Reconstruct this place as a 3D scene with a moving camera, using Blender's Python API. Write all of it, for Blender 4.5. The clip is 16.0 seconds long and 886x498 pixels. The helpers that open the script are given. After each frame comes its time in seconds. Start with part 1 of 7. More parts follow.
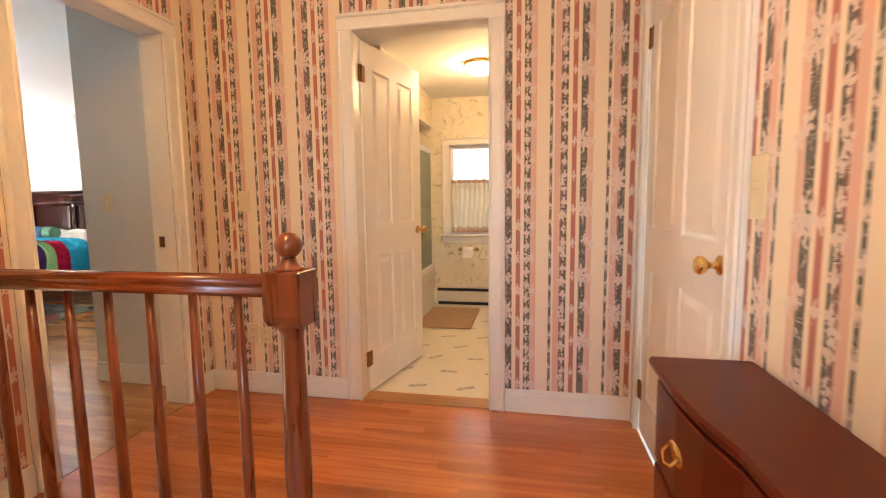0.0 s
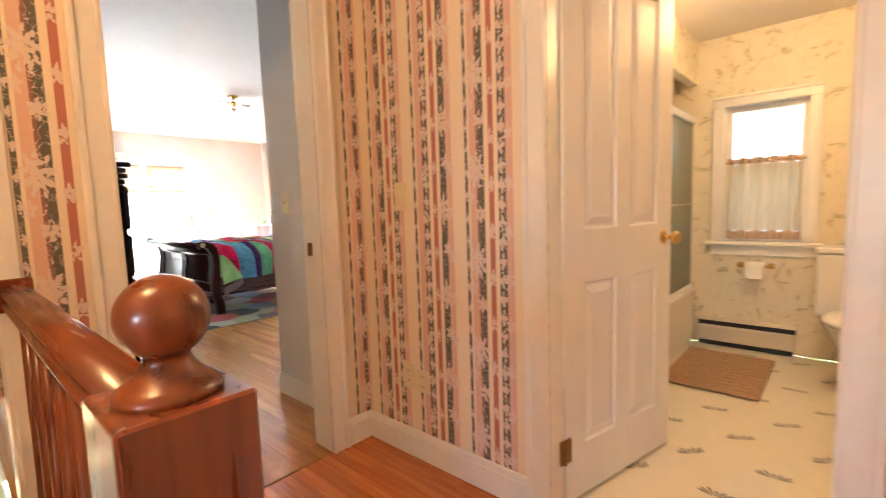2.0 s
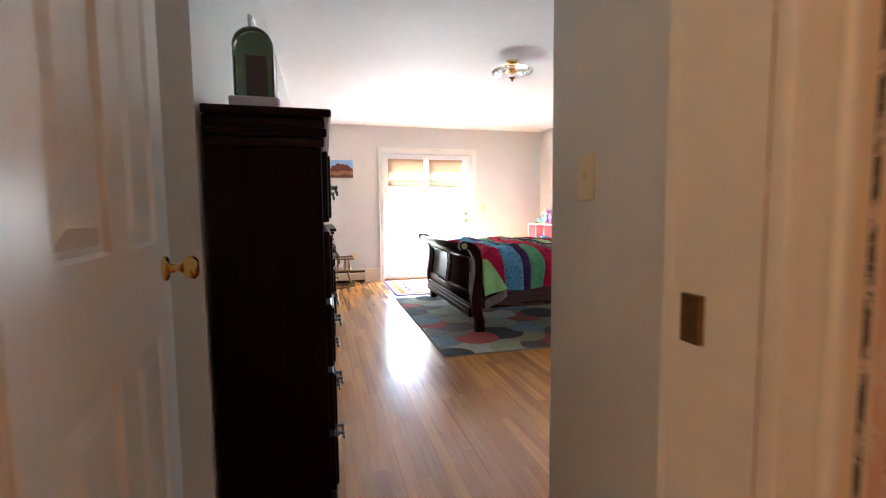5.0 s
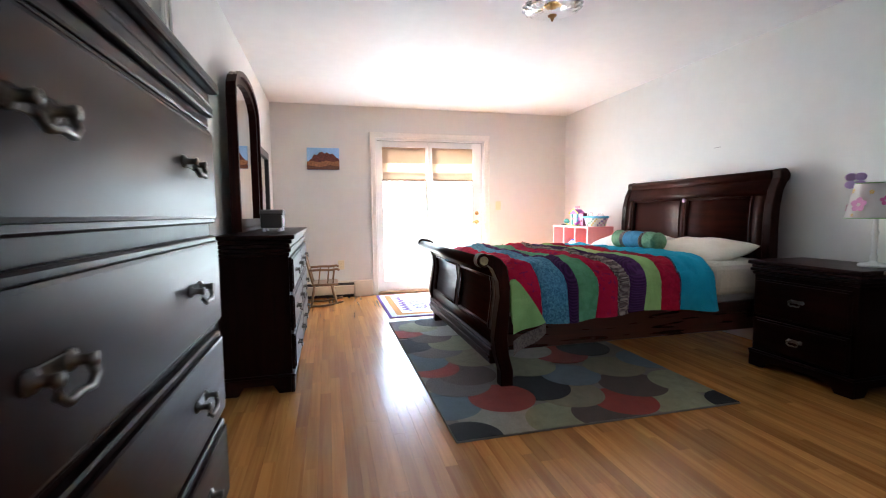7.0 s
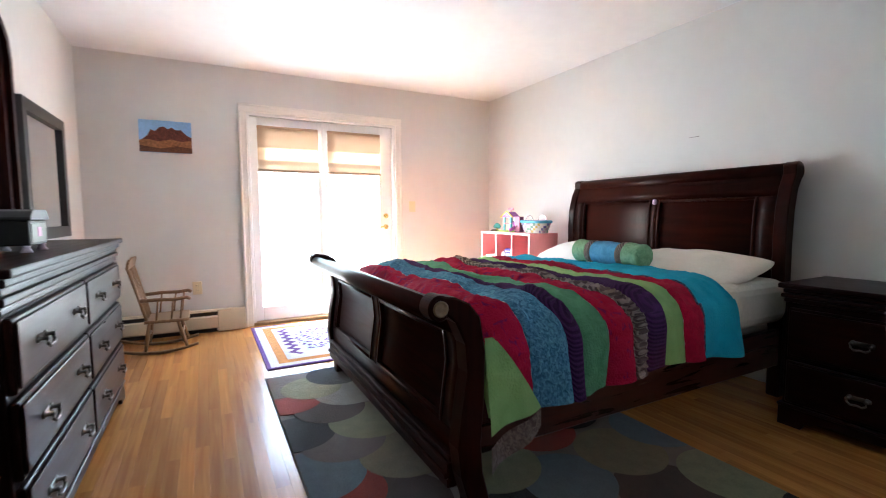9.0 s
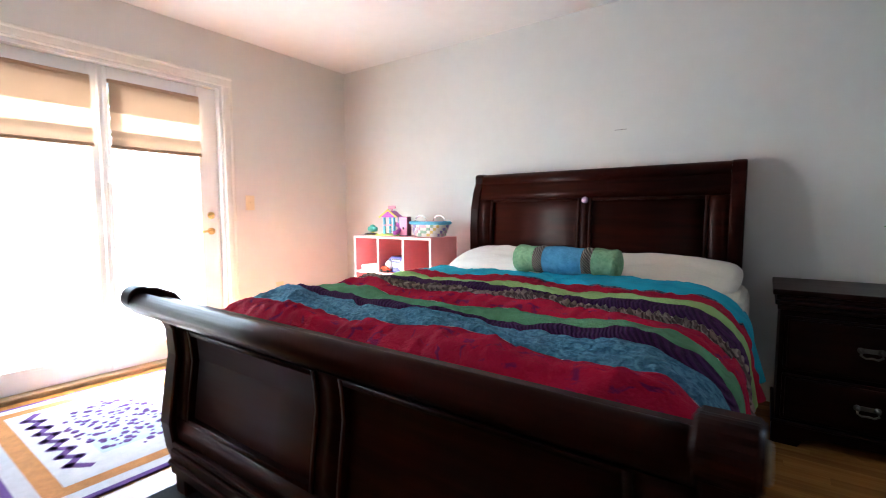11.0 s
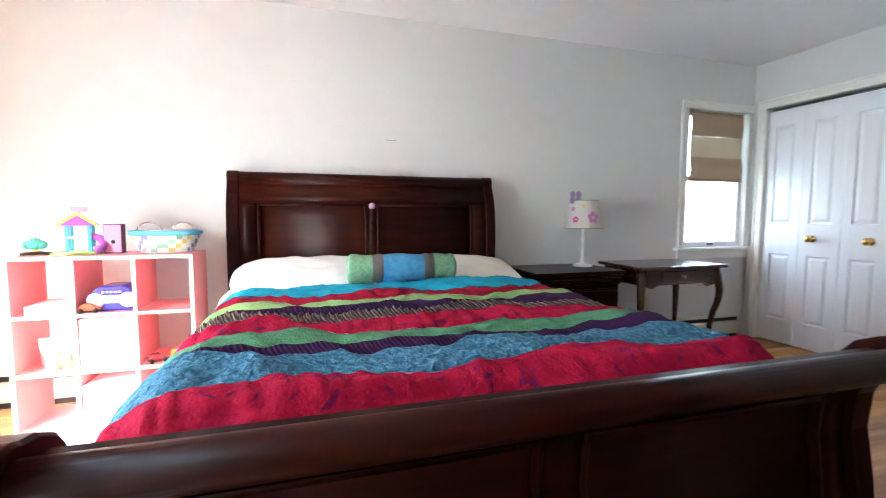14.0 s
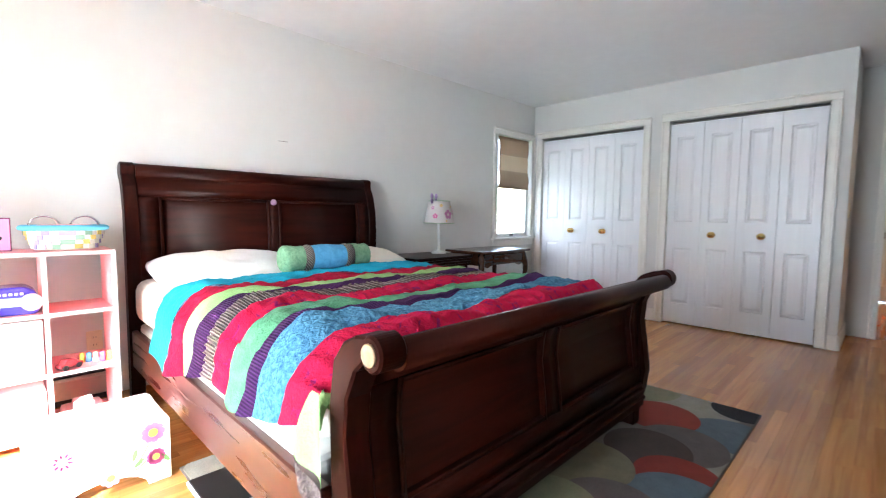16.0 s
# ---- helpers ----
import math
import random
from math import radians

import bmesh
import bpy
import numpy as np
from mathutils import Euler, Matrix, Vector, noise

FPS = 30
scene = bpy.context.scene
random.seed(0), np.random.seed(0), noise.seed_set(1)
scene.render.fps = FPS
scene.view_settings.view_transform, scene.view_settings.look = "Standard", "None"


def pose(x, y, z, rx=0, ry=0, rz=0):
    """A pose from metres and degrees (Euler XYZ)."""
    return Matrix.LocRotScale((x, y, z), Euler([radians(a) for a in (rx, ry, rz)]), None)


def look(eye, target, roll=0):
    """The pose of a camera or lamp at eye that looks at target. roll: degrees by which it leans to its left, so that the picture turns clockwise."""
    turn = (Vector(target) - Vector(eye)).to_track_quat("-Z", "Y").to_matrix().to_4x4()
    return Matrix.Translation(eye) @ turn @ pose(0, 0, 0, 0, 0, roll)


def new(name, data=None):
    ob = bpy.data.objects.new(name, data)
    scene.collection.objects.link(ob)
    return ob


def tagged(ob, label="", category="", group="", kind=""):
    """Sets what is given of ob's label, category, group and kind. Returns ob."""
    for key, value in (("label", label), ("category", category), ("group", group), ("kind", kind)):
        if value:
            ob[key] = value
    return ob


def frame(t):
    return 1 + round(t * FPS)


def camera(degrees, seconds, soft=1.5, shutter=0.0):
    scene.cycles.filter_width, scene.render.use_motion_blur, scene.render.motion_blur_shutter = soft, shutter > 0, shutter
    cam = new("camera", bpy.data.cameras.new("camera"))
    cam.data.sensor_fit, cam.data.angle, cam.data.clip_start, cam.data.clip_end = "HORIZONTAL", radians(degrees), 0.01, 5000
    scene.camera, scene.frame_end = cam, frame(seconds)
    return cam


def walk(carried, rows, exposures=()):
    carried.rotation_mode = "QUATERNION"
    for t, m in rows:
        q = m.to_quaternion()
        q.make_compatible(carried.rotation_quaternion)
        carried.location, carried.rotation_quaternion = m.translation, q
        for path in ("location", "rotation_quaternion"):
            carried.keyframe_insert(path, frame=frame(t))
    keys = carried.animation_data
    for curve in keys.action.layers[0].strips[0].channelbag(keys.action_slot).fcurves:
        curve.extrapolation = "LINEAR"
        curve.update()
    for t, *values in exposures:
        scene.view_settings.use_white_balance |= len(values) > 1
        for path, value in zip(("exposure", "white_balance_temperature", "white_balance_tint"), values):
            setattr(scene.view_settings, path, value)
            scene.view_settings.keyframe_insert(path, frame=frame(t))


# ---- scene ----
cam = camera(89.3, 16.0, soft=1.05, shutter=0.4)
PATH = [
    (0, (0.156, 0.683, 1.129), (-0.227, 2.635, 0.922), -0.7),
    (0.5, (0.144, 0.947, 1.130), (-0.397, 2.861, 0.920), -1.0),
    (1, (0.107, 1.224, 1.116), (-0.665, 3.057, 0.908), -1.4),
    (1.5, (0.037, 1.480, 1.120), (-1.009, 3.171, 0.911), -1.7),
    (2, (-0.068, 1.712, 1.102), (-1.392, 3.199, 0.913), -1.9),
    (2.5, (-0.185, 1.868, 1.086), (-1.790, 3.049, 0.913), -1.8),
    (3, (-0.332, 1.998, 1.092), (-2.107, 2.905, 0.921), -1.7),
    (3.5, (-0.568, 2.139, 1.079), (-2.429, 2.853, 0.912), -1.4),
    (6, (-2.020, 2.499, 1.058), (-3.952, 2.994, 0.900), -0.5),
    (6.5, (-2.335, 2.581, 1.056), (-4.266, 3.076, 0.899), -0.5),
    (7, (-2.626, 2.675, 1.053), (-4.557, 3.168, 0.896), -0.6),
    (7.5, (-2.939, 2.759, 1.051), (-4.850, 3.330, 0.895), -0.5),
    (8, (-3.240, 2.830, 1.060), (-5.116, 3.507, 0.908), -0.4),
    (8.5, (-3.560, 2.875, 1.065), (-5.383, 3.683, 0.913), -0.4),
    (9, (-3.871, 2.917, 1.070), (-5.634, 3.847, 0.915), -0.3),
    (11.5, (-5.353, 2.930, 1.062), (-6.286, 4.693, 0.911), -0.2),
    (12, (-5.582, 3.012, 1.060), (-6.262, 4.887, 0.914), -0.3),
    (12.5, (-5.818, 3.060, 1.075), (-6.215, 5.015, 0.921), -0.2),
    (13, (-6.048, 3.055, 1.083), (-6.121, 5.048, 0.931), 0.0),
    (13.5, (-6.250, 2.981, 1.090), (-5.991, 4.958, 0.938), 0.1),
    (14, (-6.470, 2.900, 1.095), (-5.884, 4.806, 0.943), 0.2),
    (14.5, (-6.720, 2.867, 1.087), (-5.863, 4.668, 0.939), 0.4),
    (15, (-6.974, 2.824, 1.085), (-5.885, 4.495, 0.936), 0.4),
    (15.5, (-7.215, 2.793, 1.085), (-5.955, 4.339, 0.934), 0.5),
    (16, (-7.436, 2.783, 1.075), (-6.022, 4.190, 0.924), 0.6),
]
EXPOSURES = [(0, 4.7, 6500, 10), (2, 4.78, 6500, 10), (2.7, 4.62, 6500, 10), (3.5, 4.22, 6500, 10), (5.0, 3.98, 6200, 10), (6, 3.84, 6050, 10), (7.0, 3.66, 6000, 10), (8.5, 3.54, 6000, 10),
             (9, 3.5, 6000, 10), (11.5, 3.2, 6000, 10), (12.0, 3.25, 6000, 10), (12.6, 3.55, 6000, 10), (14, 3.86, 6000, 10), (16, 3.96, 6000, 10)]
walk(cam, [(t, look(eye, target, roll)) for t, eye, target, roll in PATH], EXPOSURES)

# ---- world and lights ----
CEIL = 2.42
SUN_EL, SUN_AZ = 33.0, 46.0     # the sun stands low behind the garden door, its rays go to +x +y
world = bpy.data.worlds.new("sky")
scene.world = world
world.use_nodes = True
wn = world.node_tree
sky = wn.nodes.new("ShaderNodeTexSky")
sky.sky_type = "NISHITA"
sky.sun_disc = False
sky.sun_elevation = radians(SUN_EL)
sky.sun_rotation = radians(SUN_AZ + 180)
wn.nodes["Background"].inputs["Strength"].default_value = 0.15
wn.links.new(sky.outputs["Color"], wn.nodes["Background"].inputs["Color"])


def lamp(name, kind, m, power, color, size=0.1, sizey=None):
    data = bpy.data.lights.new(name, kind)
    data.energy, data.color = power, color
    if kind == "AREA":
        data.shape = "RECTANGLE"
        data.size, data.size_y = size, sizey or size
    elif kind == "SUN":
        data.angle = radians(0.6)
    else:
        data.shadow_soft_size = size
    ob = new(name, data)
    ob.matrix_world = m
    return ob


sun_dir = Vector((math.cos(radians(SUN_AZ)) * math.cos(radians(SUN_EL)), math.sin(radians(SUN_AZ)) * math.cos(radians(SUN_EL)), -math.sin(radians(SUN_EL))))
lamp("sun", "SUN", look((-20, -8, 12), Vector((-20, -8, 12)) + sun_dir), 5.0, (1.0, 0.94, 0.86))
# daylight that comes in through the real openings
lamp("garden_door_daylight", "AREA", look((-8.66, 4.03, 0.85), (-7.0, 4.06, 0.68)), 5.0, (0.79, 0.905, 1.0), 1.3, 1.45)
lamp("bedroom_window_daylight", "AREA", look((-3.01, 6.16, 1.12), (-3.01, 5.0, 0.9)), 0.45, (0.85, 0.93, 1.0), 0.5, 0.55)
lamp("bath_window_daylight", "AREA", look((-0.48, 5.74, 1.45), (-0.48, 4.5, 1.25)), 0.25, (0.95, 0.97, 1.0), 0.7, 1.35)
# lamps of the house
lamp("hall_window_daylight", "AREA", look((0.15, -1.06, 1.35), (0.35, 1.5, 0.6)), 0.75, (0.40, 0.65, 1.0), 0.4, 0.6)
lamp("hall_lamp", "POINT", pose(-0.60, 1.30, 2.26), 1.5, (1.0, 0.56, 0.21), 0.12)
lamp("bath_lamp", "POINT", pose(-0.25, 4.42, 2.05), 1.05, (1.0, 0.58, 0.24), 0.10)
lamp("stair_lantern_lamp", "POINT", pose(-3.75, 1.75, -0.5), 1.0, (1.0, 0.72, 0.40), 0.05)

# ---- materials ----


def mat(name, color, rough=0.5, metal=0.0, var=0.0, scale=6.0, bump=0.0, bscale=200.0, spec=0.5, coat=0.0, stretch=(1, 1, 1)):
    """A painted, metal or cloth surface with colour variation at two scales and fine relief."""
    m = bpy.data.materials.new(name)
    m.use_nodes = True
    t = m.node_tree
    b = t.nodes["Principled BSDF"]
    b.inputs["Base Color"].default_value = (*color, 1)
    b.inputs["Roughness"].default_value = rough
    b.inputs["Metallic"].default_value = metal
    b.inputs["Specular IOR Level"].default_value = spec
    b.inputs["Coat Weight"].default_value = coat
    b.inputs["Coat Roughness"].default_value = 0.12
    co = t.nodes.new("ShaderNodeTexCoord")
    mp = t.nodes.new("ShaderNodeMapping")
    mp.inputs["Scale"].default_value = stretch
    t.links.new(co.outputs["Object"], mp.inputs["Vector"])
    if var:
        mixed = None
        n1 = t.nodes.new("ShaderNodeTexNoise")
        n1.inputs["Scale"].default_value, n1.inputs["Detail"].default_value = scale, 6
        n2 = t.nodes.new("ShaderNodeTexNoise")
        n2.inputs["Scale"].default_value, n2.inputs["Detail"].default_value = scale * 9, 3
        for n in (n1, n2):
            t.links.new(mp.outputs["Vector"], n.inputs["Vector"])
        mx = t.nodes.new("ShaderNodeMath")
        mx.operation = "ADD"
        t.links.new(n1.outputs["Fac"], mx.inputs[0])
        t.links.new(n2.outputs["Fac"], mx.inputs[1])
        rp = t.nodes.new("ShaderNodeMapRange")
        rp.inputs["From Min"].default_value, rp.inputs["From Max"].default_value = 0.7, 1.3
        rp.inputs["To Min"].default_value, rp.inputs["To Max"].default_value = 1 - var, 1 + var
        t.links.new(mx.outputs[0], rp.inputs["Value"])
        mc = t.nodes.new("ShaderNodeVectorMath")
        mc.operation = "SCALE"
        mc.inputs[0].default_value = color
        t.links.new(rp.outputs["Result"], mc.inputs["Scale"])
        t.links.new(mc.outputs["Vector"], b.inputs["Base Color"])
    if bump:
        n3 = t.nodes.new("ShaderNodeTexNoise")
        n3.inputs["Scale"].default_value, n3.inputs["Detail"].default_value = bscale, 4
        t.links.new(mp.outputs["Vector"], n3.inputs["Vector"])
        bp = t.nodes.new("ShaderNodeBump")
        bp.inputs["Strength"].default_value, bp.inputs["Distance"].default_value = bump, 0.01
        t.links.new(n3.outputs["Fac"], bp.inputs["Height"])
        t.links.new(bp.outputs["Normal"], b.inputs["Normal"])
    return m


def ramp(t, fac, stops, constant=False):
    r = t.nodes.new("ShaderNodeValToRGB")
    r.color_ramp.interpolation = "CONSTANT" if constant else "LINEAR"
    e = r.color_ramp.elements
    while len(e) < len(stops):
        e.new(0.5)
    for k, (p, c) in zip(e, stops):
        k.position, k.color = p, (*c, 1)
    t.links.new(fac, r.inputs["Fac"])
    return r.outputs["Color"]


def wood(name, dark, light, rough=0.3, grain=(2, 40, 40), coat=0.0, per_piece=0.0, spec=0.5):
    """Wood with long grain along the axis that grain stretches least; per_piece shifts each piece's tone."""
    m = bpy.data.materials.new(name)
    m.use_nodes = True
    t = m.node_tree
    b = t.nodes["Principled BSDF"]
    co = t.nodes.new("ShaderNodeTexCoord")
    mp = t.nodes.new("ShaderNodeMapping")
    mp.inputs["Scale"].default_value = grain
    t.links.new(co.outputs["Object"], mp.inputs["Vector"])
    info = t.nodes.new("ShaderNodeObjectInfo")
    geo = t.nodes.new("ShaderNodeNewGeometry")
    rnd = t.nodes.new("ShaderNodeMath")
    rnd.operation = "ADD"
    t.links.new(info.outputs["Random"], rnd.inputs[0])
    t.links.new(geo.outputs["Random Per Island"], rnd.inputs[1])
    fr = t.nodes.new("ShaderNodeMath")
    fr.operation = "FRACT"
    t.links.new(rnd.outputs[0], fr.inputs[0])
    off = t.nodes.new("ShaderNodeVectorMath")
    off.operation = "ADD"
    sc = t.nodes.new("ShaderNodeMath")
    sc.operation = "MULTIPLY"
    sc.inputs[1].default_value = 37.0
    t.links.new(fr.outputs[0], sc.inputs[0])
    cb = t.nodes.new("ShaderNodeCombineXYZ")
    for k in (0, 1, 2):
        t.links.new(sc.outputs[0], cb.inputs[k])
    t.links.new(mp.outputs["Vector"], off.inputs[0])
    t.links.new(cb.outputs[0], off.inputs[1])
    n = t.nodes.new("ShaderNodeTexNoise")
    n.inputs["Scale"].default_value, n.inputs["Detail"].default_value, n.inputs["Distortion"].default_value = 1.0, 7, 0.6
    t.links.new(off.outputs[0], n.inputs["Vector"])
    c = ramp(t, n.outputs["Fac"], [(0.28, dark), (0.5, [(a + d) / 2 for a, d in zip(dark, light)]), (0.72, light)])
    hs = t.nodes.new("ShaderNodeHueSaturation")
    mr = t.nodes.new("ShaderNodeMapRange")
    mr.inputs["To Min"].default_value, mr.inputs["To Max"].default_value = 1 - per_piece, 1 + per_piece
    t.links.new(fr.outputs[0], mr.inputs["Value"])
    t.links.new(mr.outputs[0], hs.inputs["Value"])
    t.links.new(c, hs.inputs["Color"])
    t.links.new(hs.outputs["Color"], b.inputs["Base Color"])
    rr = t.nodes.new("ShaderNodeMapRange")
    rr.inputs["To Min"].default_value, rr.inputs["To Max"].default_value = rough * 0.8, rough * 1.25
    t.links.new(n.outputs["Fac"], rr.inputs["Value"])
    t.links.new(rr.outputs[0], b.inputs["Roughness"])
    b.inputs["Coat Weight"].default_value = coat
    b.inputs["Coat Roughness"].default_value = 0.15
    b.inputs["Specular IOR Level"].default_value = spec
    bp = t.nodes.new("ShaderNodeBump")
    bp.inputs["Strength"].default_value, bp.inputs["Distance"].default_value = 0.05, 0.002
    t.links.new(n.outputs["Fac"], bp.inputs["Height"])
    t.links.new(bp.outputs["Normal"], b.inputs["Normal"])
    return m


def math_node(t, op, a, b=None, c=None):
    n = t.nodes.new("ShaderNodeMath")
    n.operation = op
    for k, v in enumerate((a, b, c)):
        if v is None:
            continue
        if isinstance(v, (int, float)):
            n.inputs[k].default_value = v
        else:
            t.links.new(v, n.inputs[k])
    return n.outputs[0]


def wallpaper_mat(name, phase):
    """Striped floral paper: cream, rose, red and grey-green bands with pale blossoms climbing on them, repeat 0.275 m."""
    m = bpy.data.materials.new(name)
    m.use_nodes = True
    t = m.node_tree
    b = t.nodes["Principled BSDF"]
    b.inputs["Roughness"].default_value = 0.6
    co = t.nodes.new("ShaderNodeTexCoord")
    sx = t.nodes.new("ShaderNodeSeparateXYZ")
    t.links.new(co.outputs["Object"], sx.inputs[0])
    u = math_node(t, "ADD", sx.outputs["X"], sx.outputs["Y"])
    rep = 0.275
    turns = math_node(t, "DIVIDE", math_node(t, "ADD", u, 80 * rep - phase), rep)
    f = math_node(t, "FRACT", turns)
    twin = math_node(t, "MULTIPLY", math_node(t, "FRACT", math_node(t, "DIVIDE", turns, 2.0)), 2.0)
    cream, rose, red, green, plum = (0.80, 0.69, 0.54), (0.69, 0.45, 0.36), (0.46, 0.17, 0.13), (0.115, 0.105, 0.085), (0.27, 0.12, 0.10)
    bands = ramp(t, f, [(0, cream), (0.205, green), (0.255, cream), (0.29, rose), (0.40, plum), (0.435, green), (0.525, cream), (0.60, red), (0.68, cream), (0.75, green), (0.865, rose), (0.97, cream)], True)
    v = t.nodes.new("ShaderNodeCombineXYZ")
    t.links.new(u, v.inputs[0])
    t.links.new(sx.outputs["Z"], v.inputs[1])
    petal = t.nodes.new("ShaderNodeTexVoronoi")
    petal.voronoi_dimensions = "2D"
    petal.inputs["Scale"].default_value = 88.0
    t.links.new(v.outputs[0], petal.inputs["Vector"])
    warp = t.nodes.new("ShaderNodeTexNoise")
    warp.inputs["Scale"].default_value, warp.inputs["Detail"].default_value = 42.0, 2
    t.links.new(v.outputs[0], warp.inputs["Vector"])
    shift = math_node(t, "MULTIPLY", math_node(t, "SUBTRACT", warp.outputs["Fac"], 0.5), 0.024)
    # scalloped rosettes and leaf scrolls: column (in repeats), pitch, start, radius, lobes, upright stretch
    mask = None
    for centre, pitch, start, radius, lobes, tall in ((0.80, 0.34, 0.10, 0.036, 8.0, 0.62), (0.86, 0.34, 0.255, 0.024, 6.0, 0.8), (0.96, 0.17, 0.03, 0.016, 5.0, 0.6), (0.47, 0.068, 0.0, 0.015, 4.0, 0.55), (0.44, 0.17, 0.05, 0.019, 5.0, 0.7), (0.64, 0.17, 0.02, 0.013, 4.0, 0.5), (0.235, 0.085, 0.04, 0.009, 4.0, 0.45),
                                                      (1.40, 0.34, 0.30, 0.040, 9.0, 0.6), (1.46, 0.34, 0.12, 0.025, 6.0, 0.8), (1.31, 0.34, 0.06, 0.014, 5.0, 0.5), (1.80, 0.068, 0.02, 0.016, 4.0, 0.55), (1.90, 0.17, 0.10, 0.020, 6.0, 0.7), (1.64, 0.17, 0.10, 0.016, 5.0, 0.5), (1.235, 0.085, 0.01, 0.009, 4.0, 0.45)):
        dx = math_node(t, "ADD", math_node(t, "MULTIPLY", math_node(t, "SUBTRACT", twin, centre), rep), shift)
        dz = math_node(t, "MULTIPLY", math_node(t, "SUBTRACT", math_node(t, "FRACT", math_node(t, "DIVIDE", math_node(t, "ADD", sx.outputs["Z"], 10.2 + start), pitch)), 0.5), pitch * tall)
        far = math_node(t, "SQRT", math_node(t, "ADD", math_node(t, "MULTIPLY", dx, dx), math_node(t, "MULTIPLY", dz, dz)))
        scallop = math_node(t, "MULTIPLY_ADD", math_node(t, "COSINE", math_node(t, "MULTIPLY", math_node(t, "ARCTAN2", dx, dz), lobes)), 0.24 * radius, 0.82 * radius)
        inside = math_node(t, "LESS_THAN", far, scallop)
        mask = inside if mask is None else math_node(t, "MAXIMUM", mask, inside)
    mask = math_node(t, "MULTIPLY", mask, math_node(t, "LESS_THAN", petal.outputs["Distance"], 0.68))
    vine = math_node(t, "LESS_THAN", math_node(t, "ABSOLUTE", math_node(t, "SUBTRACT", warp.outputs["Fac"], 0.52)), 0.011)
    on_dark = ramp(t, f, [(0, (0, 0, 0)), (0.20, (1, 1, 1)), (0.26, (0, 0, 0)), (0.38, (1, 1, 1)), (0.53, (0, 0, 0)), (0.75, (1, 1, 1)), (0.92, (0, 0, 0))], True)
    mask = math_node(t, "MAXIMUM", mask, math_node(t, "MULTIPLY", vine, on_dark))
    mix = t.nodes.new("ShaderNodeMix")
    mix.data_type = "RGBA"
    mix.inputs["B"].default_value = (0.72, 0.60, 0.53, 1)
    t.links.new(math_node(t, "MULTIPLY", mask, 0.92), mix.inputs["Factor"])
    t.links.new(bands, mix.inputs["A"])
    t.links.new(mix.outputs["Result"], b.inputs["Base Color"])
    fine = t.nodes.new("ShaderNodeTexNoise")
    fine.inputs["Scale"].default_value = 300
    t.links.new(co.outputs["Object"], fine.inputs["Vector"])
    bp = t.nodes.new("ShaderNodeBump")
    bp.inputs["Strength"].default_value, bp.inputs["Distance"].default_value = 0.06, 0.003
    t.links.new(math_node(t, "ADD", fine.outputs["Fac"], mask), bp.inputs["Height"])
    t.links.new(bp.outputs["Normal"], b.inputs["Normal"])
    return m


def bath_paper_mat():
    """Cream paper with faint olive vines."""
    m = bpy.data.materials.new("vine_wallpaper")
    m.use_nodes = True
    t = m.node_tree
    b = t.nodes["Principled BSDF"]
    b.inputs["Roughness"].default_value = 0.55
    co = t.nodes.new("ShaderNodeTexCoord")
    n = t.nodes.new("ShaderNodeTexNoise")
    n.inputs["Scale"].default_value, n.inputs["Detail"].default_value, n.inputs["Distortion"].default_value = 7, 8, 2.2
    t.links.new(co.outputs["Object"], n.inputs["Vector"])
    c = ramp(t, n.outputs["Fac"], [(0.40, (0.76, 0.70, 0.55)), (0.60, (0.72, 0.65, 0.49)), (0.66, (0.42, 0.38, 0.24)), (0.70, (0.74, 0.68, 0.52))])
    t.links.new(c, b.inputs["Base Color"])
    return m


def glass_mat(name, tint=(1, 1, 1), rough=0.0):
    m = bpy.data.materials.new(name)
    m.use_nodes = True
    b = m.node_tree.nodes["Principled BSDF"]
    b.inputs["Base Color"].default_value = (*tint, 1)
    b.inputs["Transmission Weight"].default_value = 1.0
    b.inputs["Roughness"].default_value = rough
    b.inputs["IOR"].default_value = 1.45
    return m


def glow(name, color, power):
    m = bpy.data.materials.new(name)
    m.use_nodes = True
    b = m.node_tree.nodes["Principled BSDF"]
    b.inputs["Base Color"].default_value = (*color, 1)
    b.inputs["Emission Color"].default_value = (*color, 1)
    b.inputs["Emission Strength"].default_value = power
    return m


M_PAPER = wallpaper_mat("floral_wallpaper", 3.23)
M_PAPERDOOR = wallpaper_mat("floral_wallpaper_doorway", -0.231)
M_BATHPAPER = bath_paper_mat()
M_WALL = mat("bedroom_wall_paint", (0.67, 0.665, 0.64), 0.55, var=0.02, scale=1.3, bump=0.10, bscale=130)
M_CEIL = mat("ceiling_paint", (0.78, 0.78, 0.78), 0.7, var=0.025, scale=1.1, bump=0.10, bscale=160)
M_TRIM = mat("white_trim_paint", (0.80, 0.78, 0.73), 0.35, var=0.03, scale=3, bump=0.04, bscale=60)
M_DOORPAINT = mat("white_door_paint", (0.82, 0.80, 0.76), 0.34, var=0.03, scale=4, bump=0.08, bscale=45, stretch=(1, 1, 0.1))
M_BLUEWALL = mat("blue_grey_wall_paint", (0.34, 0.42, 0.44), 0.6, var=0.03, scale=2)
M_BEIGEWALL = mat("beige_wall_paint", (0.62, 0.52, 0.38), 0.6, var=0.03, scale=2)
M_OAK = wood("oak_floor", (0.36, 0.140, 0.035), (0.54, 0.252, 0.072), 0.23, (1.6, 34, 34), 0.2, 0.22)
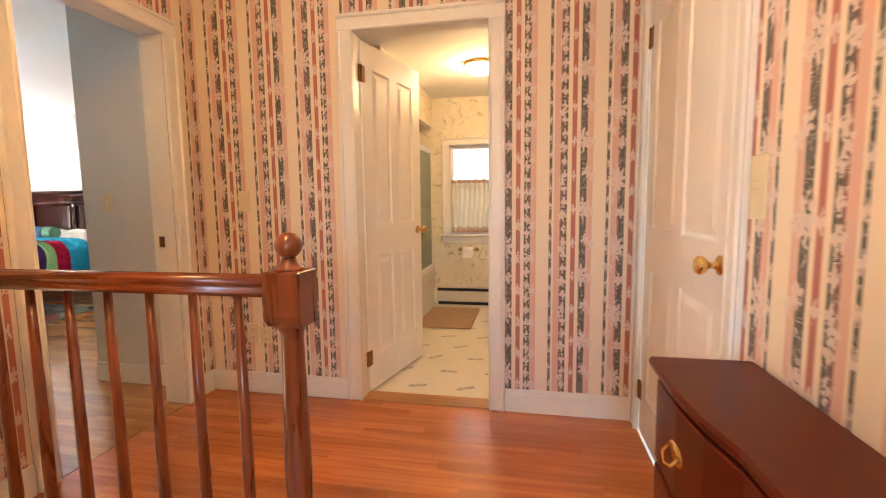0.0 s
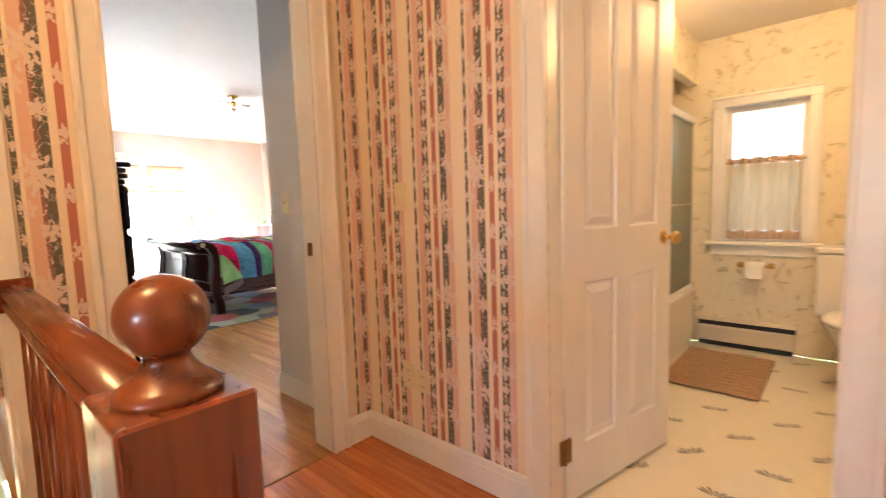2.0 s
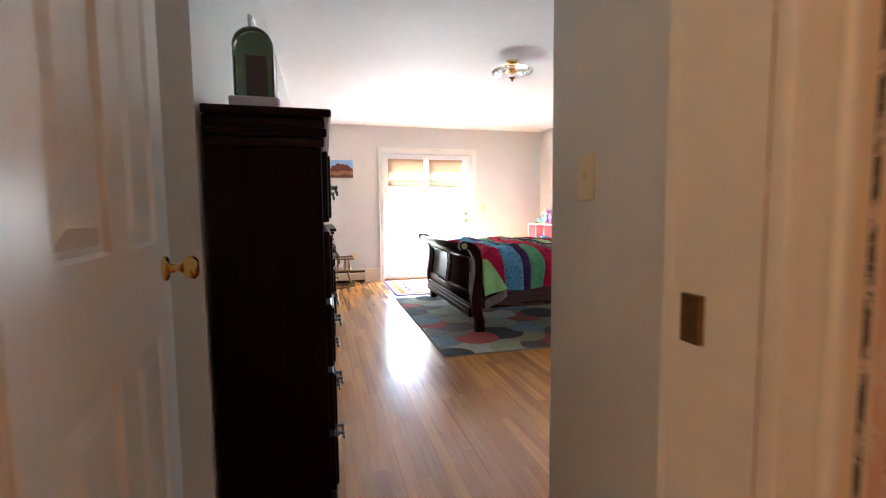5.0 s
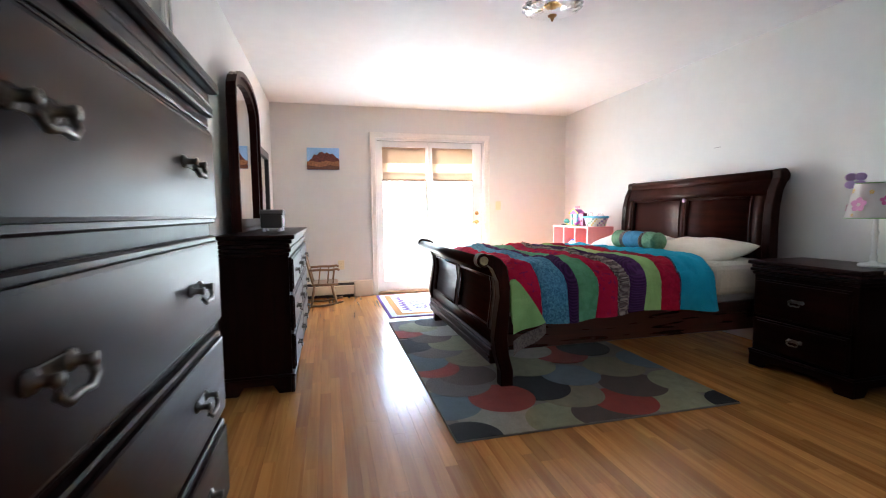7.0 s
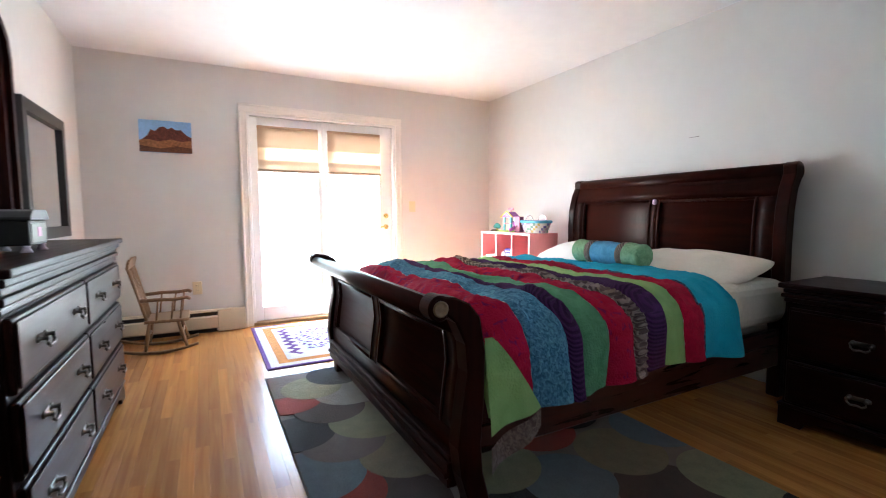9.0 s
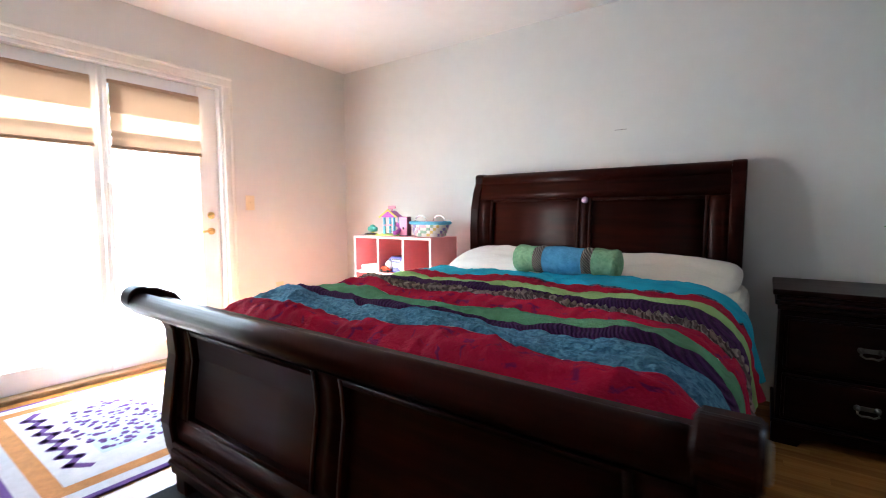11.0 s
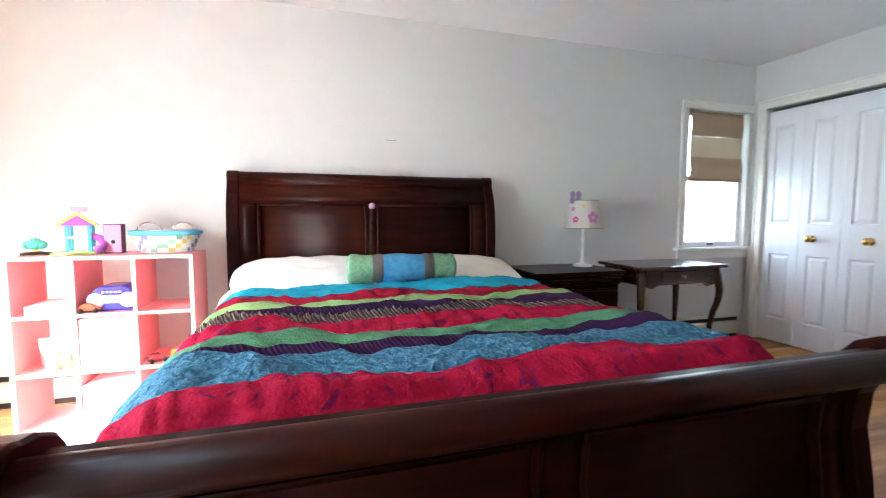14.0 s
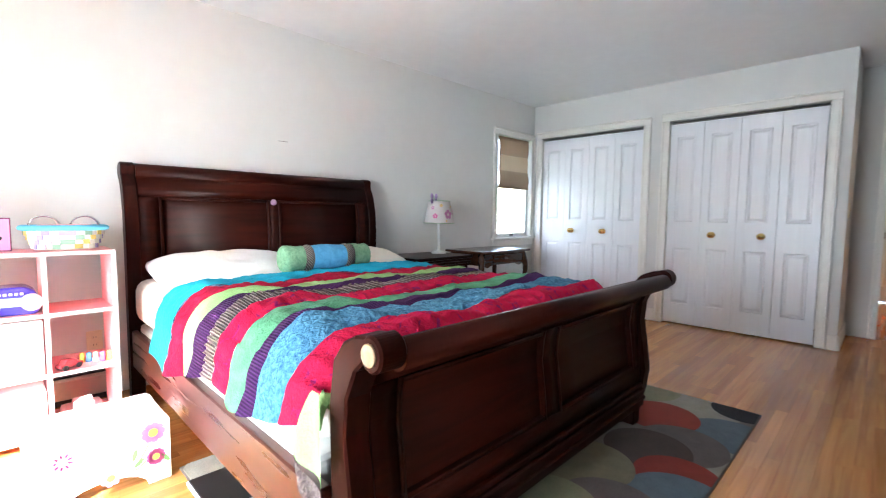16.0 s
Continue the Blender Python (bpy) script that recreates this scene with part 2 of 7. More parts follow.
M_RAILWOOD = wood("varnished_oak", (0.14, 0.029, 0.008), (0.26, 0.064, 0.017), 0.26, (3, 40, 40), 0.3)
M_POSTWOOD = wood("varnished_oak_upright", (0.14, 0.029, 0.008), (0.26, 0.064, 0.017), 0.28, (40, 40, 3), 0.3)
M_MAHOG = wood("dark_cherry", (0.018, 0.0032, 0.0018), (0.036, 0.0060, 0.0032), 0.32, (2.5, 30, 30), 0.0, spec=0.08)
# same cherry with upright grain, its colour lowered to stand for shade
M_MAHOGV = wood("dark_cherry_upright_shaded", (0.014, 0.0026, 0.0016), (0.030, 0.0052, 0.0030), 0.32, (30, 30, 2.5), 0.0, spec=0.08)
# darkened copies of the bed's cherry for the drawer pieces: shade put into the colour
M_CASE = wood("shaded_cherry", (0.008, 0.0018, 0.0013), (0.018, 0.0036, 0.0025), 0.30, (2.5, 30, 30), 0.0, spec=0.10)
# case bodies, darker again for their shaded sides
M_CASEV = wood("shaded_cherry_upright", (0.006, 0.0015, 0.0011), (0.014, 0.0030, 0.0022), 0.34, (30, 30, 2.5), 0.0, spec=0.06)
M_HALLWOOD = wood("red_mahogany", (0.080, 0.0112, 0.0046), (0.108, 0.0165, 0.0066), 0.30, (14, 1.6, 14), 0.0, spec=0.2)
M_BRASS = mat("polished_brass", (0.72, 0.48, 0.17), 0.18, 1.0, var=0.06, scale=40)
M_PEWTER = mat("aged_pewter", (0.15, 0.145, 0.135), 0.28, 1.0, var=0.2, scale=60)
M_CHROME = mat("chrome", (0.75, 0.76, 0.78), 0.10, 1.0)
M_BLACK = mat("black_paint", (0.012, 0.011, 0.011), 0.4, var=0.2, scale=20)
M_IVORY = mat("ivory_plastic", (0.72, 0.63, 0.42), 0.35)
M_WHITE = mat("white_enamel", (0.80, 0.80, 0.79), 0.25, var=0.02, scale=5)
M_BASEHEAT = mat("beige_heater_enamel", (0.62, 0.56, 0.44), 0.4, var=0.03, scale=5)
M_GLASS = glass_mat("window_glass")
M_MIRROR = mat("mirror_silver", (0.92, 0.93, 0.93), 0.015, 1.0)
# the bed's cherry made lighter and redder, sunlight on the rail put into the colour
M_MAHOGY = wood("sunlit_cherry_rail", (0.034, 0.007, 0.004), (0.075, 0.015, 0.008), 0.28, (30, 2.5, 30), 0.12)
M_TABLE = wood("walnut_table", (0.035, 0.012, 0.006), (0.085, 0.03, 0.014), 0.22, (2.5, 30, 30), 0.35)
M_VIOLETSOFT = mat("lilac_tulle", (0.50, 0.34, 0.62), 0.6)
M_FLUTED = glass_mat("fluted_glass", (1, 1, 1), 0.05)
M_HALLOAK = wood("amber_oak_floor", (0.40, 0.105, 0.026), (0.58, 0.195, 0.052), 0.19, (1.6, 34, 34), 0.25, 0.16)

# ---- building helpers ----


def quad(bm, pts, mi=0):
    f = bm.faces.new([bm.verts.new(p) for p in pts])
    f.material_index = mi
    return f


def box(bm, x0, x1, y0, y1, z0, z1, bevel=0.0, mi=0, m=None, seg=1):
    """An axis-aligned block, with its edges rounded by bevel."""
    x0, x1, y0, y1, z0, z1 = min(x0, x1), max(x0, x1), min(y0, y1), max(y0, y1), min(z0, z1), max(z0, z1)
    mm = Matrix.Translation(((x0 + x1) / 2, (y0 + y1) / 2, (z0 + z1) / 2)) @ Matrix.Diagonal((x1 - x0, y1 - y0, z1 - z0, 1))
    tmp = bmesh.new()
    bmesh.ops.create_cube(tmp, size=1.0, matrix=mm)
    if bevel:
        bmesh.ops.bevel(tmp, geom=list(tmp.edges), offset=bevel, segments=seg, affect="EDGES", profile=0.6)
    join(bm, tmp, m, mi)


def join(bm, tmp, m=None, mi=None):
    """Adds tmp's faces to bm and frees it."""
    tmp.verts.index_update()
    vs = [bm.verts.new(m @ v.co if m else v.co) for v in tmp.verts]
    for f in tmp.faces:
        try:
            g = bm.faces.new([vs[v.index] for v in f.verts])
        except ValueError:
            continue
        g.material_index = f.material_index if mi is None else mi
        g.smooth = f.smooth
    tmp.free()


def lathe(bm, prof, seg=20, m=None, mi=0, caps=True):
    """A body turned round z from (radius, z) rows."""
    tmp = bmesh.new()
    rings = []
    for r, z in prof:
        rings.append([tmp.verts.new((r * math.cos(2 * math.pi * k / seg), r * math.sin(2 * math.pi * k / seg), z)) for k in range(seg)])
    for a, b in zip(rings, rings[1:]):
        for k in range(seg):
            f = tmp.faces.new((a[k], a[(k + 1) % seg], b[(k + 1) % seg], b[k]))
            f.smooth = True
    if caps:
        if prof[0][0] > 1e-4:
            tmp.faces.new(rings[0][::-1])
        if prof[-1][0] > 1e-4:
            tmp.faces.new(rings[-1])
    bmesh.ops.remove_doubles(tmp, verts=list(tmp.verts), dist=1e-5)
    join(bm, tmp, m, mi)


def prism(bm, outline, a0, a1, axis="x", m=None, mi=0, bevel=0.0, smooth=False):
    """An outline of (p, q) pushed from a0 to a1 along an axis. axis x: p=y, q=z; y: p=x, q=z; z: p=x, q=y."""
    tmp = bmesh.new()

    def put(a, p, q):
        return (a, p, q) if axis == "x" else (p, a, q) if axis == "y" else (p, q, a)
    lo = [tmp.verts.new(put(a0, p, q)) for p, q in outline]
    hi = [tmp.verts.new(put(a1, p, q)) for p, q in outline]
    n = len(outline)
    for k in range(n):
        f = tmp.faces.new((lo[k], lo[(k + 1) % n], hi[(k + 1) % n], hi[k]))
        f.smooth = smooth
    tmp.faces.new(lo[::-1])
    tmp.faces.new(hi)
    bmesh.ops.recalc_face_normals(tmp, faces=list(tmp.faces))
    if bevel:
        bmesh.ops.bevel(tmp, geom=[e for e in tmp.edges if len(e.link_faces) == 2 and e.calc_face_angle(0) > 0.6], offset=bevel, segments=1, affect="EDGES")
    join(bm, tmp, m, mi)


def tube(bm, pts, r, seg=8, mi=0, m=None, ends=None):
    """A round bar along points; ends: radius per point."""
    tmp = bmesh.new()
    rings = []
    pts = [Vector(p) for p in pts]
    for i, p in enumerate(pts):
        d = (pts[min(i + 1, len(pts) - 1)] - pts[max(i - 1, 0)]).normalized()
        a = d.cross(Vector((0, 0, 1)) if abs(d.z) < 0.9 else Vector((1, 0, 0))).normalized()
        b = d.cross(a)
        rr = float(ends[i] if ends else r)
        rings.append([tmp.verts.new(p + rr * (math.cos(2 * math.pi * k / seg) * a + math.sin(2 * math.pi * k / seg) * b)) for k in range(seg)])
    for a, b in zip(rings, rings[1:]):
        for k in range(seg):
            f = tmp.faces.new((a[k], a[(k + 1) % seg], b[(k + 1) % seg], b[k]))
            f.smooth = True
    tmp.faces.new(rings[0][::-1])
    tmp.faces.new(rings[-1])
    bmesh.ops.recalc_face_normals(tmp, faces=list(tmp.faces))
    join(bm, tmp, m, mi)


def mesh_of(name, bm, mats):
    me = bpy.data.meshes.new(name)
    bm.to_mesh(me)
    bm.free()
    for k in (mats if isinstance(mats, (list, tuple)) else [mats]):
        me.materials.append(k)
    return me


def part(name, bm, material, parent, label=""):
    ob = new(name, mesh_of(name, bm, material))
    ob.parent = parent
    if label:
        ob["label"] = label
    return ob


def thing(name, label, category, group="", kind="", at=None):
    ob = new(name)
    ob.empty_display_size = 0.1
    if at is not None:
        ob.matrix_world = at
    return tagged(ob, label, category, group, kind)


def solid(name, bm, material, label, category, group="", kind=""):
    return tagged(new(name, mesh_of(name, bm, material)), label, category, group, kind)


def slab(name, axis, c0, c1, u0, u1, z0, z1, holes, lo, hi, rim, label):
    """A wall along x or y with thickness c0..c1 and openings (u0, u1, z0, z1) right through it."""
    bm = bmesh.new()
    us = sorted({u0, u1, *[h[0] for h in holes], *[h[1] for h in holes]})
    zs = sorted({z0, z1, *[h[2] for h in holes], *[h[3] for h in holes]})

    def P(u, c, z):
        return (u, c, z) if axis == "x" else (c, u, z)

    def full(i, j):
        if not (0 <= i < len(us) - 1 and 0 <= j < len(zs) - 1):
            return False
        uc, zc = (us[i] + us[i + 1]) / 2, (zs[j] + zs[j + 1]) / 2
        return not any(h[0] < uc < h[1] and h[2] < zc < h[3] for h in holes)
    for i in range(len(us) - 1):
        for j in range(len(zs) - 1):
            if not full(i, j):
                continue
            a, b, c, d = us[i], us[i + 1], zs[j], zs[j + 1]
            quad(bm, [P(a, c0, c), P(b, c0, c), P(b, c0, d), P(a, c0, d)], 0)
            quad(bm, [P(a, c1, c), P(a, c1, d), P(b, c1, d), P(b, c1, c)], 1)
            if not full(i - 1, j):
                quad(bm, [P(a, c0, c), P(a, c0, d), P(a, c1, d), P(a, c1, c)], 2)
            if not full(i + 1, j):
                quad(bm, [P(b, c0, c), P(b, c1, c), P(b, c1, d), P(b, c0, d)], 2)
            if not full(i, j - 1):
                quad(bm, [P(a, c0, c), P(a, c1, c), P(b, c1, c), P(b, c0, c)], 2)
            if not full(i, j + 1):
                quad(bm, [P(a, c0, d), P(b, c0, d), P(b, c1, d), P(a, c1, d)], 2)
    bmesh.ops.remove_doubles(bm, verts=list(bm.verts), dist=1e-5)
    bmesh.ops.recalc_face_normals(bm, faces=list(bm.faces))
    return solid(name, bm, [lo, hi, rim], label, "wall", kind="structure")


# ---- walls, floors, ceilings ----
XW, XC, XD0, XD1 = -8.5, -2.605, -1.88, -1.76      # garden door wall, closet front, doorway wall
YS, YN, YH0, YH1 = 2.03, 6.0, 3.04, 3.15           # bedroom south and north, hall back wall
XR, YB = 0.68, 5.55                                # hall right wall, bath window wall
slab("wall_west", "y", XW - 0.14, XW, 1.91, 6.14, -0.1, CEIL + .1, [(3.29, 4.77, 0.0, 2.03)], M_WALL, M_WALL, M_TRIM, "off-white painted wall round the garden door")
slab("wall_north", "x", YN, YN + 0.14, XW, 0.8, -0.1, CEIL + .1, [(-3.345, -2.68, 0.82, 2.0)], M_WALL, M_WALL, M_TRIM, "off-white painted wall behind the bed")
slab("wall_south_entry", "x", 1.85, 1.93, -2.87, XD0, -0.1, CEIL + .1, [], M_PAPER, M_WALL, M_WALL, "off-white wall behind the open bedroom door")
slab("wall_south", "x", YS - 0.12, YS, XW, -2.87, -0.1, CEIL + .1, [(-4.77, -4.08, 0.0, 2.03)], M_PAPER, M_WALL, M_TRIM, "off-white painted wall behind the dresser")
slab("wall_closet", "y", XC, XC + 0.11, 3.13, YN, 0.0, CEIL, [(3.18, 4.40, 0.0, 2.03), (4.655, 5.87, 0.0, 2.02)], M_WALL, M_WALL, M_TRIM, "off-white wall with two closet openings")
slab("wall_entry", "x", 3.035, 3.13, XC, XD0, 0.0, CEIL, [], M_WALL, M_WALL, M_WALL, "off-white return wall beside the bedroom entry")
slab("wall_doorway", "y", XD0, XD1, 1.81, YH1, -0.1, CEIL + .1, [(2.095, 2.815, 0.0, 2.03)], M_WALL, M_PAPERDOOR, M_TRIM, "wall with floral striped paper round the bedroom doorway")
slab("wall_hall", "x", YH0, YH1, XD1, XR, 0.0, CEIL, [(-0.785, -0.06, 0.0, 2.04)], M_PAPER, M_BATHPAPER, M_TRIM, "hall wall with floral striped paper round the bathroom doorway")
slab("wall_hall_side", "y", XR, XR + 0.12, -1.2, 6.0, -0.1, CEIL + .1, [(1.99, 2.94, 0.0, 2.04)], M_PAPER, M_PAPER, M_TRIM, "hall side wall with floral striped paper")
slab("wall_bath_window", "x", YB, YB + 0.14, XD1, XR, 0.0, CEIL, [(-0.72, -0.25, 0.78, 1.74)], M_BATHPAPER, M_WALL, M_TRIM, "bathroom window wall with faint vine paper")
slab("wall_bath_side", "y", XD1, XD1 + 0.08, YH1, YB, 0.0, CEIL, [], M_WALL, M_WHITE, M_WHITE, "white tub surround wall")
slab("wall_hall_end", "x", -1.2, -1.08, -0.62, XR, -0.1, CEIL + .1, [(-0.05, 0.35, 1.05, 1.65)], M_PAPER, M_PAPER, M_PAPER, "hall end wall with floral striped paper")
slab("wall_landing", "y", -0.62, -0.5, -1.08, 0.75, -2.7, CEIL + .1, [], M_PAPER, M_PAPER, M_PAPER, "landing wall with floral striped paper")
slab("wall_stair", "x", 0.63, 0.75, -4.4, -0.62, -2.7, CEIL + .1, [(-4.12, -3.74, -1.6, -0.85)], M_PAPER, M_PAPER, M_TRIM, "stairwell wall with floral striped paper")
slab("wall_stair_end", "y", -3.02, -2.9, 0.75, YS - 0.12, 0.30, CEIL + .1, [], M_PAPER, M_PAPER, M_TRIM, "stairwell end wall with floral striped paper")
slab("wall_lower", "y", -4.52, -4.4, 0.63, 3.2, -2.7, -0.42, [], M_BLUEWALL, M_BLUEWALL, M_BLUEWALL, "blue-grey lower hall wall")
slab("wall_lower_upper", "y", -4.52, -4.4, 0.63, 1.91, -0.42, CEIL + .1, [], M_BEIGEWALL, M_BEIGEWALL, M_BEIGEWALL, "beige band of the lower hall wall")
slab("wall_lower_side", "x", 3.2, 3.3, -4.52, -0.5, -2.7, -0.12, [], M_BLUEWALL, M_BLUEWALL, M_BLUEWALL, "blue-grey lower hall side wall")
slab("wall_lower_back", "y", -0.5, -0.4, 0.75, 3.3, -2.7, -0.12, [], M_BLUEWALL, M_BLUEWALL, M_BLUEWALL, "blue-grey lower wall under the landing")

bm = bmesh.new()
box(bm, XW - .14, 0.8, -1.2, 6.14, CEIL, CEIL + 0.1)
solid("ceiling", bm, M_CEIL, "smooth white painted ceiling", "ceiling", kind="structure")
bm = bmesh.new()
box(bm, -4.52, -0.4, 0.63, 3.3, -2.8, -2.7)
solid("floor_lower", bm, M_OAK, "oak floor of the lower hall", "floor", kind="structure")
# sub-floors under the boards; the stairwell stays open
bm = bmesh.new()
box(bm, XW, XD1, 1.81, YN, -0.12, -0.014)
box(bm, XD1, -0.5, 1.81, YH0, -0.12, -0.014)
box(bm, -0.5, XR, -1.2, YH0, -0.12, -0.014)
floor = solid("floor", bm, M_OAK, "varnished strip oak floor in long narrow boards", "floor", kind="structure")
bm = bmesh.new()
box(bm, XD1 + .08, XR, YH1, YB, -0.1, -0.004)
bath_floor = solid("floor_bath", bm, mat("pale_vinyl", (0.74, 0.69, 0.58), 0.22, var=0.03, scale=2), "cream vinyl bathroom floor with grey leaf sprigs", "floor", kind="structure")
bm = bmesh.new()
box(bm, -300, 300, -300, 300, -3.2, -3.0)
solid("ground", bm, mat("lawn", (0.09, 0.14, 0.04), 0.9, var=0.3, scale=0.5), "sunlit green lawn outside", "ground", kind="structure")
bm = bmesh.new()
box(bm, -12.5, XW - 0.14, 0.5, 7.5, -0.2, -0.06)
solid("deck", bm, mat("bleached_deck", (0.62, 0.58, 0.50), 0.8, var=0.15, scale=4), "sun-bleached wooden deck outside the garden door", "deck", kind="structure")
bm = bmesh.new()
box(bm, XD1, XR, YH1, YB, 2.24, 2.30)
solid("ceiling_bath", bm, M_CEIL, "smooth white bathroom ceiling", "ceiling", kind="structure")

# ---- trim ----


def casing(name, axis, c, n, u0, u1, z0, z1, w=0.085, label="white moulded door casing", sill=False):
    """Moulded boards round an opening, on the wall face c, standing out towards n (+1 or -1)."""
    bm = bmesh.new()

    def put(a, b, d0, d1, e, f, bev):
        if axis == "x":
            box(bm, a, b, c + n * d0, c + n * d1, e, f, bev)
        else:
            box(bm, c + n * d0, c + n * d1, a, b, e, f, bev)
    for a, b, o in ((u0 - w, u0, -1), (u1, u1 + w, 1)):
        put(a, b, 0.0, 0.016, z0, z1, 0.003)
        oa = a if o < 0 else b - 0.022
        put(oa, oa + 0.022, 0.014, 0.028, z0, z1, 0.006)
        ia = b - 0.016 if o < 0 else a
        put(ia, ia + 0.016, 0.014, 0.021, z0, z1, 0.005)
    put(u0 - w, u1 + w, 0.0, 0.0165, z1, z1 + w, 0.003)
    put(u0 - w, u1 + w, 0.014, 0.0285, z1 + w - 0.022, z1 + w, 0.006)
    put(u0, u1, 0.014, 0.0215, z1, z1 + 0.016, 0.005)
    if sill:
        put(u0 - w - 0.03, u1 + w + 0.03, -0.02, 0.055, z0 - 0.028, z0, 0.008)
        put(u0 - w, u1 + w, 0.0, 0.016, z0 - 0.10, z0 - 0.028, 0.004)
    return solid(name, bm, M_TRIM, label, "door casing" if not sill else "window casing", kind="structure")


def skirting(axis, c, n, u0, u1, h=0.125):
    bm = bmesh.new()
    if axis == "x":
        box(bm, u0, u1, c, c + n * 0.014, 0.0, h, 0.003)
        box(bm, u0, u1, c + n * 0.012, c + n * 0.018, 0.0, h - 0.025, 0.003)
    else:
        box(bm, c, c + n * 0.014, u0, u1, 0.0, h, 0.003)
        box(bm, c + n * 0.012, c + n * 0.018, u0, u1, 0.0, h - 0.025, 0.003)
    return solid("baseboard", bm, M_TRIM, "white painted baseboard with a moulded top", "baseboard", kind="structure")


casing("trim_bath_door", "x", YH0, -1, -0.785, -0.06, 0, 2.04)
casing("trim_bedroom_door", "y", XD1, 1, 2.095, 2.815, 0, 2.03)
casing("trim_bedroom_door_inside", "y", XD0, -1, 2.095, 2.815, 0, 2.03, 0.06)
casing("trim_side_door", "y", XR, -1, 1.99, 2.94, 0, 2.04, 0.085)
casing("trim_garden_door", "y", XW, 1, 3.29, 4.77, 0, 2.03, 0.072)
casing("trim_closet_wide", "y", XC, -1, 3.18, 4.40, 0, 2.03, 0.075)
casing("trim_closet_narrow", "y", XC, -1, 4.655, 5.87, 0, 2.02, 0.075)
casing("trim_south_door", "x", YS, 1, -4.77, -4.08, 0, 2.03, 0.075)
casing("trim_window_bedroom", "x", YN, -1, -3.345, -2.68, 0.82, 2.0, 0.07, "white window casing with a sill", True)
casing("trim_window_bath", "x", YB, -1, -0.72, -0.25, 0.78, 1.74, 0.075, "white window casing with a sill", True)
for a in (("x", YH0, -1, XD1, -0.872), ("x", YH0, -1, 0.027, XR), ("y", XD1, 1, 2.905, YH0 - 0.02), ("y", XR, -1, -1.08, 1.90), ("x", YS, 1, -4.845, -8.43), ("x", YS, 1, -2.87, -4.005),
          ("x", 3.035, -1, XC + 0.0, XD0), ("y", XC, -1, 4.48, 4.575), ("y", XC, -1, 3.03, 3.10), ("y", XD1, 1, 1.86, 2.005)):
    skirting(*a)
bm = bmesh.new()
box(bm, XD1, XD1 + 0.012, 1.808, 1.855, 0, CEIL, 0.003)
box(bm, XD0, XD1 + 0.012, 1.798, 1.812, -0.12, CEIL, 0.003)
solid("trim_corner", bm, M_TRIM, "white corner board at the stairwell", "trim", kind="structure")
bm = bmesh.new()
box(bm, XD1, -0.5, 1.790, 1.812, -0.30, -0.002, 0.004)
box(bm, -0.5, -0.478, 0.75, 1.812, -0.30, -0.002, 0.004)
solid("trim_stairwell", bm, M_TRIM, "white fascia board along the stairwell edge", "trim", kind="structure")
bm = bmesh.new()
box(bm, -0.785, -0.06, YH0 - 0.005, YH1 + 0.005, -0.014, 0.006, 0.003)
box(bm, XD0, XD1, 2.095, 2.815, -0.014, 0.004, 0.002)
solid("threshold", bm, M_OAK, "worn oak threshold strips", "threshold", kind="structure")

# ---- doors ----


def raised(bm, u0, u1, z0, z1, y0, y1, rim=0.028, mi=0):
    """A raised panel: a bevelled field that stands in a sunk frame."""
    d = 0.010
    s = 1 if y1 > y0 else -1
    o = [(u0, z0), (u1, z0), (u1, z1), (u0, z1)]
    rings = []
    for ins, y in ((0, y0), (0.006, y0 - s * d), (0.016, y0 - s * d), (rim + 0.016, y0 - s * 0.001)):
        rings.append([bm.verts.new((p, y, q)) for p, q in ((u0 + ins, z0 + ins), (u1 - ins, z0 + ins), (u1 - ins, z1 - ins), (u0 + ins, z1 - ins))])
    for a, b in zip(rings, rings[1:]):
        for k in range(4):
            bm.faces.new((a[k], a[(k + 1) % 4], b[(k + 1) % 4], b[k]))
    bm.faces.new(rings[-1])


def leaf_frame(bm, w, h, th, cols, rows):
    """Both faces of a door leaf, left open where the panels sit, and its edges."""
    us = sorted({0.0, w, *[v for c in cols for v in c]})
    zs = sorted({0.0, h, *[v for r in rows for v in r]})
    for y, s in ((0.0, 1), (th, -1)):
        for a, b in zip(us, us[1:]):
            for c, d in zip(zs, zs[1:]):
                if any(k[0] <= a and b <= k[1] for k in cols) and any(k[0] <= c and d <= k[1] for k in rows):
                    continue
                quad(bm, [(a, y, c), (b, y, c), (b, y, d), (a, y, d)][::s])
    for a, b in (((0, 0), (w, 0)), ((w, 0), (w, h)), ((w, h), (0, h)), ((0, h), (0, 0))):
        quad(bm, [(a[0], 0, a[1]), (a[0], th, a[1]), (b[0], th, b[1]), (b[0], 0, b[1])])
    bmesh.ops.remove_doubles(bm, verts=list(bm.verts), dist=1e-5)


def knob(parent, x, y, z, s, name="door_knob"):
    bm = bmesh.new()
    lathe(bm, [(0.0, 0), (0.028, 0), (0.030, 0.004), (0.024, 0.009), (0.010, 0.012), (0.009, 0.032), (0.018, 0.038), (0.027, 0.050), (0.027, 0.060), (0.019, 0.068), (0.0, 0.070)], 20, pose(x, y, z, 90 * s))
    return part(name, bm, M_BRASS, parent, "polished brass knob")


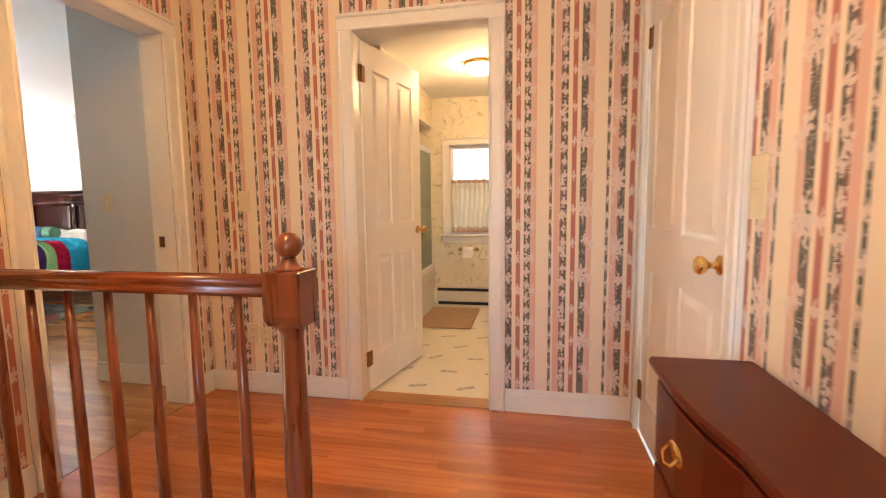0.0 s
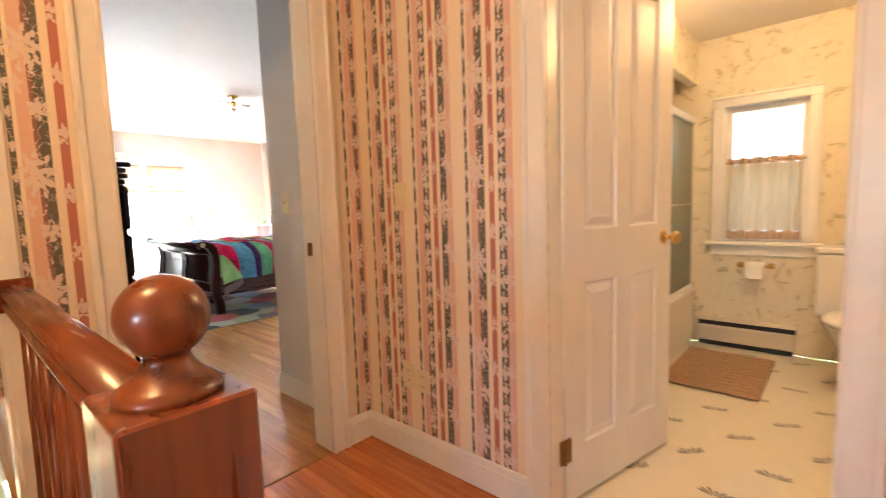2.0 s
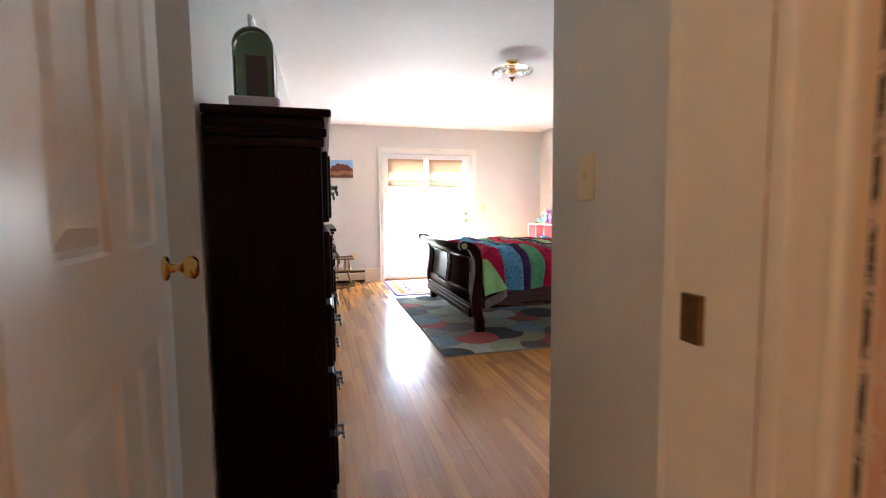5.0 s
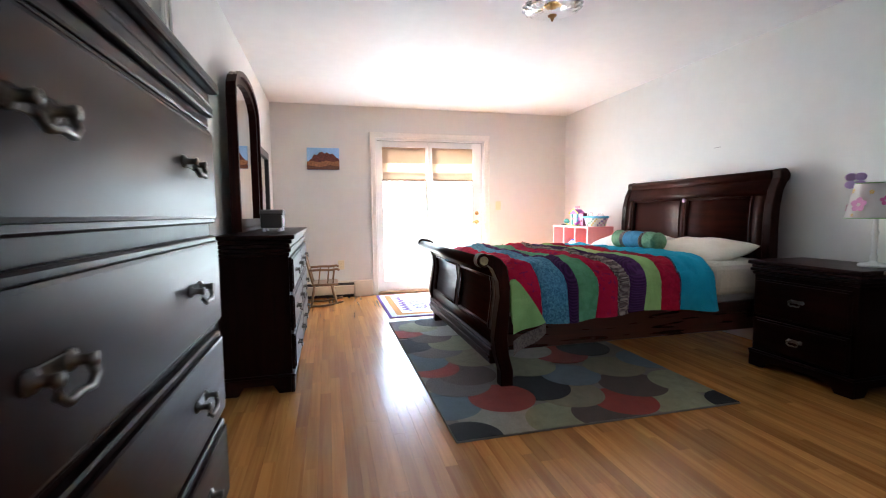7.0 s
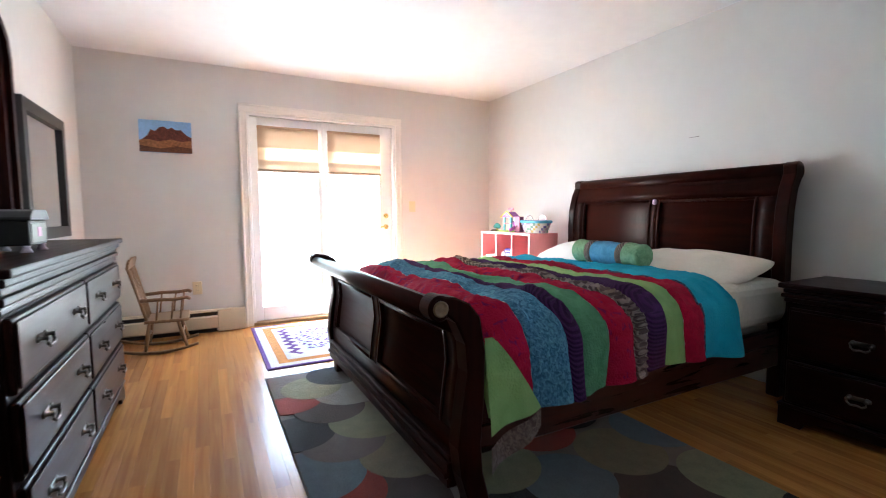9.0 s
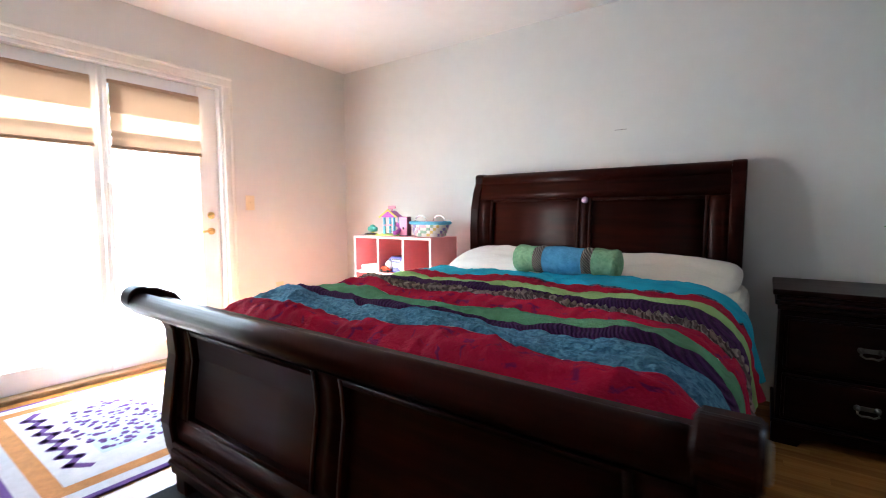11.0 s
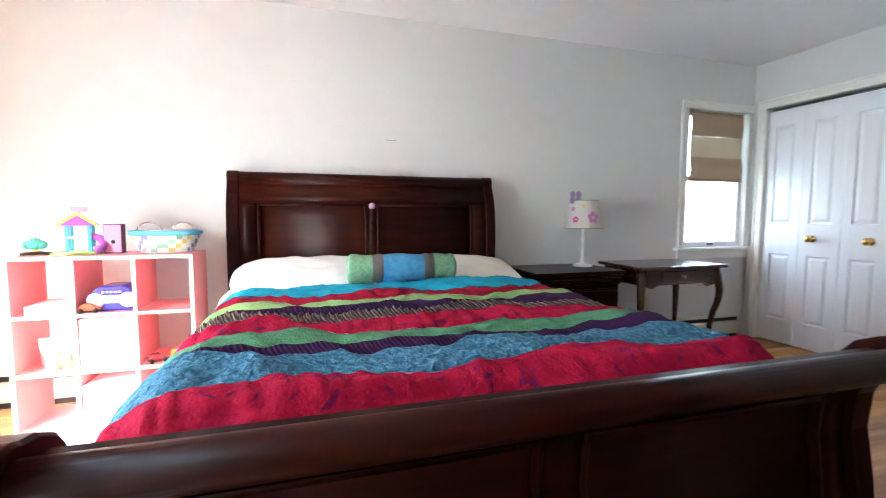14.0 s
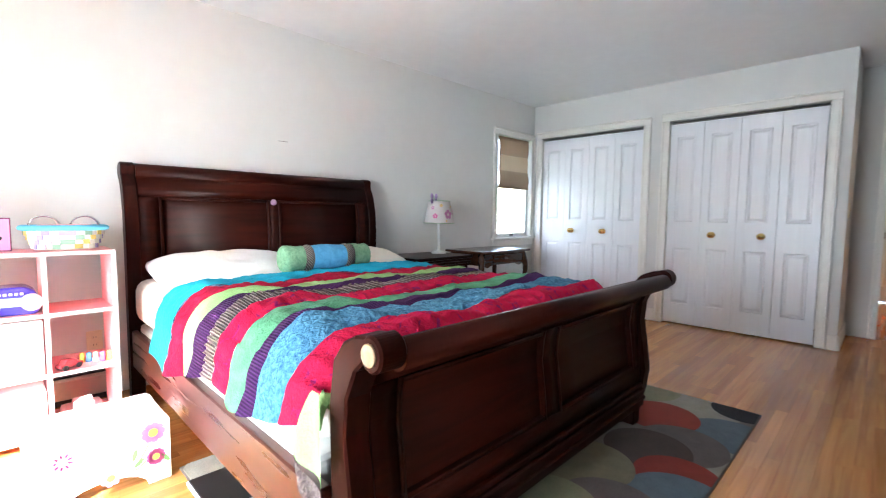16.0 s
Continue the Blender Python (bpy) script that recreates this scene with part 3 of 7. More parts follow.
def panel_door(name, w, h, m, label, cols=None, rows=((0.20, 0.80), (0.99, 1.88)), th=0.035, knob_u=None, kz=0.93, hinges=True, kind="structure", cat="door"):
    door = thing(name, label, cat, kind=kind, at=m)
    cols = cols or ((0.11, w / 2 - 0.045), (w / 2 + 0.045, w - 0.11))
    bm = bmesh.new()
    leaf_frame(bm, w, h, th, cols, rows)
    part("door_leaf", bm, M_DOORPAINT, door)
    for c in cols:
        for r in rows:
            bm = bmesh.new()
            raised(bm, *c, *r, 0.0, -0.01)
            raised(bm, *c, *r, th, th + 0.01)
            bmesh.ops.recalc_face_normals(bm, faces=list(bm.faces))
            part("panel", bm, M_DOORPAINT, door)
    if knob_u is not None:
        knob(door, knob_u, 0, kz, 1)
        if name != "door_2":
            knob(door, knob_u, th, kz, -1)
    if hinges:
        for z in (0.20, h - 0.18):
            bm = bmesh.new()
            lathe(bm, [(0.007, -0.045), (0.007, 0.045)], 10, pose(-0.006, -0.004, z))
            box(bm, -0.03, 0.03, -0.003, 0.0005, z - 0.045, z + 0.045)
            part("hinge", bm, M_BRASSDARK, door, "aged brass hinge")
    return door


M_BRASSDARK = mat("aged_brass", (0.24, 0.13, 0.05), 0.35, 1.0, var=0.2, scale=50)
# bathroom door, open into the bathroom; bedroom door, folded back beside the chest; the two closed doors
panel_door("door_1", 0.70, 2.015, pose(-0.775, YH1 - 0.02, 0.012, 0, 0, 77), "white four-panel bathroom door standing open", knob_u=0.64)
panel_door("door_2", 0.71, 2.01, pose(XD0 - 0.01, 2.10, 0.012, 0, 0, 186.0), "white four-panel bedroom door opened back beside the chest", knob_u=0.65)
panel_door("door_3", 0.935, 2.02, pose(XR + 0.005, 2.93, 0.012, 0, 0, -90), "white four-panel hall door, closed", knob_u=0.865)
panel_door("door_4", 0.68, 2.01, pose(-4.085, YS - 0.03, 0.012, 0, 0, 180), "white four-panel door, closed, beside the dresser", knob_u=0.62, hinges=False)


def bifold(name, y0, y1, h, label):
    """Two paired leaves of a folding closet door, facing -x."""
    n = 4
    w = (y1 - y0 - 0.012) / n
    d = thing(name, label, "closet door", "closet doors", "structure", pose(XC + 0.012, y1 - 0.006, 0.012, 0, 0, -90))
    for k in range(n):
        bm = bmesh.new()
        cols = ((0.065, w - 0.068),)
        rows = ((0.20, 0.76), (1.02, h - 0.13))
        leaf_frame(bm, w - 0.003, h, 0.03, cols, rows)
        bmesh.ops.translate(bm, verts=list(bm.verts), vec=(k * w, 0, 0))
        lf = part("door_leaf", bm, M_CLOSET, d)
        for r in rows:
            bm = bmesh.new()
            raised(bm, cols[0][0] + k * w, cols[0][1] + k * w, *r, 0.0, -0.01, 0.02)
            bmesh.ops.recalc_face_normals(bm, faces=list(bm.faces))
            part("panel", bm, M_CLOSET, lf)
    for k in (1, 3):
        knob(d, k * w + (w * 0.35 if k == 1 else -w * 0.35), 0, 0.90, 1)
    bm = bmesh.new()
    box(bm, 0, n * w, 0.032, 0.05, h + 0.0, h + 0.012)
    part("track", bm, M_BLACK, d, "dark door track")
    return d


M_CLOSET = mat("white_closet_paint", (0.80, 0.81, 0.84), 0.32, var=0.03, scale=4, bump=0.12, bscale=40, stretch=(1, 1, 0.08))
bifold("closet_door_1", 3.18, 4.40, 1.985, "white panelled folding closet doors, shut, brass knobs")
bifold("closet_door_2", 4.655, 5.87, 1.975, "white panelled folding closet doors, shut, brass knobs")

# ---- garden door, windows, blinds ----


def cloth_mat(name, color, through_amount):
    m = bpy.data.materials.new(name)
    m.use_nodes = True
    t = m.node_tree
    t.nodes.remove(t.nodes["Principled BSDF"])
    d = t.nodes.new("ShaderNodeBsdfDiffuse")
    tr = t.nodes.new("ShaderNodeBsdfTranslucent")
    n = t.nodes.new("ShaderNodeTexNoise")
    n.inputs["Scale"].default_value = 260
    c = ramp(t, n.outputs["Fac"], [(0.3, [k * 0.88 for k in color]), (0.7, color)])
    t.links.new(c, d.inputs["Color"])
    t.links.new(c, tr.inputs["Color"])
    mx = t.nodes.new("ShaderNodeMixShader")
    mx.inputs[0].default_value = through_amount
    t.links.new(d.outputs[0], mx.inputs[1])
    t.links.new(tr.outputs[0], mx.inputs[2])
    t.links.new(mx.outputs[0], t.nodes["Material Output"].inputs["Surface"])
    return m


M_BLIND2 = cloth_mat("tan_linen_lined", (0.40, 0.275, 0.185), 0.08)
M_BLIND1 = cloth_mat("tan_linen_single", (0.56, 0.39, 0.26), 0.24)
M_CURTAIN = cloth_mat("cream_cotton", (0.70, 0.62, 0.46), 0.5)


def roman_blind(axis, c, n, u0, u1, z0, z1, band, label):
    """Folded cloth blind: lined top, a single-layer band, gathered folds at the foot."""
    b = thing("roman_blind", label, "window blind", "tan roman blinds")

    def sheet(za, zb, d, mt, folds, name):
        bm = bmesh.new()
        rows = []
        N = 14
        for j in range(N + 1):
            f = j / N
            z = za + (zb - za) * f
            dd = d + 0.012 * folds * math.sin(f * math.pi * max(folds, 1)) ** 2
            rows.append([bm.verts.new((u, c + n * (dd + 0.003 * math.sin(u * 19 + z * 11)), z) if axis == "x" else (c + n * (dd + 0.003 * math.sin(u * 19 + z * 11)), u, z)) for u in np.linspace(u0, u1, 16)])
        for a, bb in zip(rows, rows[1:]):
            for k in range(15):
                f = bm.faces.new((a[k], a[k + 1], bb[k + 1], bb[k]))
                f.smooth = True
        return part(name, bm, mt, b)
    sheet(band[1], z1, 0.022, M_BLIND2, 0.6, "upper_cloth")
    sheet(band[0], band[1], 0.020, M_BLIND1, 0.3, "single_band")
    sheet(z0 + 0.02, band[0], 0.026, M_BLIND2, 1, "folded_cloth")
    bm = bmesh.new()
    if axis == "x":
        box(bm, u0 - .003, u1 + .003, c + n * 0.012, c + n * 0.038, z0, z0 + 0.022, 0.005)
    else:
        box(bm, c + n * 0.012, c + n * 0.038, u0 - .003, u1 + .003, z0, z0 + 0.022, 0.005)
    part("hem_bar", bm, M_BLIND2, b)
    bm = bmesh.new()
    if axis == "x":
        box(bm, u0, u1, c + n * 0.0, c + n * 0.028, z1, z1 + 0.022, 0.004)
    else:
        box(bm, c + n * 0.0, c + n * 0.028, u0, u1, z1, z1 + 0.022, 0.004)
    part("head_rail", bm, M_BLIND2, b)
    return b


gd = thing("door_5", "white double garden door with full-height glass panes", "patio door", kind="structure")
bm = bmesh.new()
XG = XW - 0.085
box(bm, XG - 0.03, XW - 0.0, 3.29, 3.315, 0.03, 2.03, 0.002)
box(bm, XG - 0.03, XW - 0.0, 4.745, 4.77, 0.03, 2.03, 0.002)
box(bm, XG - 0.03, XW - 0.0, 3.315, 4.745, 2.005, 2.03, 0.002)
part("jamb", bm, M_WHITE, gd)
bm = bmesh.new()
box(bm, XG - 0.06, XW + 0.012, 3.29, 4.77, -0.01, 0.03, 0.006)
part("sill", bm, mat("weathered_sill", (0.34, 0.22, 0.12), 0.5, var=0.2, scale=8), gd, "weathered wooden sill")
for a, b, g0, g1 in ((3.317, 4.000, 3.385, 3.945), (4.004, 4.743, 4.050, 4.60)):
    bm = bmesh.new()
    box(bm, XG, XG + 0.042, a, g0, 0.035, 2.003, 0.004)
    box(bm, XG, XG + 0.042, g1, b, 0.035, 2.003, 0.004)
    box(bm, XG + 0.001, XG + 0.041, g0, g1, 0.035, 0.17, 0.004)
    box(bm, XG + 0.001, XG + 0.041, g0, g1, 1.925, 2.003, 0.004)
    lf = part("door_leaf", bm, M_WHITE, gd)
    bm = bmesh.new()
    box(bm, XG + 0.016, XG + 0.022, g0 - .004, g1 + .004, 0.166, 1.929)
    p = part("pane", bm, M_GLASS, lf)
    p.visible_shadow = False
    roman_blind("y", XG + 0.042, 1, g0 - 0.006, g1 + 0.006, 1.485, 1.90, (1.60, 1.715), "tan linen roman blind half drawn on the garden door")
bm = bmesh.new()
box(bm, XG + 0.042, XG + 0.062, 3.985, 4.020, 0.04, 2.0, 0.006)
part("astragal", bm, M_WHITE, gd)
for z in (0.35, 0.85, 1.32):
    bm = bmesh.new()
    lathe(bm, [(0.008, -0.05), (0.008, 0.05)], 10, pose(XG + 0.066, 4.022, z))
    part("hinge", bm, M_WHITE, gd)
bm = bmesh.new()
lathe(bm, [(0.0, 0), (0.026, 0), (0.026, 0.012), (0.018, 0.018), (0, 0.018)], 18, pose(XG + 0.042, 4.672, 1.055, 0, 90))
part("deadbolt", bm, M_BRASS, gd)
bm = bmesh.new()
lathe(bm, [(0.0, 0), (0.027, 0), (0.025, 0.010), (0.010, 0.012), (0.010, 0.040), (0, 0.040)], 18, pose(XG + 0.042, 4.672, 0.935, 0, 90))
tube(bm, [(XG + 0.08, 4.675, 0.935), (XG + 0.085, 4.63, 0.937), (XG + 0.083, 4.575, 0.932)], 0.008, 8)
part("lever_handle", bm, M_BRASS, gd)


def sash_window(name, u0, u1, y, z0, z1, mid, label):
    w = thing(name, label, "window", kind="structure")
    for a, b, dy in ((z0, mid + 0.02, 0.03), (mid - 0.02, z1, 0.065)):
        bm = bmesh.new()
        s = 0.038
        box(bm, u0, u0 + s, y + dy, y + dy + 0.03, a, b, 0.004)
        box(bm, u1 - s, u1, y + dy, y + dy + 0.03, a, b, 0.004)
        box(bm, u0 + s, u1 - s, y + dy + .001, y + dy + 0.029, a, a + s * 1.2, 0.004)
        box(bm, u0 + s, u1 - s, y + dy + .001, y + dy + 0.029, b - s, b, 0.004)
        sash = part("sash", bm, M_WHITE, w)
        bm = bmesh.new()
        box(bm, u0 + s - .004, u1 - s + .004, y + dy + 0.012, y + dy + 0.017, a + s, b - s + 0.004)
        p = part("pane", bm, M_GLASS, sash)
        p.visible_shadow = False
    return w


w1 = sash_window("window_1", -3.345, -2.68, YN, 0.82, 2.0, 1.42, "white sash window in the bedroom with a tan blind")
bm = bmesh.new()
box(bm, -3.045, -2.98, YN + 0.018, YN + 0.032, 0.832, 0.856, 0.004)
part("sash_lift", bm, M_PEWTER, w1)
roman_blind("x", YN + 0.03, -1, -3.30, -2.72, 1.395, 1.965, (1.60, 1.78), "tan linen roman blind half drawn in the bedroom window")
sash_window("window_2", -0.72, -0.25, YB, 0.78, 1.74, 1.30, "white sash window in the bathroom with a short curtain")
# pleated half curtain
cur = thing("cafe_curtain", "cream gathered half curtain on the bathroom window", "curtain")


def gathered(za, zb, d, mt, name):
    bm = bmesh.new()
    rows = []
    for j in range(9):
        z = za + (zb - za) * j / 8
        rows.append([bm.verts.new((u, YB + d + 0.010 * math.sin(u * 118 + 1.3 * math.sin(z * 9)), z + (0.006 * math.sin(u * 70) if j == 8 else 0))) for u in np.linspace(-0.70, -0.27, 90)])
    for a, b in zip(rows, rows[1:]):
        for k in range(89):
            f = bm.faces.new((a[k], a[k + 1], b[k + 1], b[k]))
            f.smooth = True
    return part(name, bm, mt, cur)


gathered(0.86, 1.33, 0.006, M_CURTAIN, "cloth")
gathered(0.80, 0.86, 0.004, M_BLIND1, "hem")
gathered(1.33, 1.37, 0.004, M_BLIND1, "heading")
bm = bmesh.new()
tube(bm, [(-0.715, YB + 0.012, 1.345), (-0.255, YB + 0.012, 1.345)], 0.006)
part("rod", bm, M_BRASS, cur)


def heater(axis, c, n, u0, u1, label="beige baseboard heater with a dark slot"):
    h = thing("baseboard_heater", label, "heater", "baseboard heaters")
    prof = [(0.0, 0.035), (0.055, 0.035), (0.062, 0.045), (0.062, 0.140), (0.050, 0.150), (0.0, 0.150)]
    cap = [(0.0, 0.185), (0.0, 0.205), (0.045, 0.205), (0.058, 0.190), (0.052, 0.186)]
    for nm, pr, mt in (("front_panel", prof, M_BASEHEAT), ("top_cap", cap, M_BASEHEAT)):
        bm = bmesh.new()
        prism(bm, [(c + n * p, q) for p, q in pr], u0, u1, "x" if axis == "x" else "y")
        part(nm, bm, mt, h)
    bm = bmesh.new()
    if axis == "x":
        box(bm, u0, u1, c, c + n * 0.035, 0.148, 0.188)
        box(bm, u0 + .01, u1 - .01, c + n * .004, c + n * 0.045, 0.0, 0.036)
    else:
        box(bm, c, c + n * 0.035, u0, u1, 0.148, 0.188)
        box(bm, c + n * .004, c + n * 0.045, u0 + .01, u1 - .01, 0.0, 0.036)
    part("slot", bm, M_BLACK, h, "black fin slot")
    return h


heater("y", XW, 1, 2.05, 2.98)
heater("y", XW, 1, 4.86, 5.93)
heater("x", YN, -1, -8.44, -7.0)
heater("x", YN, -1, -4.35, -2.72)
heater("x", YB, -1, -0.86, -0.27)
bm = bmesh.new()
box(bm, XW, XW + 0.05, 2.98, 3.215, 0.0, 0.205, 0.004)
solid("trim_heater_cover", bm, M_BASEHEAT, "beige heater end cover beside the garden door", "heater cover", kind="structure")


def plate(axis, c, n, u, z, toggles=1, wd=0.075, ht=0.118, outlet=False, label="ivory light switch plate"):
    t = thing("outlet" if outlet else "light_switch", "ivory wall outlet plate" if outlet else label, "outlet" if outlet else "switch", "outlets" if outlet else "light switches")
    bm = bmesh.new()

    def put(a, b, d0, d1, e, f, bev):
        if axis == "x":
            box(bm, u + a, u + b, c + n * d0, c + n * d1, z + e, z + f, bev)
        else:
            box(bm, c + n * d0, c + n * d1, u + a, u + b, z + e, z + f, bev)
    put(-wd / 2, wd / 2, 0, 0.006, -ht / 2, ht / 2, 0.002)
    part("plate", bm, M_IVORY, t)
    bm = bmesh.new()
    if outlet:
        for zz in (0.008, -0.036):
            bm = bmesh.new()
            put(-0.014, 0.014, 0.004, 0.008, zz, zz + 0.028, 0.002)
            part("socket", bm, M_IVORY, t)
        for zz in (0.022, -0.022):
            for uu in (-0.006, 0.006):
                bm = bmesh.new()
                put(uu - .0012, uu + .0012, 0.007, 0.0086, zz - 0.004, zz + 0.005, 0)
                part("slot", bm, M_BLACK, t)
    else:
        for k in range(toggles):
            bm = bmesh.new()
            o = (k - (toggles - 1) / 2) * 0.046
            put(o - 0.005, o + 0.005, 0.004, 0.016, -0.002, 0.014, 0.002)
            part("toggle", bm, M_IVORY, t)
    return t


plate("x", YH0, -1, -1.48, 1.15)
plate("x", YH0, -1, -1.47, 0.365, outlet=True)
plate("x", YH0, -1, -1.385, 0.355, outlet=True, ht=0.10)
plate("x", 3.035, -1, -2.425, 1.148)
plate("y", XW, 1, 4.97, 1.155)
plate("y", XW, 1, 2.825, 0.41, outlet=True)
plate("y", XW, 1, 5.22, 0.42, outlet=True)
plate("x", YN, -1, -7.05, 0.33, outlet=True)
plate("x", YN, -1, -3.72, 0.36, outlet=True)
plate("x", YS, 1, -4.96, 1.175, 2, 0.115)
plate("y", XR, -1, 1.86, 1.155, 1, 0.075, 0.15)
bm = bmesh.new()
box(bm, XD0 + 0.02, XD0 + 0.05, 2.808, 2.8165, 0.90, 0.96, 0.001)
solid("strike_plate", bm, M_BRASSDARK, "dark brass strike plate in the doorway jamb", "strike plate")

# ---- stair rail ----
rail = thing("stair_railing", "varnished oak stair railing with turned balusters", "railing")
bm = bmesh.new()
pr = [(-0.030, 0.0), (-0.033, 0.014), (-0.024, 0.022), (-0.030, 0.034), (-0.032, 0.046), (-0.022, 0.058), (0.0, 0.062), (0.022, 0.058), (0.032, 0.046), (0.030, 0.034), (0.024, 0.022), (0.033, 0.014), (0.030, 0.0)]
prism(bm, [(1.838 + p, 0.868 + q) for p, q in pr], XD1 + 0.012, -0.565, "x", smooth=True)
part("handrail", bm, M_RAILWOOD, rail)
NX, NY = -0.516, 1.838
bm = bmesh.new()
lathe(bm, [(0.046, 0), (0.046, 0.10), (0.040, 0.12), (0.044, 0.16), (0.036, 0.20), (0.040, 0.34), (0.034, 0.60), (0.031, 0.74), (0.033, 0.765), (0.046, 0.785), (0.048, 0.80)], 24, pose(NX, NY, 0))
part("newel_post", bm, M_POSTWOOD, rail)
bm = bmesh.new()
prism(bm, [(-0.055, 0.82), (-0.050, 0.80), (-0.038, 0.785), (0.038, 0.785), (0.050, 0.80), (0.055, 0.82), (0.055, 0.943), (-0.055, 0.943)], -0.055, 0.055, "x", pose(NX, NY, 0), bevel=0.003)
part("newel_block", bm, M_POSTWOOD, rail)
bm = bmesh.new()
prof = [(0.044, 0.943), (0.044, 0.949), (0.038, 0.955), (0.026, 0.964), (0.020, 0.974), (0.019, 0.981)] + [(0.038 * math.sin(a), 1.013 - 0.038 * math.cos(a)) for a in np.linspace(0.55, math.pi, 14)]
lathe(bm, prof, 28, pose(NX, NY, 0))
part("newel_ball", bm, M_POSTWOOD, rail)
for k in range(7):
    bm = bmesh.new()
    lathe(bm, [(0.017, 0), (0.017, 0.10), (0.020, 0.13), (0.018, 0.20), (0.0165, 0.45), (0.0125, 0.868)], 12, pose(NX - 0.170 - 0.152 * k, NY, 0))
    part("baluster", bm, M_POSTWOOD, rail)
bm = bmesh.new()
box(bm, XD1 + .012, XD1 + 0.020, 1.80, 1.876, 0.855, 0.945, 0.004)
part("wall_rosette", bm, M_RAILWOOD, rail)
# steps down
for k in range(12):
    st = bmesh.new()
    x1 = -0.5 - 0.20 * k
    box(st, x1 - 0.23, x1, 0.75, 1.79, -0.19 * (k + 1) - 0.03, -0.19 * (k + 1), 0.006)
    box(st, x1 - 0.02, x1, 0.75, 1.79, -0.19 * (k + 1), -0.19 * k - 0.03, 0.0)
    solid("step", st, M_OAK, "oak stair step with a rounded nosing", "stair step", "stair steps", "structure")
sc = thing("wall_lantern", "glowing brass and glass lantern on the lower wall", "wall lamp")
bm = bmesh.new()
lathe(bm, [(0.05, -0.10), (0.065, -0.04), (0.065, 0.06), (0.05, 0.12)], 10, pose(-4.30, 1.14, -0.33))
part("glass_shade", bm, glow("lantern_glow", (1.0, 0.72, 0.38), 0.8), sc)
bm = bmesh.new()
lathe(bm, [(0.07, 0.12), (0.05, 0.16), (0.012, 0.19), (0.0, 0.21)], 10, pose(-4.30, 1.14, -0.33))
part("cap", bm, M_BRASS, sc)
bm = bmesh.new()
box(bm, -4.40, -4.30, 1.13, 1.15, -0.47, -0.42)
box(bm, -4.34, -4.26, 1.10, 1.18, -0.45, -0.43, 0.004)
part("bracket", bm, M_BRASS, sc)

# ---- hall lamp overhead and bathroom fittings ----


def dome_lamp(name, x, y, z, r, label, power, color):
    d = thing(name, label, "ceiling lamp")
    bm = bmesh.new()
    lathe(bm, [(r * 0.98, 0), (r, -0.012), (r * 0.97, -0.024), (r * 0.9, -0.024)], 28, pose(x, y, z))
    part("rim", bm, M_BRASS, d)
    bm = bmesh.new()
    lathe(bm, [(r * 0.92 * math.cos(a), -0.022 - r * 0.5 * math.sin(a)) for a in np.linspace(0, math.pi / 2, 10)], 28, pose(x, y, z), caps=False)
    p = part("glass_dome", bm, glow(name + "_glow", color, power), d, "glowing opal glass dome")
    p.visible_shadow = False
    return d


dome_lamp("hall_ceiling_lamp", -0.60, 1.30, CEIL, 0.15, "round opal glass ceiling lamp, lit", 0.65, (1.0, 0.78, 0.5))
dome_lamp("bath_ceiling_lamp", -0.25, 4.42, 2.24, 0.14, "round opal glass ceiling lamp, lit", 0.8, (1.0, 0.84, 0.6))
tub = thing("bathtub", "white bathtub with sliding glass shower doors", "bathtub")
bm = bmesh.new()
prism(bm, [(-1.68, 0.0), (-0.905, 0.0), (-0.90, 0.30), (-0.888, 0.38), (-0.888, 0.42), (-0.97, 0.42), (-1.0, 0.12), (-1.56, 0.12), (-1.60, 0.42), (-1.68, 0.42)], 3.95, YB, "y", bevel=0.006)
part("basin", bm, M_WHITE, tub)
bm = bmesh.new()
box(bm, -0.945, -0.915, 3.95, YB, 0.42, 0.45, 0.004)
box(bm, -0.955, -0.905, 3.95, YB, 1.65, 1.70, 0.004)
box(bm, -0.945, -0.915, YB - 0.03, YB, 0.45, 1.65, 0.003)
box(bm, -0.945, -0.915, 3.95, 3.98, 0.45, 1.65, 0.003)
part("chrome_frame", bm, mat("brushed_aluminium", (0.80, 0.80, 0.78), 0.5, 0.6, var=0.05, scale=30), tub)
M_SHOWER = glass_mat("rippled_green_glass", (0.72, 0.86, 0.78), 0.25)
for a, b, x in ((3.98, 4.80, -0.94), (4.74, YB - 0.03, -0.922)):
    bm = bmesh.new()
    box(bm, x - 0.003, x + 0.003, a, b, 0.45, 1.65)
    part("glass_panel", bm, M_SHOWER, tub)
bm = bmesh.new()
tube(bm, [(-0.90, 4.10, 1.06), (-0.885, 4.12, 1.06), (-0.885, 5.40, 1.06), (-0.90, 5.42, 1.06)], 0.008)
part("towel_bar", bm, M_CHROME, tub)
slab("wall_tub_head", "y", -0.965, -0.90, 3.95, YB, 1.93, 2.24, [], M_WHITE, M_BATHPAPER, M_TRIM, "papered bulkhead over the tub")
slab("wall_tub_end", "x", 3.85, 3.95, XD1 + .08, -0.90, 0.0, 2.24, [], M_BATHPAPER, M_WHITE, M_WHITE, "papered wall at the end of the tub")
bmat = thing("bath_mat", "brown tufted bath mat on the vinyl floor", "bath mat")
M_TUFT = mat("brown_tuft", (0.40, 0.26, 0.16), 0.95, var=0.2, scale=40, bump=0.6, bscale=400)
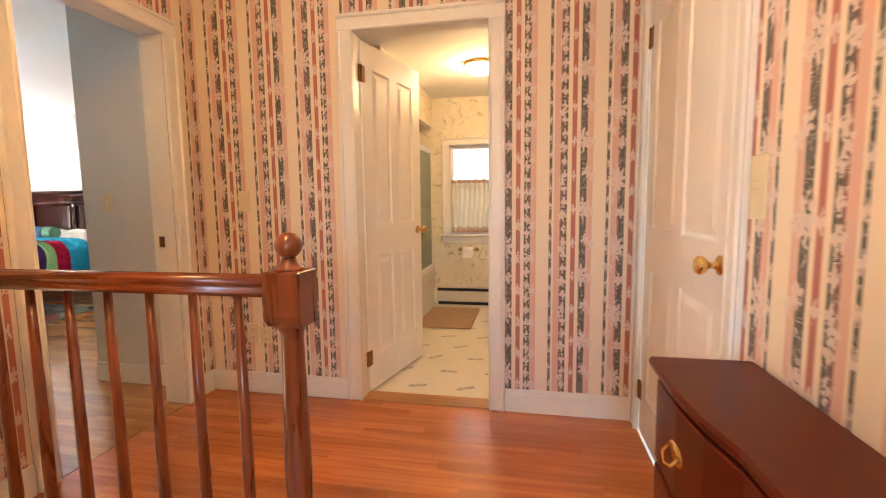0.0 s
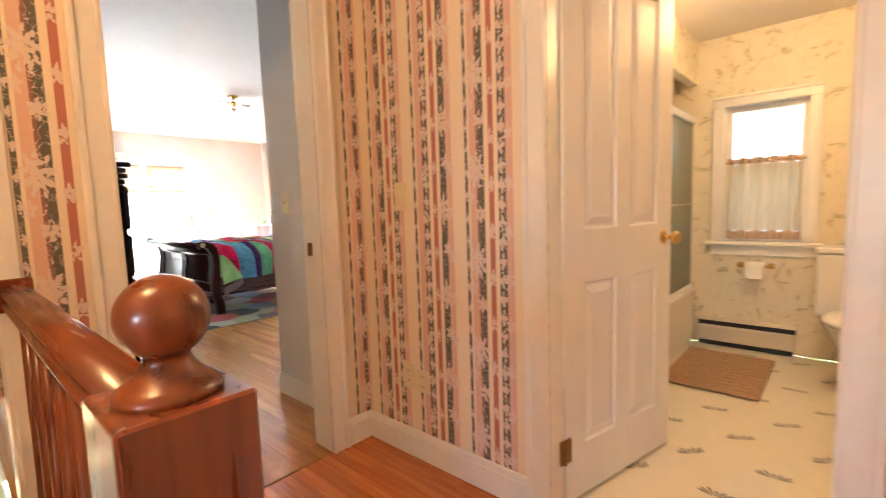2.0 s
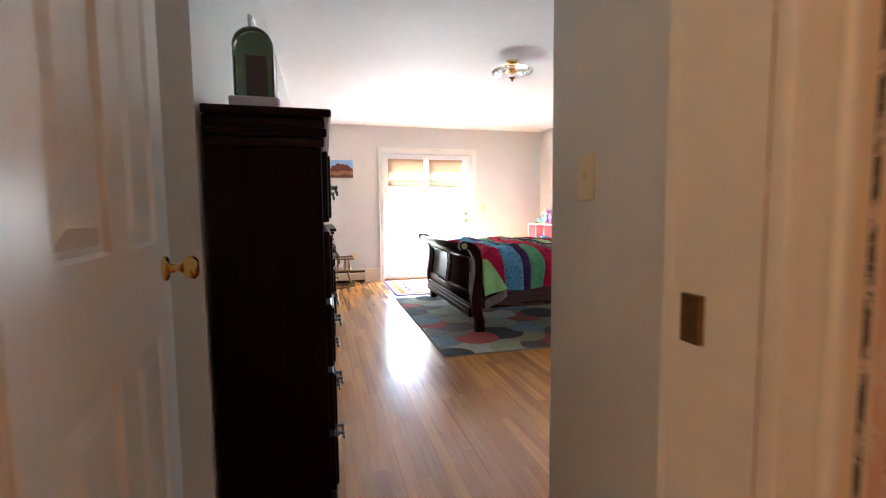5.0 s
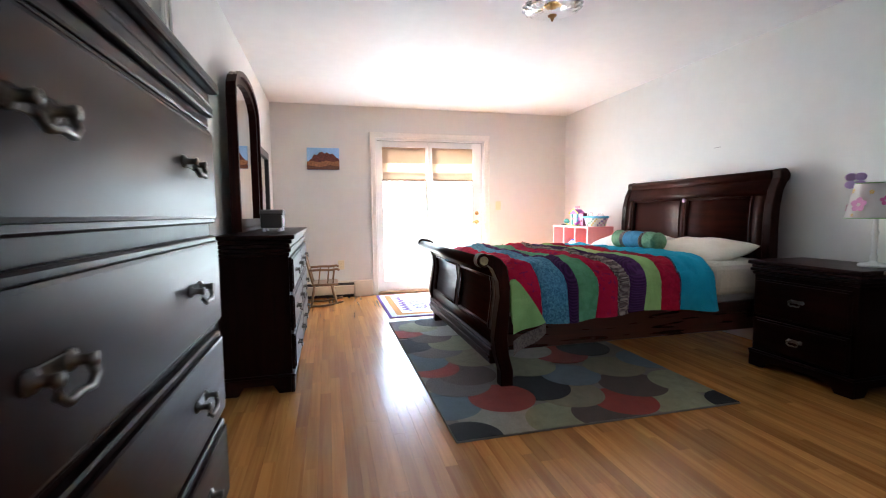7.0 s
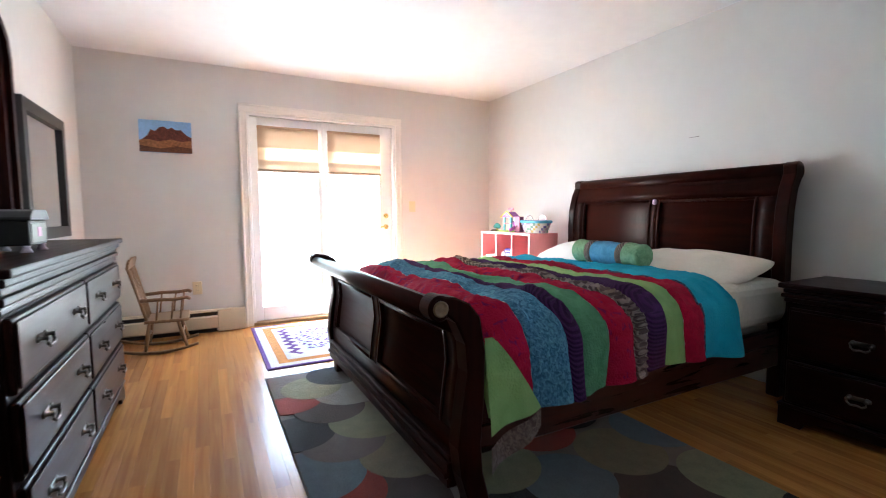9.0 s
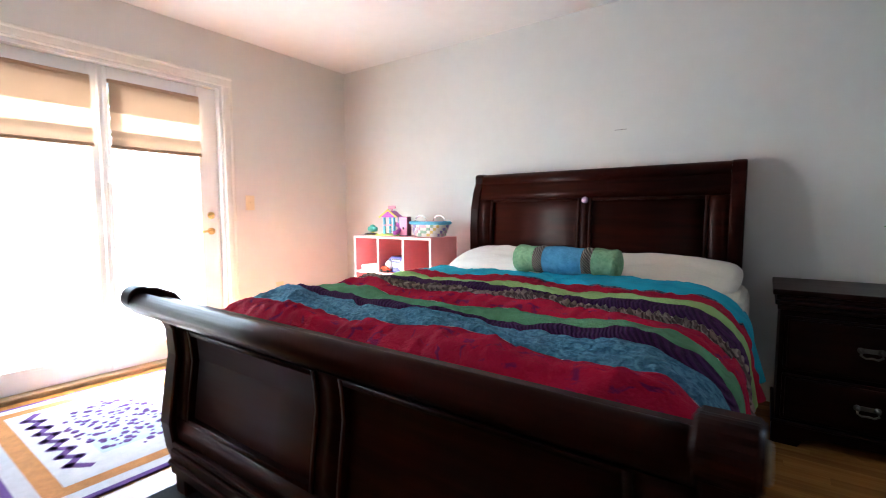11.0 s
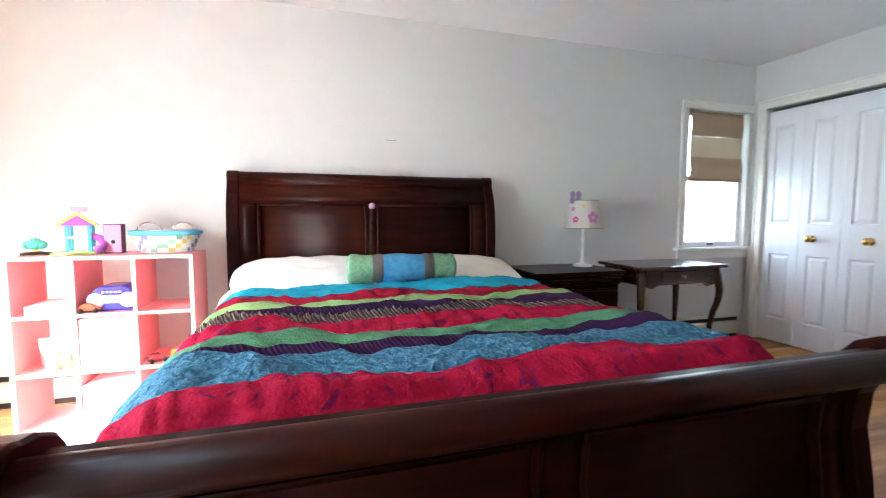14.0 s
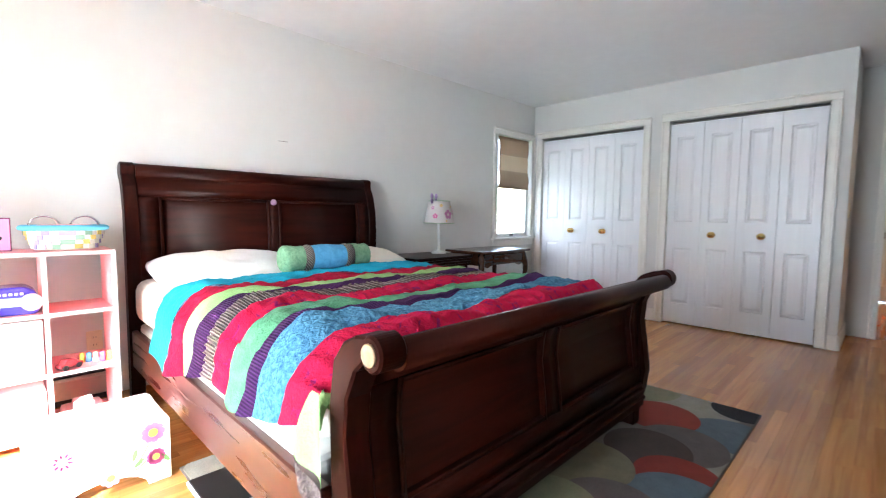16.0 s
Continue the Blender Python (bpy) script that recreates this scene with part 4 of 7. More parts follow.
for k in range(13):
    bm = bmesh.new()
    box(bm, -0.87, -0.36, 4.55 + 0.058 * k, 4.55 + 0.058 * k + 0.057, 0.0, 0.018, 0.008)
    part("strip", bm, M_TUFT, bmat)
tp = thing("toilet_paper_holder", "brass holder with a white paper roll on the wall", "toilet paper")
bm = bmesh.new()
for u in (-0.60, -0.42):
    lathe(bm, [(0.022, 0), (0.018, 0.006), (0.007, 0.012), (0.007, 0.06), (0.011, 0.065), (0, 0.07)], 14, pose(u, YB, 0.61, 90))
tube(bm, [(-0.60, YB - 0.058, 0.61), (-0.42, YB - 0.058, 0.61)], 0.005)
part("holder", bm, M_BRASS, tp)
bm = bmesh.new()
lathe(bm, [(0.018, -0.055), (0.045, -0.055), (0.045, 0.055), (0.018, 0.055)], 22, pose(-0.51, YB - 0.058, 0.60, 0, 90))
box(bm, -0.56, -0.46, YB - 0.106, YB - 0.103, 0.53, 0.60)
part("roll", bm, mat("white_paper", (0.85, 0.84, 0.80), 0.9), tp)
to = thing("toilet", "white porcelain toilet beside the window", "toilet")
bm = bmesh.new()
lathe(bm, [(0.10, 0), (0.11, 0.03), (0.09, 0.12), (0.12, 0.25), (0.18, 0.36), (0.185, 0.39), (0.14, 0.39)], 26, pose(0.06, 4.98, 0) @ Matrix.Diagonal((1, 1.3, 1, 1)))
part("bowl", bm, M_WHITE, to)
bm = bmesh.new()
lathe(bm, [(0.0, 0.39), (0.19, 0.392), (0.195, 0.41), (0.17, 0.425), (0, 0.428)], 26, pose(0.06, 4.98, 0) @ Matrix.Diagonal((1, 1.3, 1, 1)))
part("seat_lid", bm, M_WHITE, to)
bm = bmesh.new()
box(bm, -0.17, 0.29, 5.24, 5.43, 0.36, 0.74, 0.02, seg=2)
box(bm, -0.18, 0.30, 5.23, 5.44, 0.742, 0.78, 0.01)
part("tank", bm, M_WHITE, to)
# leaf sprigs printed on the bathroom floor
spr = bmesh.new()
for k in range(7):
    a = radians(-60 + 20 * k)
    d = Vector((math.sin(a), math.cos(a) * 0.6, 0))
    s = d.cross(Vector((0, 0, 1))).normalized()
    o = Vector((0, -0.03, 0.0))
    L = 0.075 + 0.012 * ((k * 7) % 3)
    spr.faces.new([spr.verts.new(o + d * f * L + s * g * 0.009) for f, g in ((0.1, 0), (0.5, 0.6), (0.8, 0.8), (1.0, 0), (0.8, -0.8), (0.5, -0.6))])
for f in spr.faces:
    if f.normal.z < 0:
        f.normal_flip()
spm = mesh_of("sprig", spr, mat("grey_print", (0.22, 0.20, 0.17), 0.3, var=0.3, scale=60))
for r in range(9):
    for c in range(6):
        o = new("sprig", spm)
        o.parent = bath_floor
        o.matrix_world = pose(-0.83 + 0.30 * c + (0.15 if r % 2 else 0), 3.30 + 0.26 * r, -0.0032, 0, 0, 15 * ((r * 3 + c * 5) % 4))

# ---- hall chest ----
hc = thing("hall_chest", "red mahogany bow-front chest with brass pulls", "chest of drawers")


def bow(x):
    o = [(0.475, 0.93), (0.462, 1.05), (0.458, 1.16), (0.470, 1.28), (0.468, 1.40), (0.447, 1.50), (0.437, 1.62), (0.440, 1.74), (0.442, 1.825)]
    if x:
        return [(0.674, 0.93)] + o + [(0.674, 1.825)]
    return [(0.672, 0.95)] + [(p + 0.022, min(max(q, 0.95), 1.805)) for p, q in o] + [(0.672, 1.805)]


bm = bmesh.new()
prism(bm, bow(True), 0.728, 0.75, "z", bevel=0.006)
part("top", bm, M_HALLWOOD, hc)
bm = bmesh.new()
prism(bm, bow(False), 0.10, 0.728, "z")
part("body", bm, M_HALLWOOD, hc)
for z0, z1 in ((0.13, 0.31), (0.325, 0.505), (0.52, 0.71)):
    bm = bmesh.new()
    o = [(p, min(max(q, 0.98), 1.78)) for p, q in bow(False)[1:10]]
    prism(bm, [(x - 0.012, y) for x, y in o] + [(x + 0.01, y) for x, y in o[::-1]], z0, z1, "z", bevel=0.003)
    dr = part("drawer", bm, M_HALLWOOD, hc)
    for y in (1.17, 1.62):
        bm = bmesh.new()
        xx = 0.468 if y < 1.3 else 0.450
        zc = (z0 + z1) / 2
        lathe(bm, [(0, 0), (0.032, 0.0), (0.030, 0.003), (0, 0.004)], 16, pose(xx, y, zc, 0, -90) @ Matrix.Diagonal((0.75, 1.2, 1, 1)))
        tube(bm, [(xx - 0.004, y - 0.03, zc + 0.006), (xx - 0.018, y - 0.028, zc - 0.012), (xx - 0.022, y, zc - 0.022), (xx - 0.018, y + 0.028, zc - 0.012), (xx - 0.004, y + 0.03, zc + 0.006)], 0.0035, 7)
        part("pull", bm, M_BRASS, dr, "brass bail pull on an oval plate")
for x, y in ((0.62, 1.0), (0.62, 1.76), (0.52, 1.02), (0.52, 1.75)):
    bm = bmesh.new()
    lathe(bm, [(0.018, 0), (0.026, 0.04), (0.034, 0.10)], 10, pose(x, y, 0))
    part("foot", bm, M_HALLWOOD, hc)

# ---- bedroom: bed ----
BX0, BX1 = -6.915, -5.195
bed = thing("sleigh_bed", "dark cherry sleigh bed with panelled head and foot", "bed")


def scroll(pts, cx, cz, r, a0, a1, n=9):
    return pts + [(cx + r * math.cos(radians(a)), cz + r * math.sin(radians(a))) for a in np.linspace(a0, a1, n)]


# footboard: rolls outwards to -y
foot_out = scroll([(3.655, 0.0), (3.655, 0.10), (3.625, 0.20), (3.612, 0.30), (3.628, 0.42), (3.648, 0.54), (3.640, 0.63), (3.605, 0.70), (3.575, 0.725)], 3.548, 0.750, 0.041, 300, 60, 22) + [(3.605, 0.780), (3.655, 0.757), (3.695, 0.71), (3.715, 0.60), (3.712, 0.45), (3.700, 0.30), (3.708, 0.20), (3.735, 0.10), (3.735, 0.0)]
FX0, FX1 = -6.885, -5.085
foot_out = [(y + 0.0 * min(1, z / 0.3), z * (1 + 0.035 * min(1, z / 0.7))) for y, z in foot_out]
for x in (FX0, FX1 - 0.075):
    bm = bmesh.new()
    prism(bm, foot_out, x, x + 0.075, "x", bevel=0.006)
    pp = part("post", bm, M_MAHOGV, bed)
    bm = bmesh.new()
    o = x if x < -6 else x + 0.075
    s = -1 if x < -6 else 1
    lathe(bm, [(0.0, 0.0), (0.026, 0.0), (0.026, 0.004), (0.022, 0.007), (0.020, 0.004), (0.008, 0.006), (0, 0.006)], 20, pose(o, 3.548, 0.776, 0, 90 * s))
    part("rosette", bm, mat("gilt_rosette", (0.26, 0.18, 0.10), 0.5, 0.2, var=0.3, scale=60), pp, "pale carved rosette")
bm = bmesh.new()
tube(bm, [(FX0 + 0.07, 3.545, 0.762), (FX1 - 0.07, 3.545, 0.762)], 0.036, 24)
part("top_roll", bm, M_MAHOG, bed)


def curve_y(z):
    """Outer face of the footboard panel at height z."""
    zs = [0.14, 0.30, 0.42, 0.55, 0.65, 0.73, 0.77]
    ys = [3.655, 3.640, 3.652, 3.670, 3.662, 3.627, 3.587]
    return float(np.interp(z, zs, ys))


def curved_board(bm, x0, x1, z0, z1, off, th, cf, sgn):
    """A board that follows the sleigh curve; off pushes its face out towards sgn."""
    N = max(3, int((z1 - z0) / 0.03))
    rows = [[bm.verts.new((x, cf(z) + sgn * off + (th if s else 0) * -sgn, z)) for s in (0, 1) for x in (x0, x1)] for z in np.linspace(z0, z1, N)]
    for a, b in zip(rows, rows[1:]):
        for i, j in ((0, 1), (3, 2), (1, 3), (2, 0)):
            f = bm.faces.new((a[i], a[j], b[j], b[i]))
            f.smooth = i in (0, 3)
    for r in (rows[0], rows[-1]):
        bm.faces.new((r[0], r[1], r[3], r[2]))
    bmesh.ops.recalc_face_normals(bm, faces=list(bm.faces))


fx0, fx1, fm = FX0 + 0.075, FX1 - 0.075, (FX0 + FX1) / 2
bm = bmesh.new()
curved_board(bm, fx0, fx1, 0.14, 0.775, -0.012, 0.025, curve_y, -1)
part("foot_panel", bm, M_MAHOG, bed)
for x0, x1, z0, z1 in ((fx0, fx1, 0.66, 0.775), (fx0, fx1, 0.24, 0.33), (fx0, fx0 + 0.09, 0.332, 0.658), (fx1 - 0.09, fx1, 0.332, 0.658), (fm - 0.045, fm + 0.045, 0.332, 0.658)):
    bm = bmesh.new()
    curved_board(bm, x0, x1, z0, z1, 0.006, 0.022, curve_y, -1)
    part("stile" if x1 - x0 < 0.2 else "crossrail", bm, M_MAHOG, bed)
for x0, x1 in ((fx0 + 0.09, fm - 0.045), (fm + 0.045, fx1 - 0.09)):
    bm = bmesh.new()
    for a, b, c, d in ((x0, x0 + 0.016, 0.332, 0.658), (x1 - 0.016, x1, 0.332, 0.658), (x0 + .016, x1 - .016, 0.332, 0.348), (x0 + .016, x1 - .016, 0.642, 0.658)):
        curved_board(bm, a, b, c, d, 0.012, 0.02, curve_y, -1)
    part("panel_moulding", bm, M_MAHOG, bed)
bm = bmesh.new()
for a, b, z0, z1 in ((0.0, 0.030, 0.13, 0.22), (0.0, 0.022, 0.222, 0.245), (0.0, 0.040, 0.165, 0.185)):
    box(bm, fx0, fx1, 3.62 - b + 0.02, 3.66, z0, z1, 0.005)
part("base_moulding", bm, M_MAHOG, bed)
# headboard: rolls back to the wall
head_out = [(5.80, 0.0), (5.80, 0.5), (5.792, 0.75), (5.79, 0.95), (5.80, 1.10), (5.83, 1.22), (5.865, 1.29)] + [(5.905 + 0.055 * math.cos(radians(a)), 1.305 + 0.055 * math.sin(radians(a))) for a in np.linspace(140, -60, 12)] + [(5.90, 1.20), (5.875, 1.08), (5.868, 0.9), (5.875, 0.5), (5.875, 0.0)]
for x in (BX0 - 0.0, BX1 - 0.07):
    bm = bmesh.new()
    prism(bm, head_out, x, x + 0.07, "x", bevel=0.006)
    part("post", bm, M_MAHOGV, bed)
bm = bmesh.new()
tube(bm, [(BX0 + 0.07, 5.905, 1.305), (BX1 - 0.07, 5.905, 1.305)], 0.05, 24)
part("top_roll", bm, M_MAHOG, bed)


def head_y(z):
    return float(np.interp(z, [0.3, 0.75, 0.95, 1.10, 1.22, 1.30], [5.812, 5.806, 5.805, 5.815, 5.845, 5.875]))


hx0, hx1, hm = BX0 + 0.07, BX1 - 0.07, (BX0 + BX1) / 2
bm = bmesh.new()
curved_board(bm, hx0, hx1, 0.35, 1.30, -0.012, 0.025, head_y, -1)
part("head_panel", bm, M_MAHOG, bed)
for x0, x1, z0, z1 in ((hx0, hx1, 1.165, 1.30), (hx0, hx1, 0.55, 0.66), (hx0, hx0 + 0.10, 0.662, 1.163), (hx1 - 0.10, hx1, 0.662, 1.163), (hm - 0.03, hm + 0.03, 0.662, 1.163)):
    bm = bmesh.new()
    curved_board(bm, x0, x1, z0, z1, 0.006, 0.022, head_y, -1)
    part("stile" if x1 - x0 < 0.2 else "crossrail", bm, M_MAHOG, bed)
for x0, x1 in ((hx0 + 0.10, hm - 0.03), (hm + 0.03, hx1 - 0.10)):
    bm = bmesh.new()
    for a, b, c, d in ((x0, x0 + 0.016, 0.662, 1.163), (x1 - 0.016, x1, 0.662, 1.163), (x0 + .016, x1 - .016, 0.662, 0.678), (x0 + .016, x1 - .016, 1.147, 1.163)):
        curved_board(bm, a, b, c, d, 0.012, 0.02, head_y, -1)
    part("panel_moulding", bm, M_MAHOG, bed)
bm = bmesh.new()
lathe(bm, [(0, 0), (0.022, 0.0), (0.020, 0.006), (0.010, 0.012), (0, 0.012)], 12, pose(hm, head_y(1.15) - 0.01, 1.15, 90))
part("sticker", bm, mat("lilac_sticker", (0.45, 0.30, 0.45), 0.4), bed, "small lilac heart sticker")
for x in (BX0 + 0.01, BX1 - 0.05):
    bm = bmesh.new()
    box(bm, x, x + 0.04, 3.73, 5.80, 0.19, 0.40, 0.006)
    part("side_rail", bm, M_MAHOGY, bed)

mtx = thing("mattress", "white mattress with a fitted cream sheet", "mattress")
bm = bmesh.new()
box(bm, BX0 + 0.045, BX1 - 0.055, 3.80, 5.78, 0.25, 0.44, 0.03, seg=3)
part("box_spring", bm, mat("white_ticking", (0.74, 0.73, 0.70), 0.9, var=0.05, scale=8), mtx)
bm = bmesh.new()
box(bm, BX0 + 0.05, BX1 - 0.05, 3.80, 5.78, 0.442, 0.672, 0.11, seg=5)
part("cushion", bm, mat("cream_sheet", (0.74, 0.70, 0.62), 0.9, var=0.05, scale=6, bump=0.5, bscale=18), mtx)
bm = bmesh.new()
box(bm, BX0 + 0.02, BX1 + 0.045, 5.26, 5.785, 0.452, 0.70, 0.09, seg=5)
part("sheet_fold", bm, mat("cream_sheet_fold", (0.72, 0.68, 0.59), 0.9, var=0.05, scale=6, bump=0.6, bscale=16), mtx, "rumpled cream sheet turned over the head end")


def fabric(name, color, dark=None, scale=90.0, bump=0.5, bscale=120, thr=None, wave=None):
    """Woven or printed cloth: base colour, a second colour in blots or ribs, soft relief."""
    m = bpy.data.materials.new(name)
    m.use_nodes = True
    t = m.node_tree
    b = t.nodes["Principled BSDF"]
    b.inputs["Roughness"].default_value = 0.8
    b.inputs["Sheen Weight"].default_value = 0.0
    b.inputs["Specular IOR Level"].default_value = 0.08
    co = t.nodes.new("ShaderNodeTexCoord")
    if wave:
        w = t.nodes.new("ShaderNodeTexWave")
        w.bands_direction = wave
        w.inputs["Scale"].default_value, w.inputs["Distortion"].default_value, w.inputs["Detail"].default_value = scale, 0.35, 1
        fac = w.outputs["Fac"]
        flat = t.nodes.new("ShaderNodeMapping")
        flat.inputs["Scale"].default_value = (1, 0.0, 1)
        t.links.new(co.outputs["Object"], flat.inputs["Vector"])
        t.links.new(flat.outputs["Vector"], w.inputs["Vector"])
    else:
        n = t.nodes.new("ShaderNodeTexNoise")
        n.inputs["Scale"].default_value, n.inputs["Detail"].default_value, n.inputs["Distortion"].default_value = scale, 4, 0.8
        fac = n.outputs["Fac"]
        t.links.new(co.outputs["Object"], n.inputs["Vector"])
    a, z = thr or (0.35, 0.65)
    t.links.new(ramp(t, fac, [(a, dark or [k * 0.6 for k in color]), (z, color)]), b.inputs["Base Color"])
    n2 = t.nodes.new("ShaderNodeTexNoise")
    n2.inputs["Scale"].default_value, n2.inputs["Detail"].default_value = bscale, 3
    t.links.new(co.outputs["Object"], n2.inputs["Vector"])
    bp = t.nodes.new("ShaderNodeBump")
    bp.inputs["Strength"].default_value, bp.inputs["Distance"].default_value = bump, 0.012
    t.links.new(math_node(t, "ADD", n2.outputs["Fac"], fac), bp.inputs["Height"])
    t.links.new(bp.outputs["Normal"], b.inputs["Normal"])
    return m


F_TURQ = fabric("turquoise_sateen", (0.028, 0.38, 0.56), (0.02, 0.31, 0.48), 8)
F_RED = fabric("crimson_cotton", (0.38, 0.008, 0.038), (0.29, 0.006, 0.03), 30)
F_REDP = fabric("crimson_print", (0.39, 0.008, 0.042), (0.19, 0.010, 0.08), 24, thr=(0.34, 0.42))
F_LIME = fabric("lime_sateen", (0.31, 0.52, 0.20), (0.25, 0.44, 0.16), 8)
F_GREEN = fabric("sage_green", (0.12, 0.33, 0.18), (0.085, 0.25, 0.13), 16)
F_PURP = fabric("purple_ribbed", (0.070, 0.022, 0.095), (0.042, 0.014, 0.06), 46, wave="DIAGONAL")
F_RUFF = fabric("striped_ruffle", (0.36, 0.31, 0.27), (0.15, 0.115, 0.11), 42, wave="DIAGONAL", thr=(0.35, 0.65), bump=1.0)
F_HEM = fabric("taupe_hem", (0.22, 0.17, 0.15), (0.12, 0.085, 0.08), 60, bump=0.8)
F_BLUE = fabric("blue_crushed_velvet", (0.115, 0.31, 0.45), (0.045, 0.15, 0.26), 60, bump=1.0, bscale=60, thr=(0.35, 0.65))
F_PILLOW = mat("cream_pillowcase", (0.78, 0.73, 0.63), 0.9, var=0.04, scale=9, bump=0.6, bscale=14)

quilt = thing("quilt", "striped patchwork quilt in crimson, blue, green and purple", "quilt")
BANDS = [(5.27, 4.97, F_TURQ), (4.97, 4.81, F_RED), (4.81, 4.69, F_LIME), (4.69, 4.555, F_PURP), (4.555, 4.465, F_RUFF), (4.465, 4.32, F_REDP), (4.32, 4.18, F_GREEN), (4.18, 4.105, F_PURP), (4.105, 3.93, F_BLUE), (3.93, 3.76, F_REDP), (3.76, 3.712, F_LIME)]
QL, QR = -6.90, -5.13


def quilt_point(s, y):
    """s from -1 (hem on the garden side) over the bed to +1 (hem on the closet side)."""
    drop = 0.262 + 0.02 * math.sin(y * 5.0) if s > 0 else 0.178 + 0.10 * (y - 4.3) + 0.025 * math.sin(y * 8.0)
    half = (QR - QL) / 2
    total = half + drop
    d = abs(s) * total
    sg = 1 if s > 0 else -1
    cx = (QL + QR) / 2
    r = 0.20
    if d < half - r:
        x, z = cx + sg * d, 0.735
    elif d < half - r + r * 1.57:
        a = (d - half + r) / r
        x, z = cx + sg * (half - r + r * math.sin(a)), 0.735 - r * (1 - math.cos(a))
    else:
        e = d - half + r - r * 1.57
        flare = 0.05 * (e / drop) * (1 + math.sin(y * 17 + sg) * 0.6) if e > 0 else 0
        x, z = cx + sg * (half + flare + 0.012 * math.sin(y * 26) * e / drop), 0.735 - r - e
        y += 0.05 * math.sin(z * 9 + sg) * e
        if sg < 0:
            y -= 0.08 * min(1.0, e / 0.06) * max(0.0, min(1.0, (3.95 - y) / 0.22))
    big = noise.noise(Vector((x * 2.2, y * 3.6, 3.1))) * 0.020 + noise.noise(Vector((x * 6, y * 9, 7.7))) * 0.014 + noise.noise(Vector((x * 15, y * 17, 2.2))) * 0.007 + 0.011 * max(0.0, 1 - 5 * abs(noise.noise(Vector((x * 3.1 + y * 2.0, y * 5.5 - x * 2.4, 5.5)))))
    big += 0.006 * max(0.0, 1 - 4.5 * abs(noise.noise(Vector((x * 4.2 + y * 5.0, y * 15 - x * 3.0, 8.3))))) + 0.004 * noise.noise(Vector((x * 26, y * 34, 4.4)))
    if d < half:
        z += big - 0.01
        z += 0.018 * max(0.0, 1 - abs(y - 4.12) / 0.16) * math.sin(x * 9 + 2 * noise.noise(Vector((x * 3, 0, 0)))) * 0.8
        z -= 0.09 * max(0.0, (3.83 - y) / 0.11)
    return Vector((x, y, z)), sg, d >= half


for y0, y1, f in BANDS:
    bm = bmesh.new()
    NS, NYY = 230, max(6, int((y0 - y1) / 0.012))
    rows = []
    for j in range(NYY + 1):
        fy = j / NYY
        y = y0 + (y1 - y0) * fy
        row = []
        for i in range(NS + 1):
            s = -1 + 2 * i / NS
            wob = 0.018 * math.sin(s * 9 + y * 3) + 0.012 * noise.noise(Vector((s * 5, y0, 0))) if fy == 0 else 0.018 * math.sin(s * 9 + y * 3) + 0.012 * noise.noise(Vector((s * 5, y1, 0))) if fy == 1 else 0.018 * math.sin(s * 9 + y * 3) + 0.012 * ((1 - fy) * noise.noise(Vector((s * 5, y0, 0))) + fy * noise.noise(Vector((s * 5, y1, 0))))
            p, sg, side = quilt_point(s, min(y + wob, 5.30) if y > 3.7 else y)
            puff = 0.012 * (1 - (2 * fy - 1) ** 4)
            if f is F_REDP or f is F_RED:
                puff += 0.004 * math.sin(s * 95 + 4 * noise.noise(Vector((s * 14, y * 2, 1)))) * (1 - abs(2 * fy - 1) * 0.5)
            if f is F_RUFF:
                puff += 0.008 * math.sin(s * 260)
            p = p + (Vector((sg * puff, 0, 0)) if side else Vector((0, 0, puff)))
            row.append(bm.verts.new(p))
        rows.append(row)
    for a, b in zip(rows, rows[1:]):
        for k in range(NS):
            q = bm.faces.new((a[k], b[k], b[k + 1], a[k + 1]))
            q.smooth = True
    part("fabric_band", bm, f, quilt)
# loose foot corners hanging over the rails: lime cloth with a striped ruffle below
for sg, ytop, wide, ztop, low in ((1, 3.745, 0.215, 0.655, 0.25), (-1, 3.715, 0.15, 0.66, 0.38)):
    edge = QR if sg > 0 else QL
    for nm, f, a0, a1 in (("corner_drape", F_LIME, 0.0, 0.80), ("corner_ruffle", F_HEM, 0.80, 1.0)):
        bm = bmesh.new()
        rows = []
        for j in range(17):
            a = a0 + (a1 - a0) * j / 16
            row = []
            for i in range(13):
                q = i / 12
                y = ytop - 0.02 + (0.03 + (wide - 0.03) * min(1.0, a * 1.25) ** 0.8) * q
                z = ztop - (ztop - low) * a + 0.07 * q * a - (0.05 * a if nm == "corner_ruffle" else 0.0) * (1 - q)
                if sg < 0:
                    y -= 0.05 * a
                out = 0.022 + (0.045 if sg > 0 else 0.012) * a + 0.014 * math.sin(q * 7 + a * 3) * a + (0.006 * math.sin(q * 60) if f is F_RUFF else 0.0)
                row.append(bm.verts.new((edge + sg * out, y, z)))
            rows.append(row)
        for p, q in zip(rows, rows[1:]):
            for k in range(12):
                bm.faces.new((p[k], q[k], q[k + 1], p[k + 1])).smooth = True
        part(nm, bm, f, quilt)
# dark piping between the turquoise fold and the stripes
bm = bmesh.new()
tube(bm, [quilt_point(s, 4.97 + 0.018 * math.sin(s * 9 + 4.97 * 3) + 0.012 * noise.noise(Vector((s * 5, 4.97, 0))))[0] + Vector((0, 0, 0.004)) for s in np.linspace(-0.98, 0.98, 90)], 0.006, 6)
part("piping", bm, fabric("navy_beads", (0.02, 0.02, 0.05), (0.15, 0.2, 0.3), 120), quilt, "dark beaded piping")


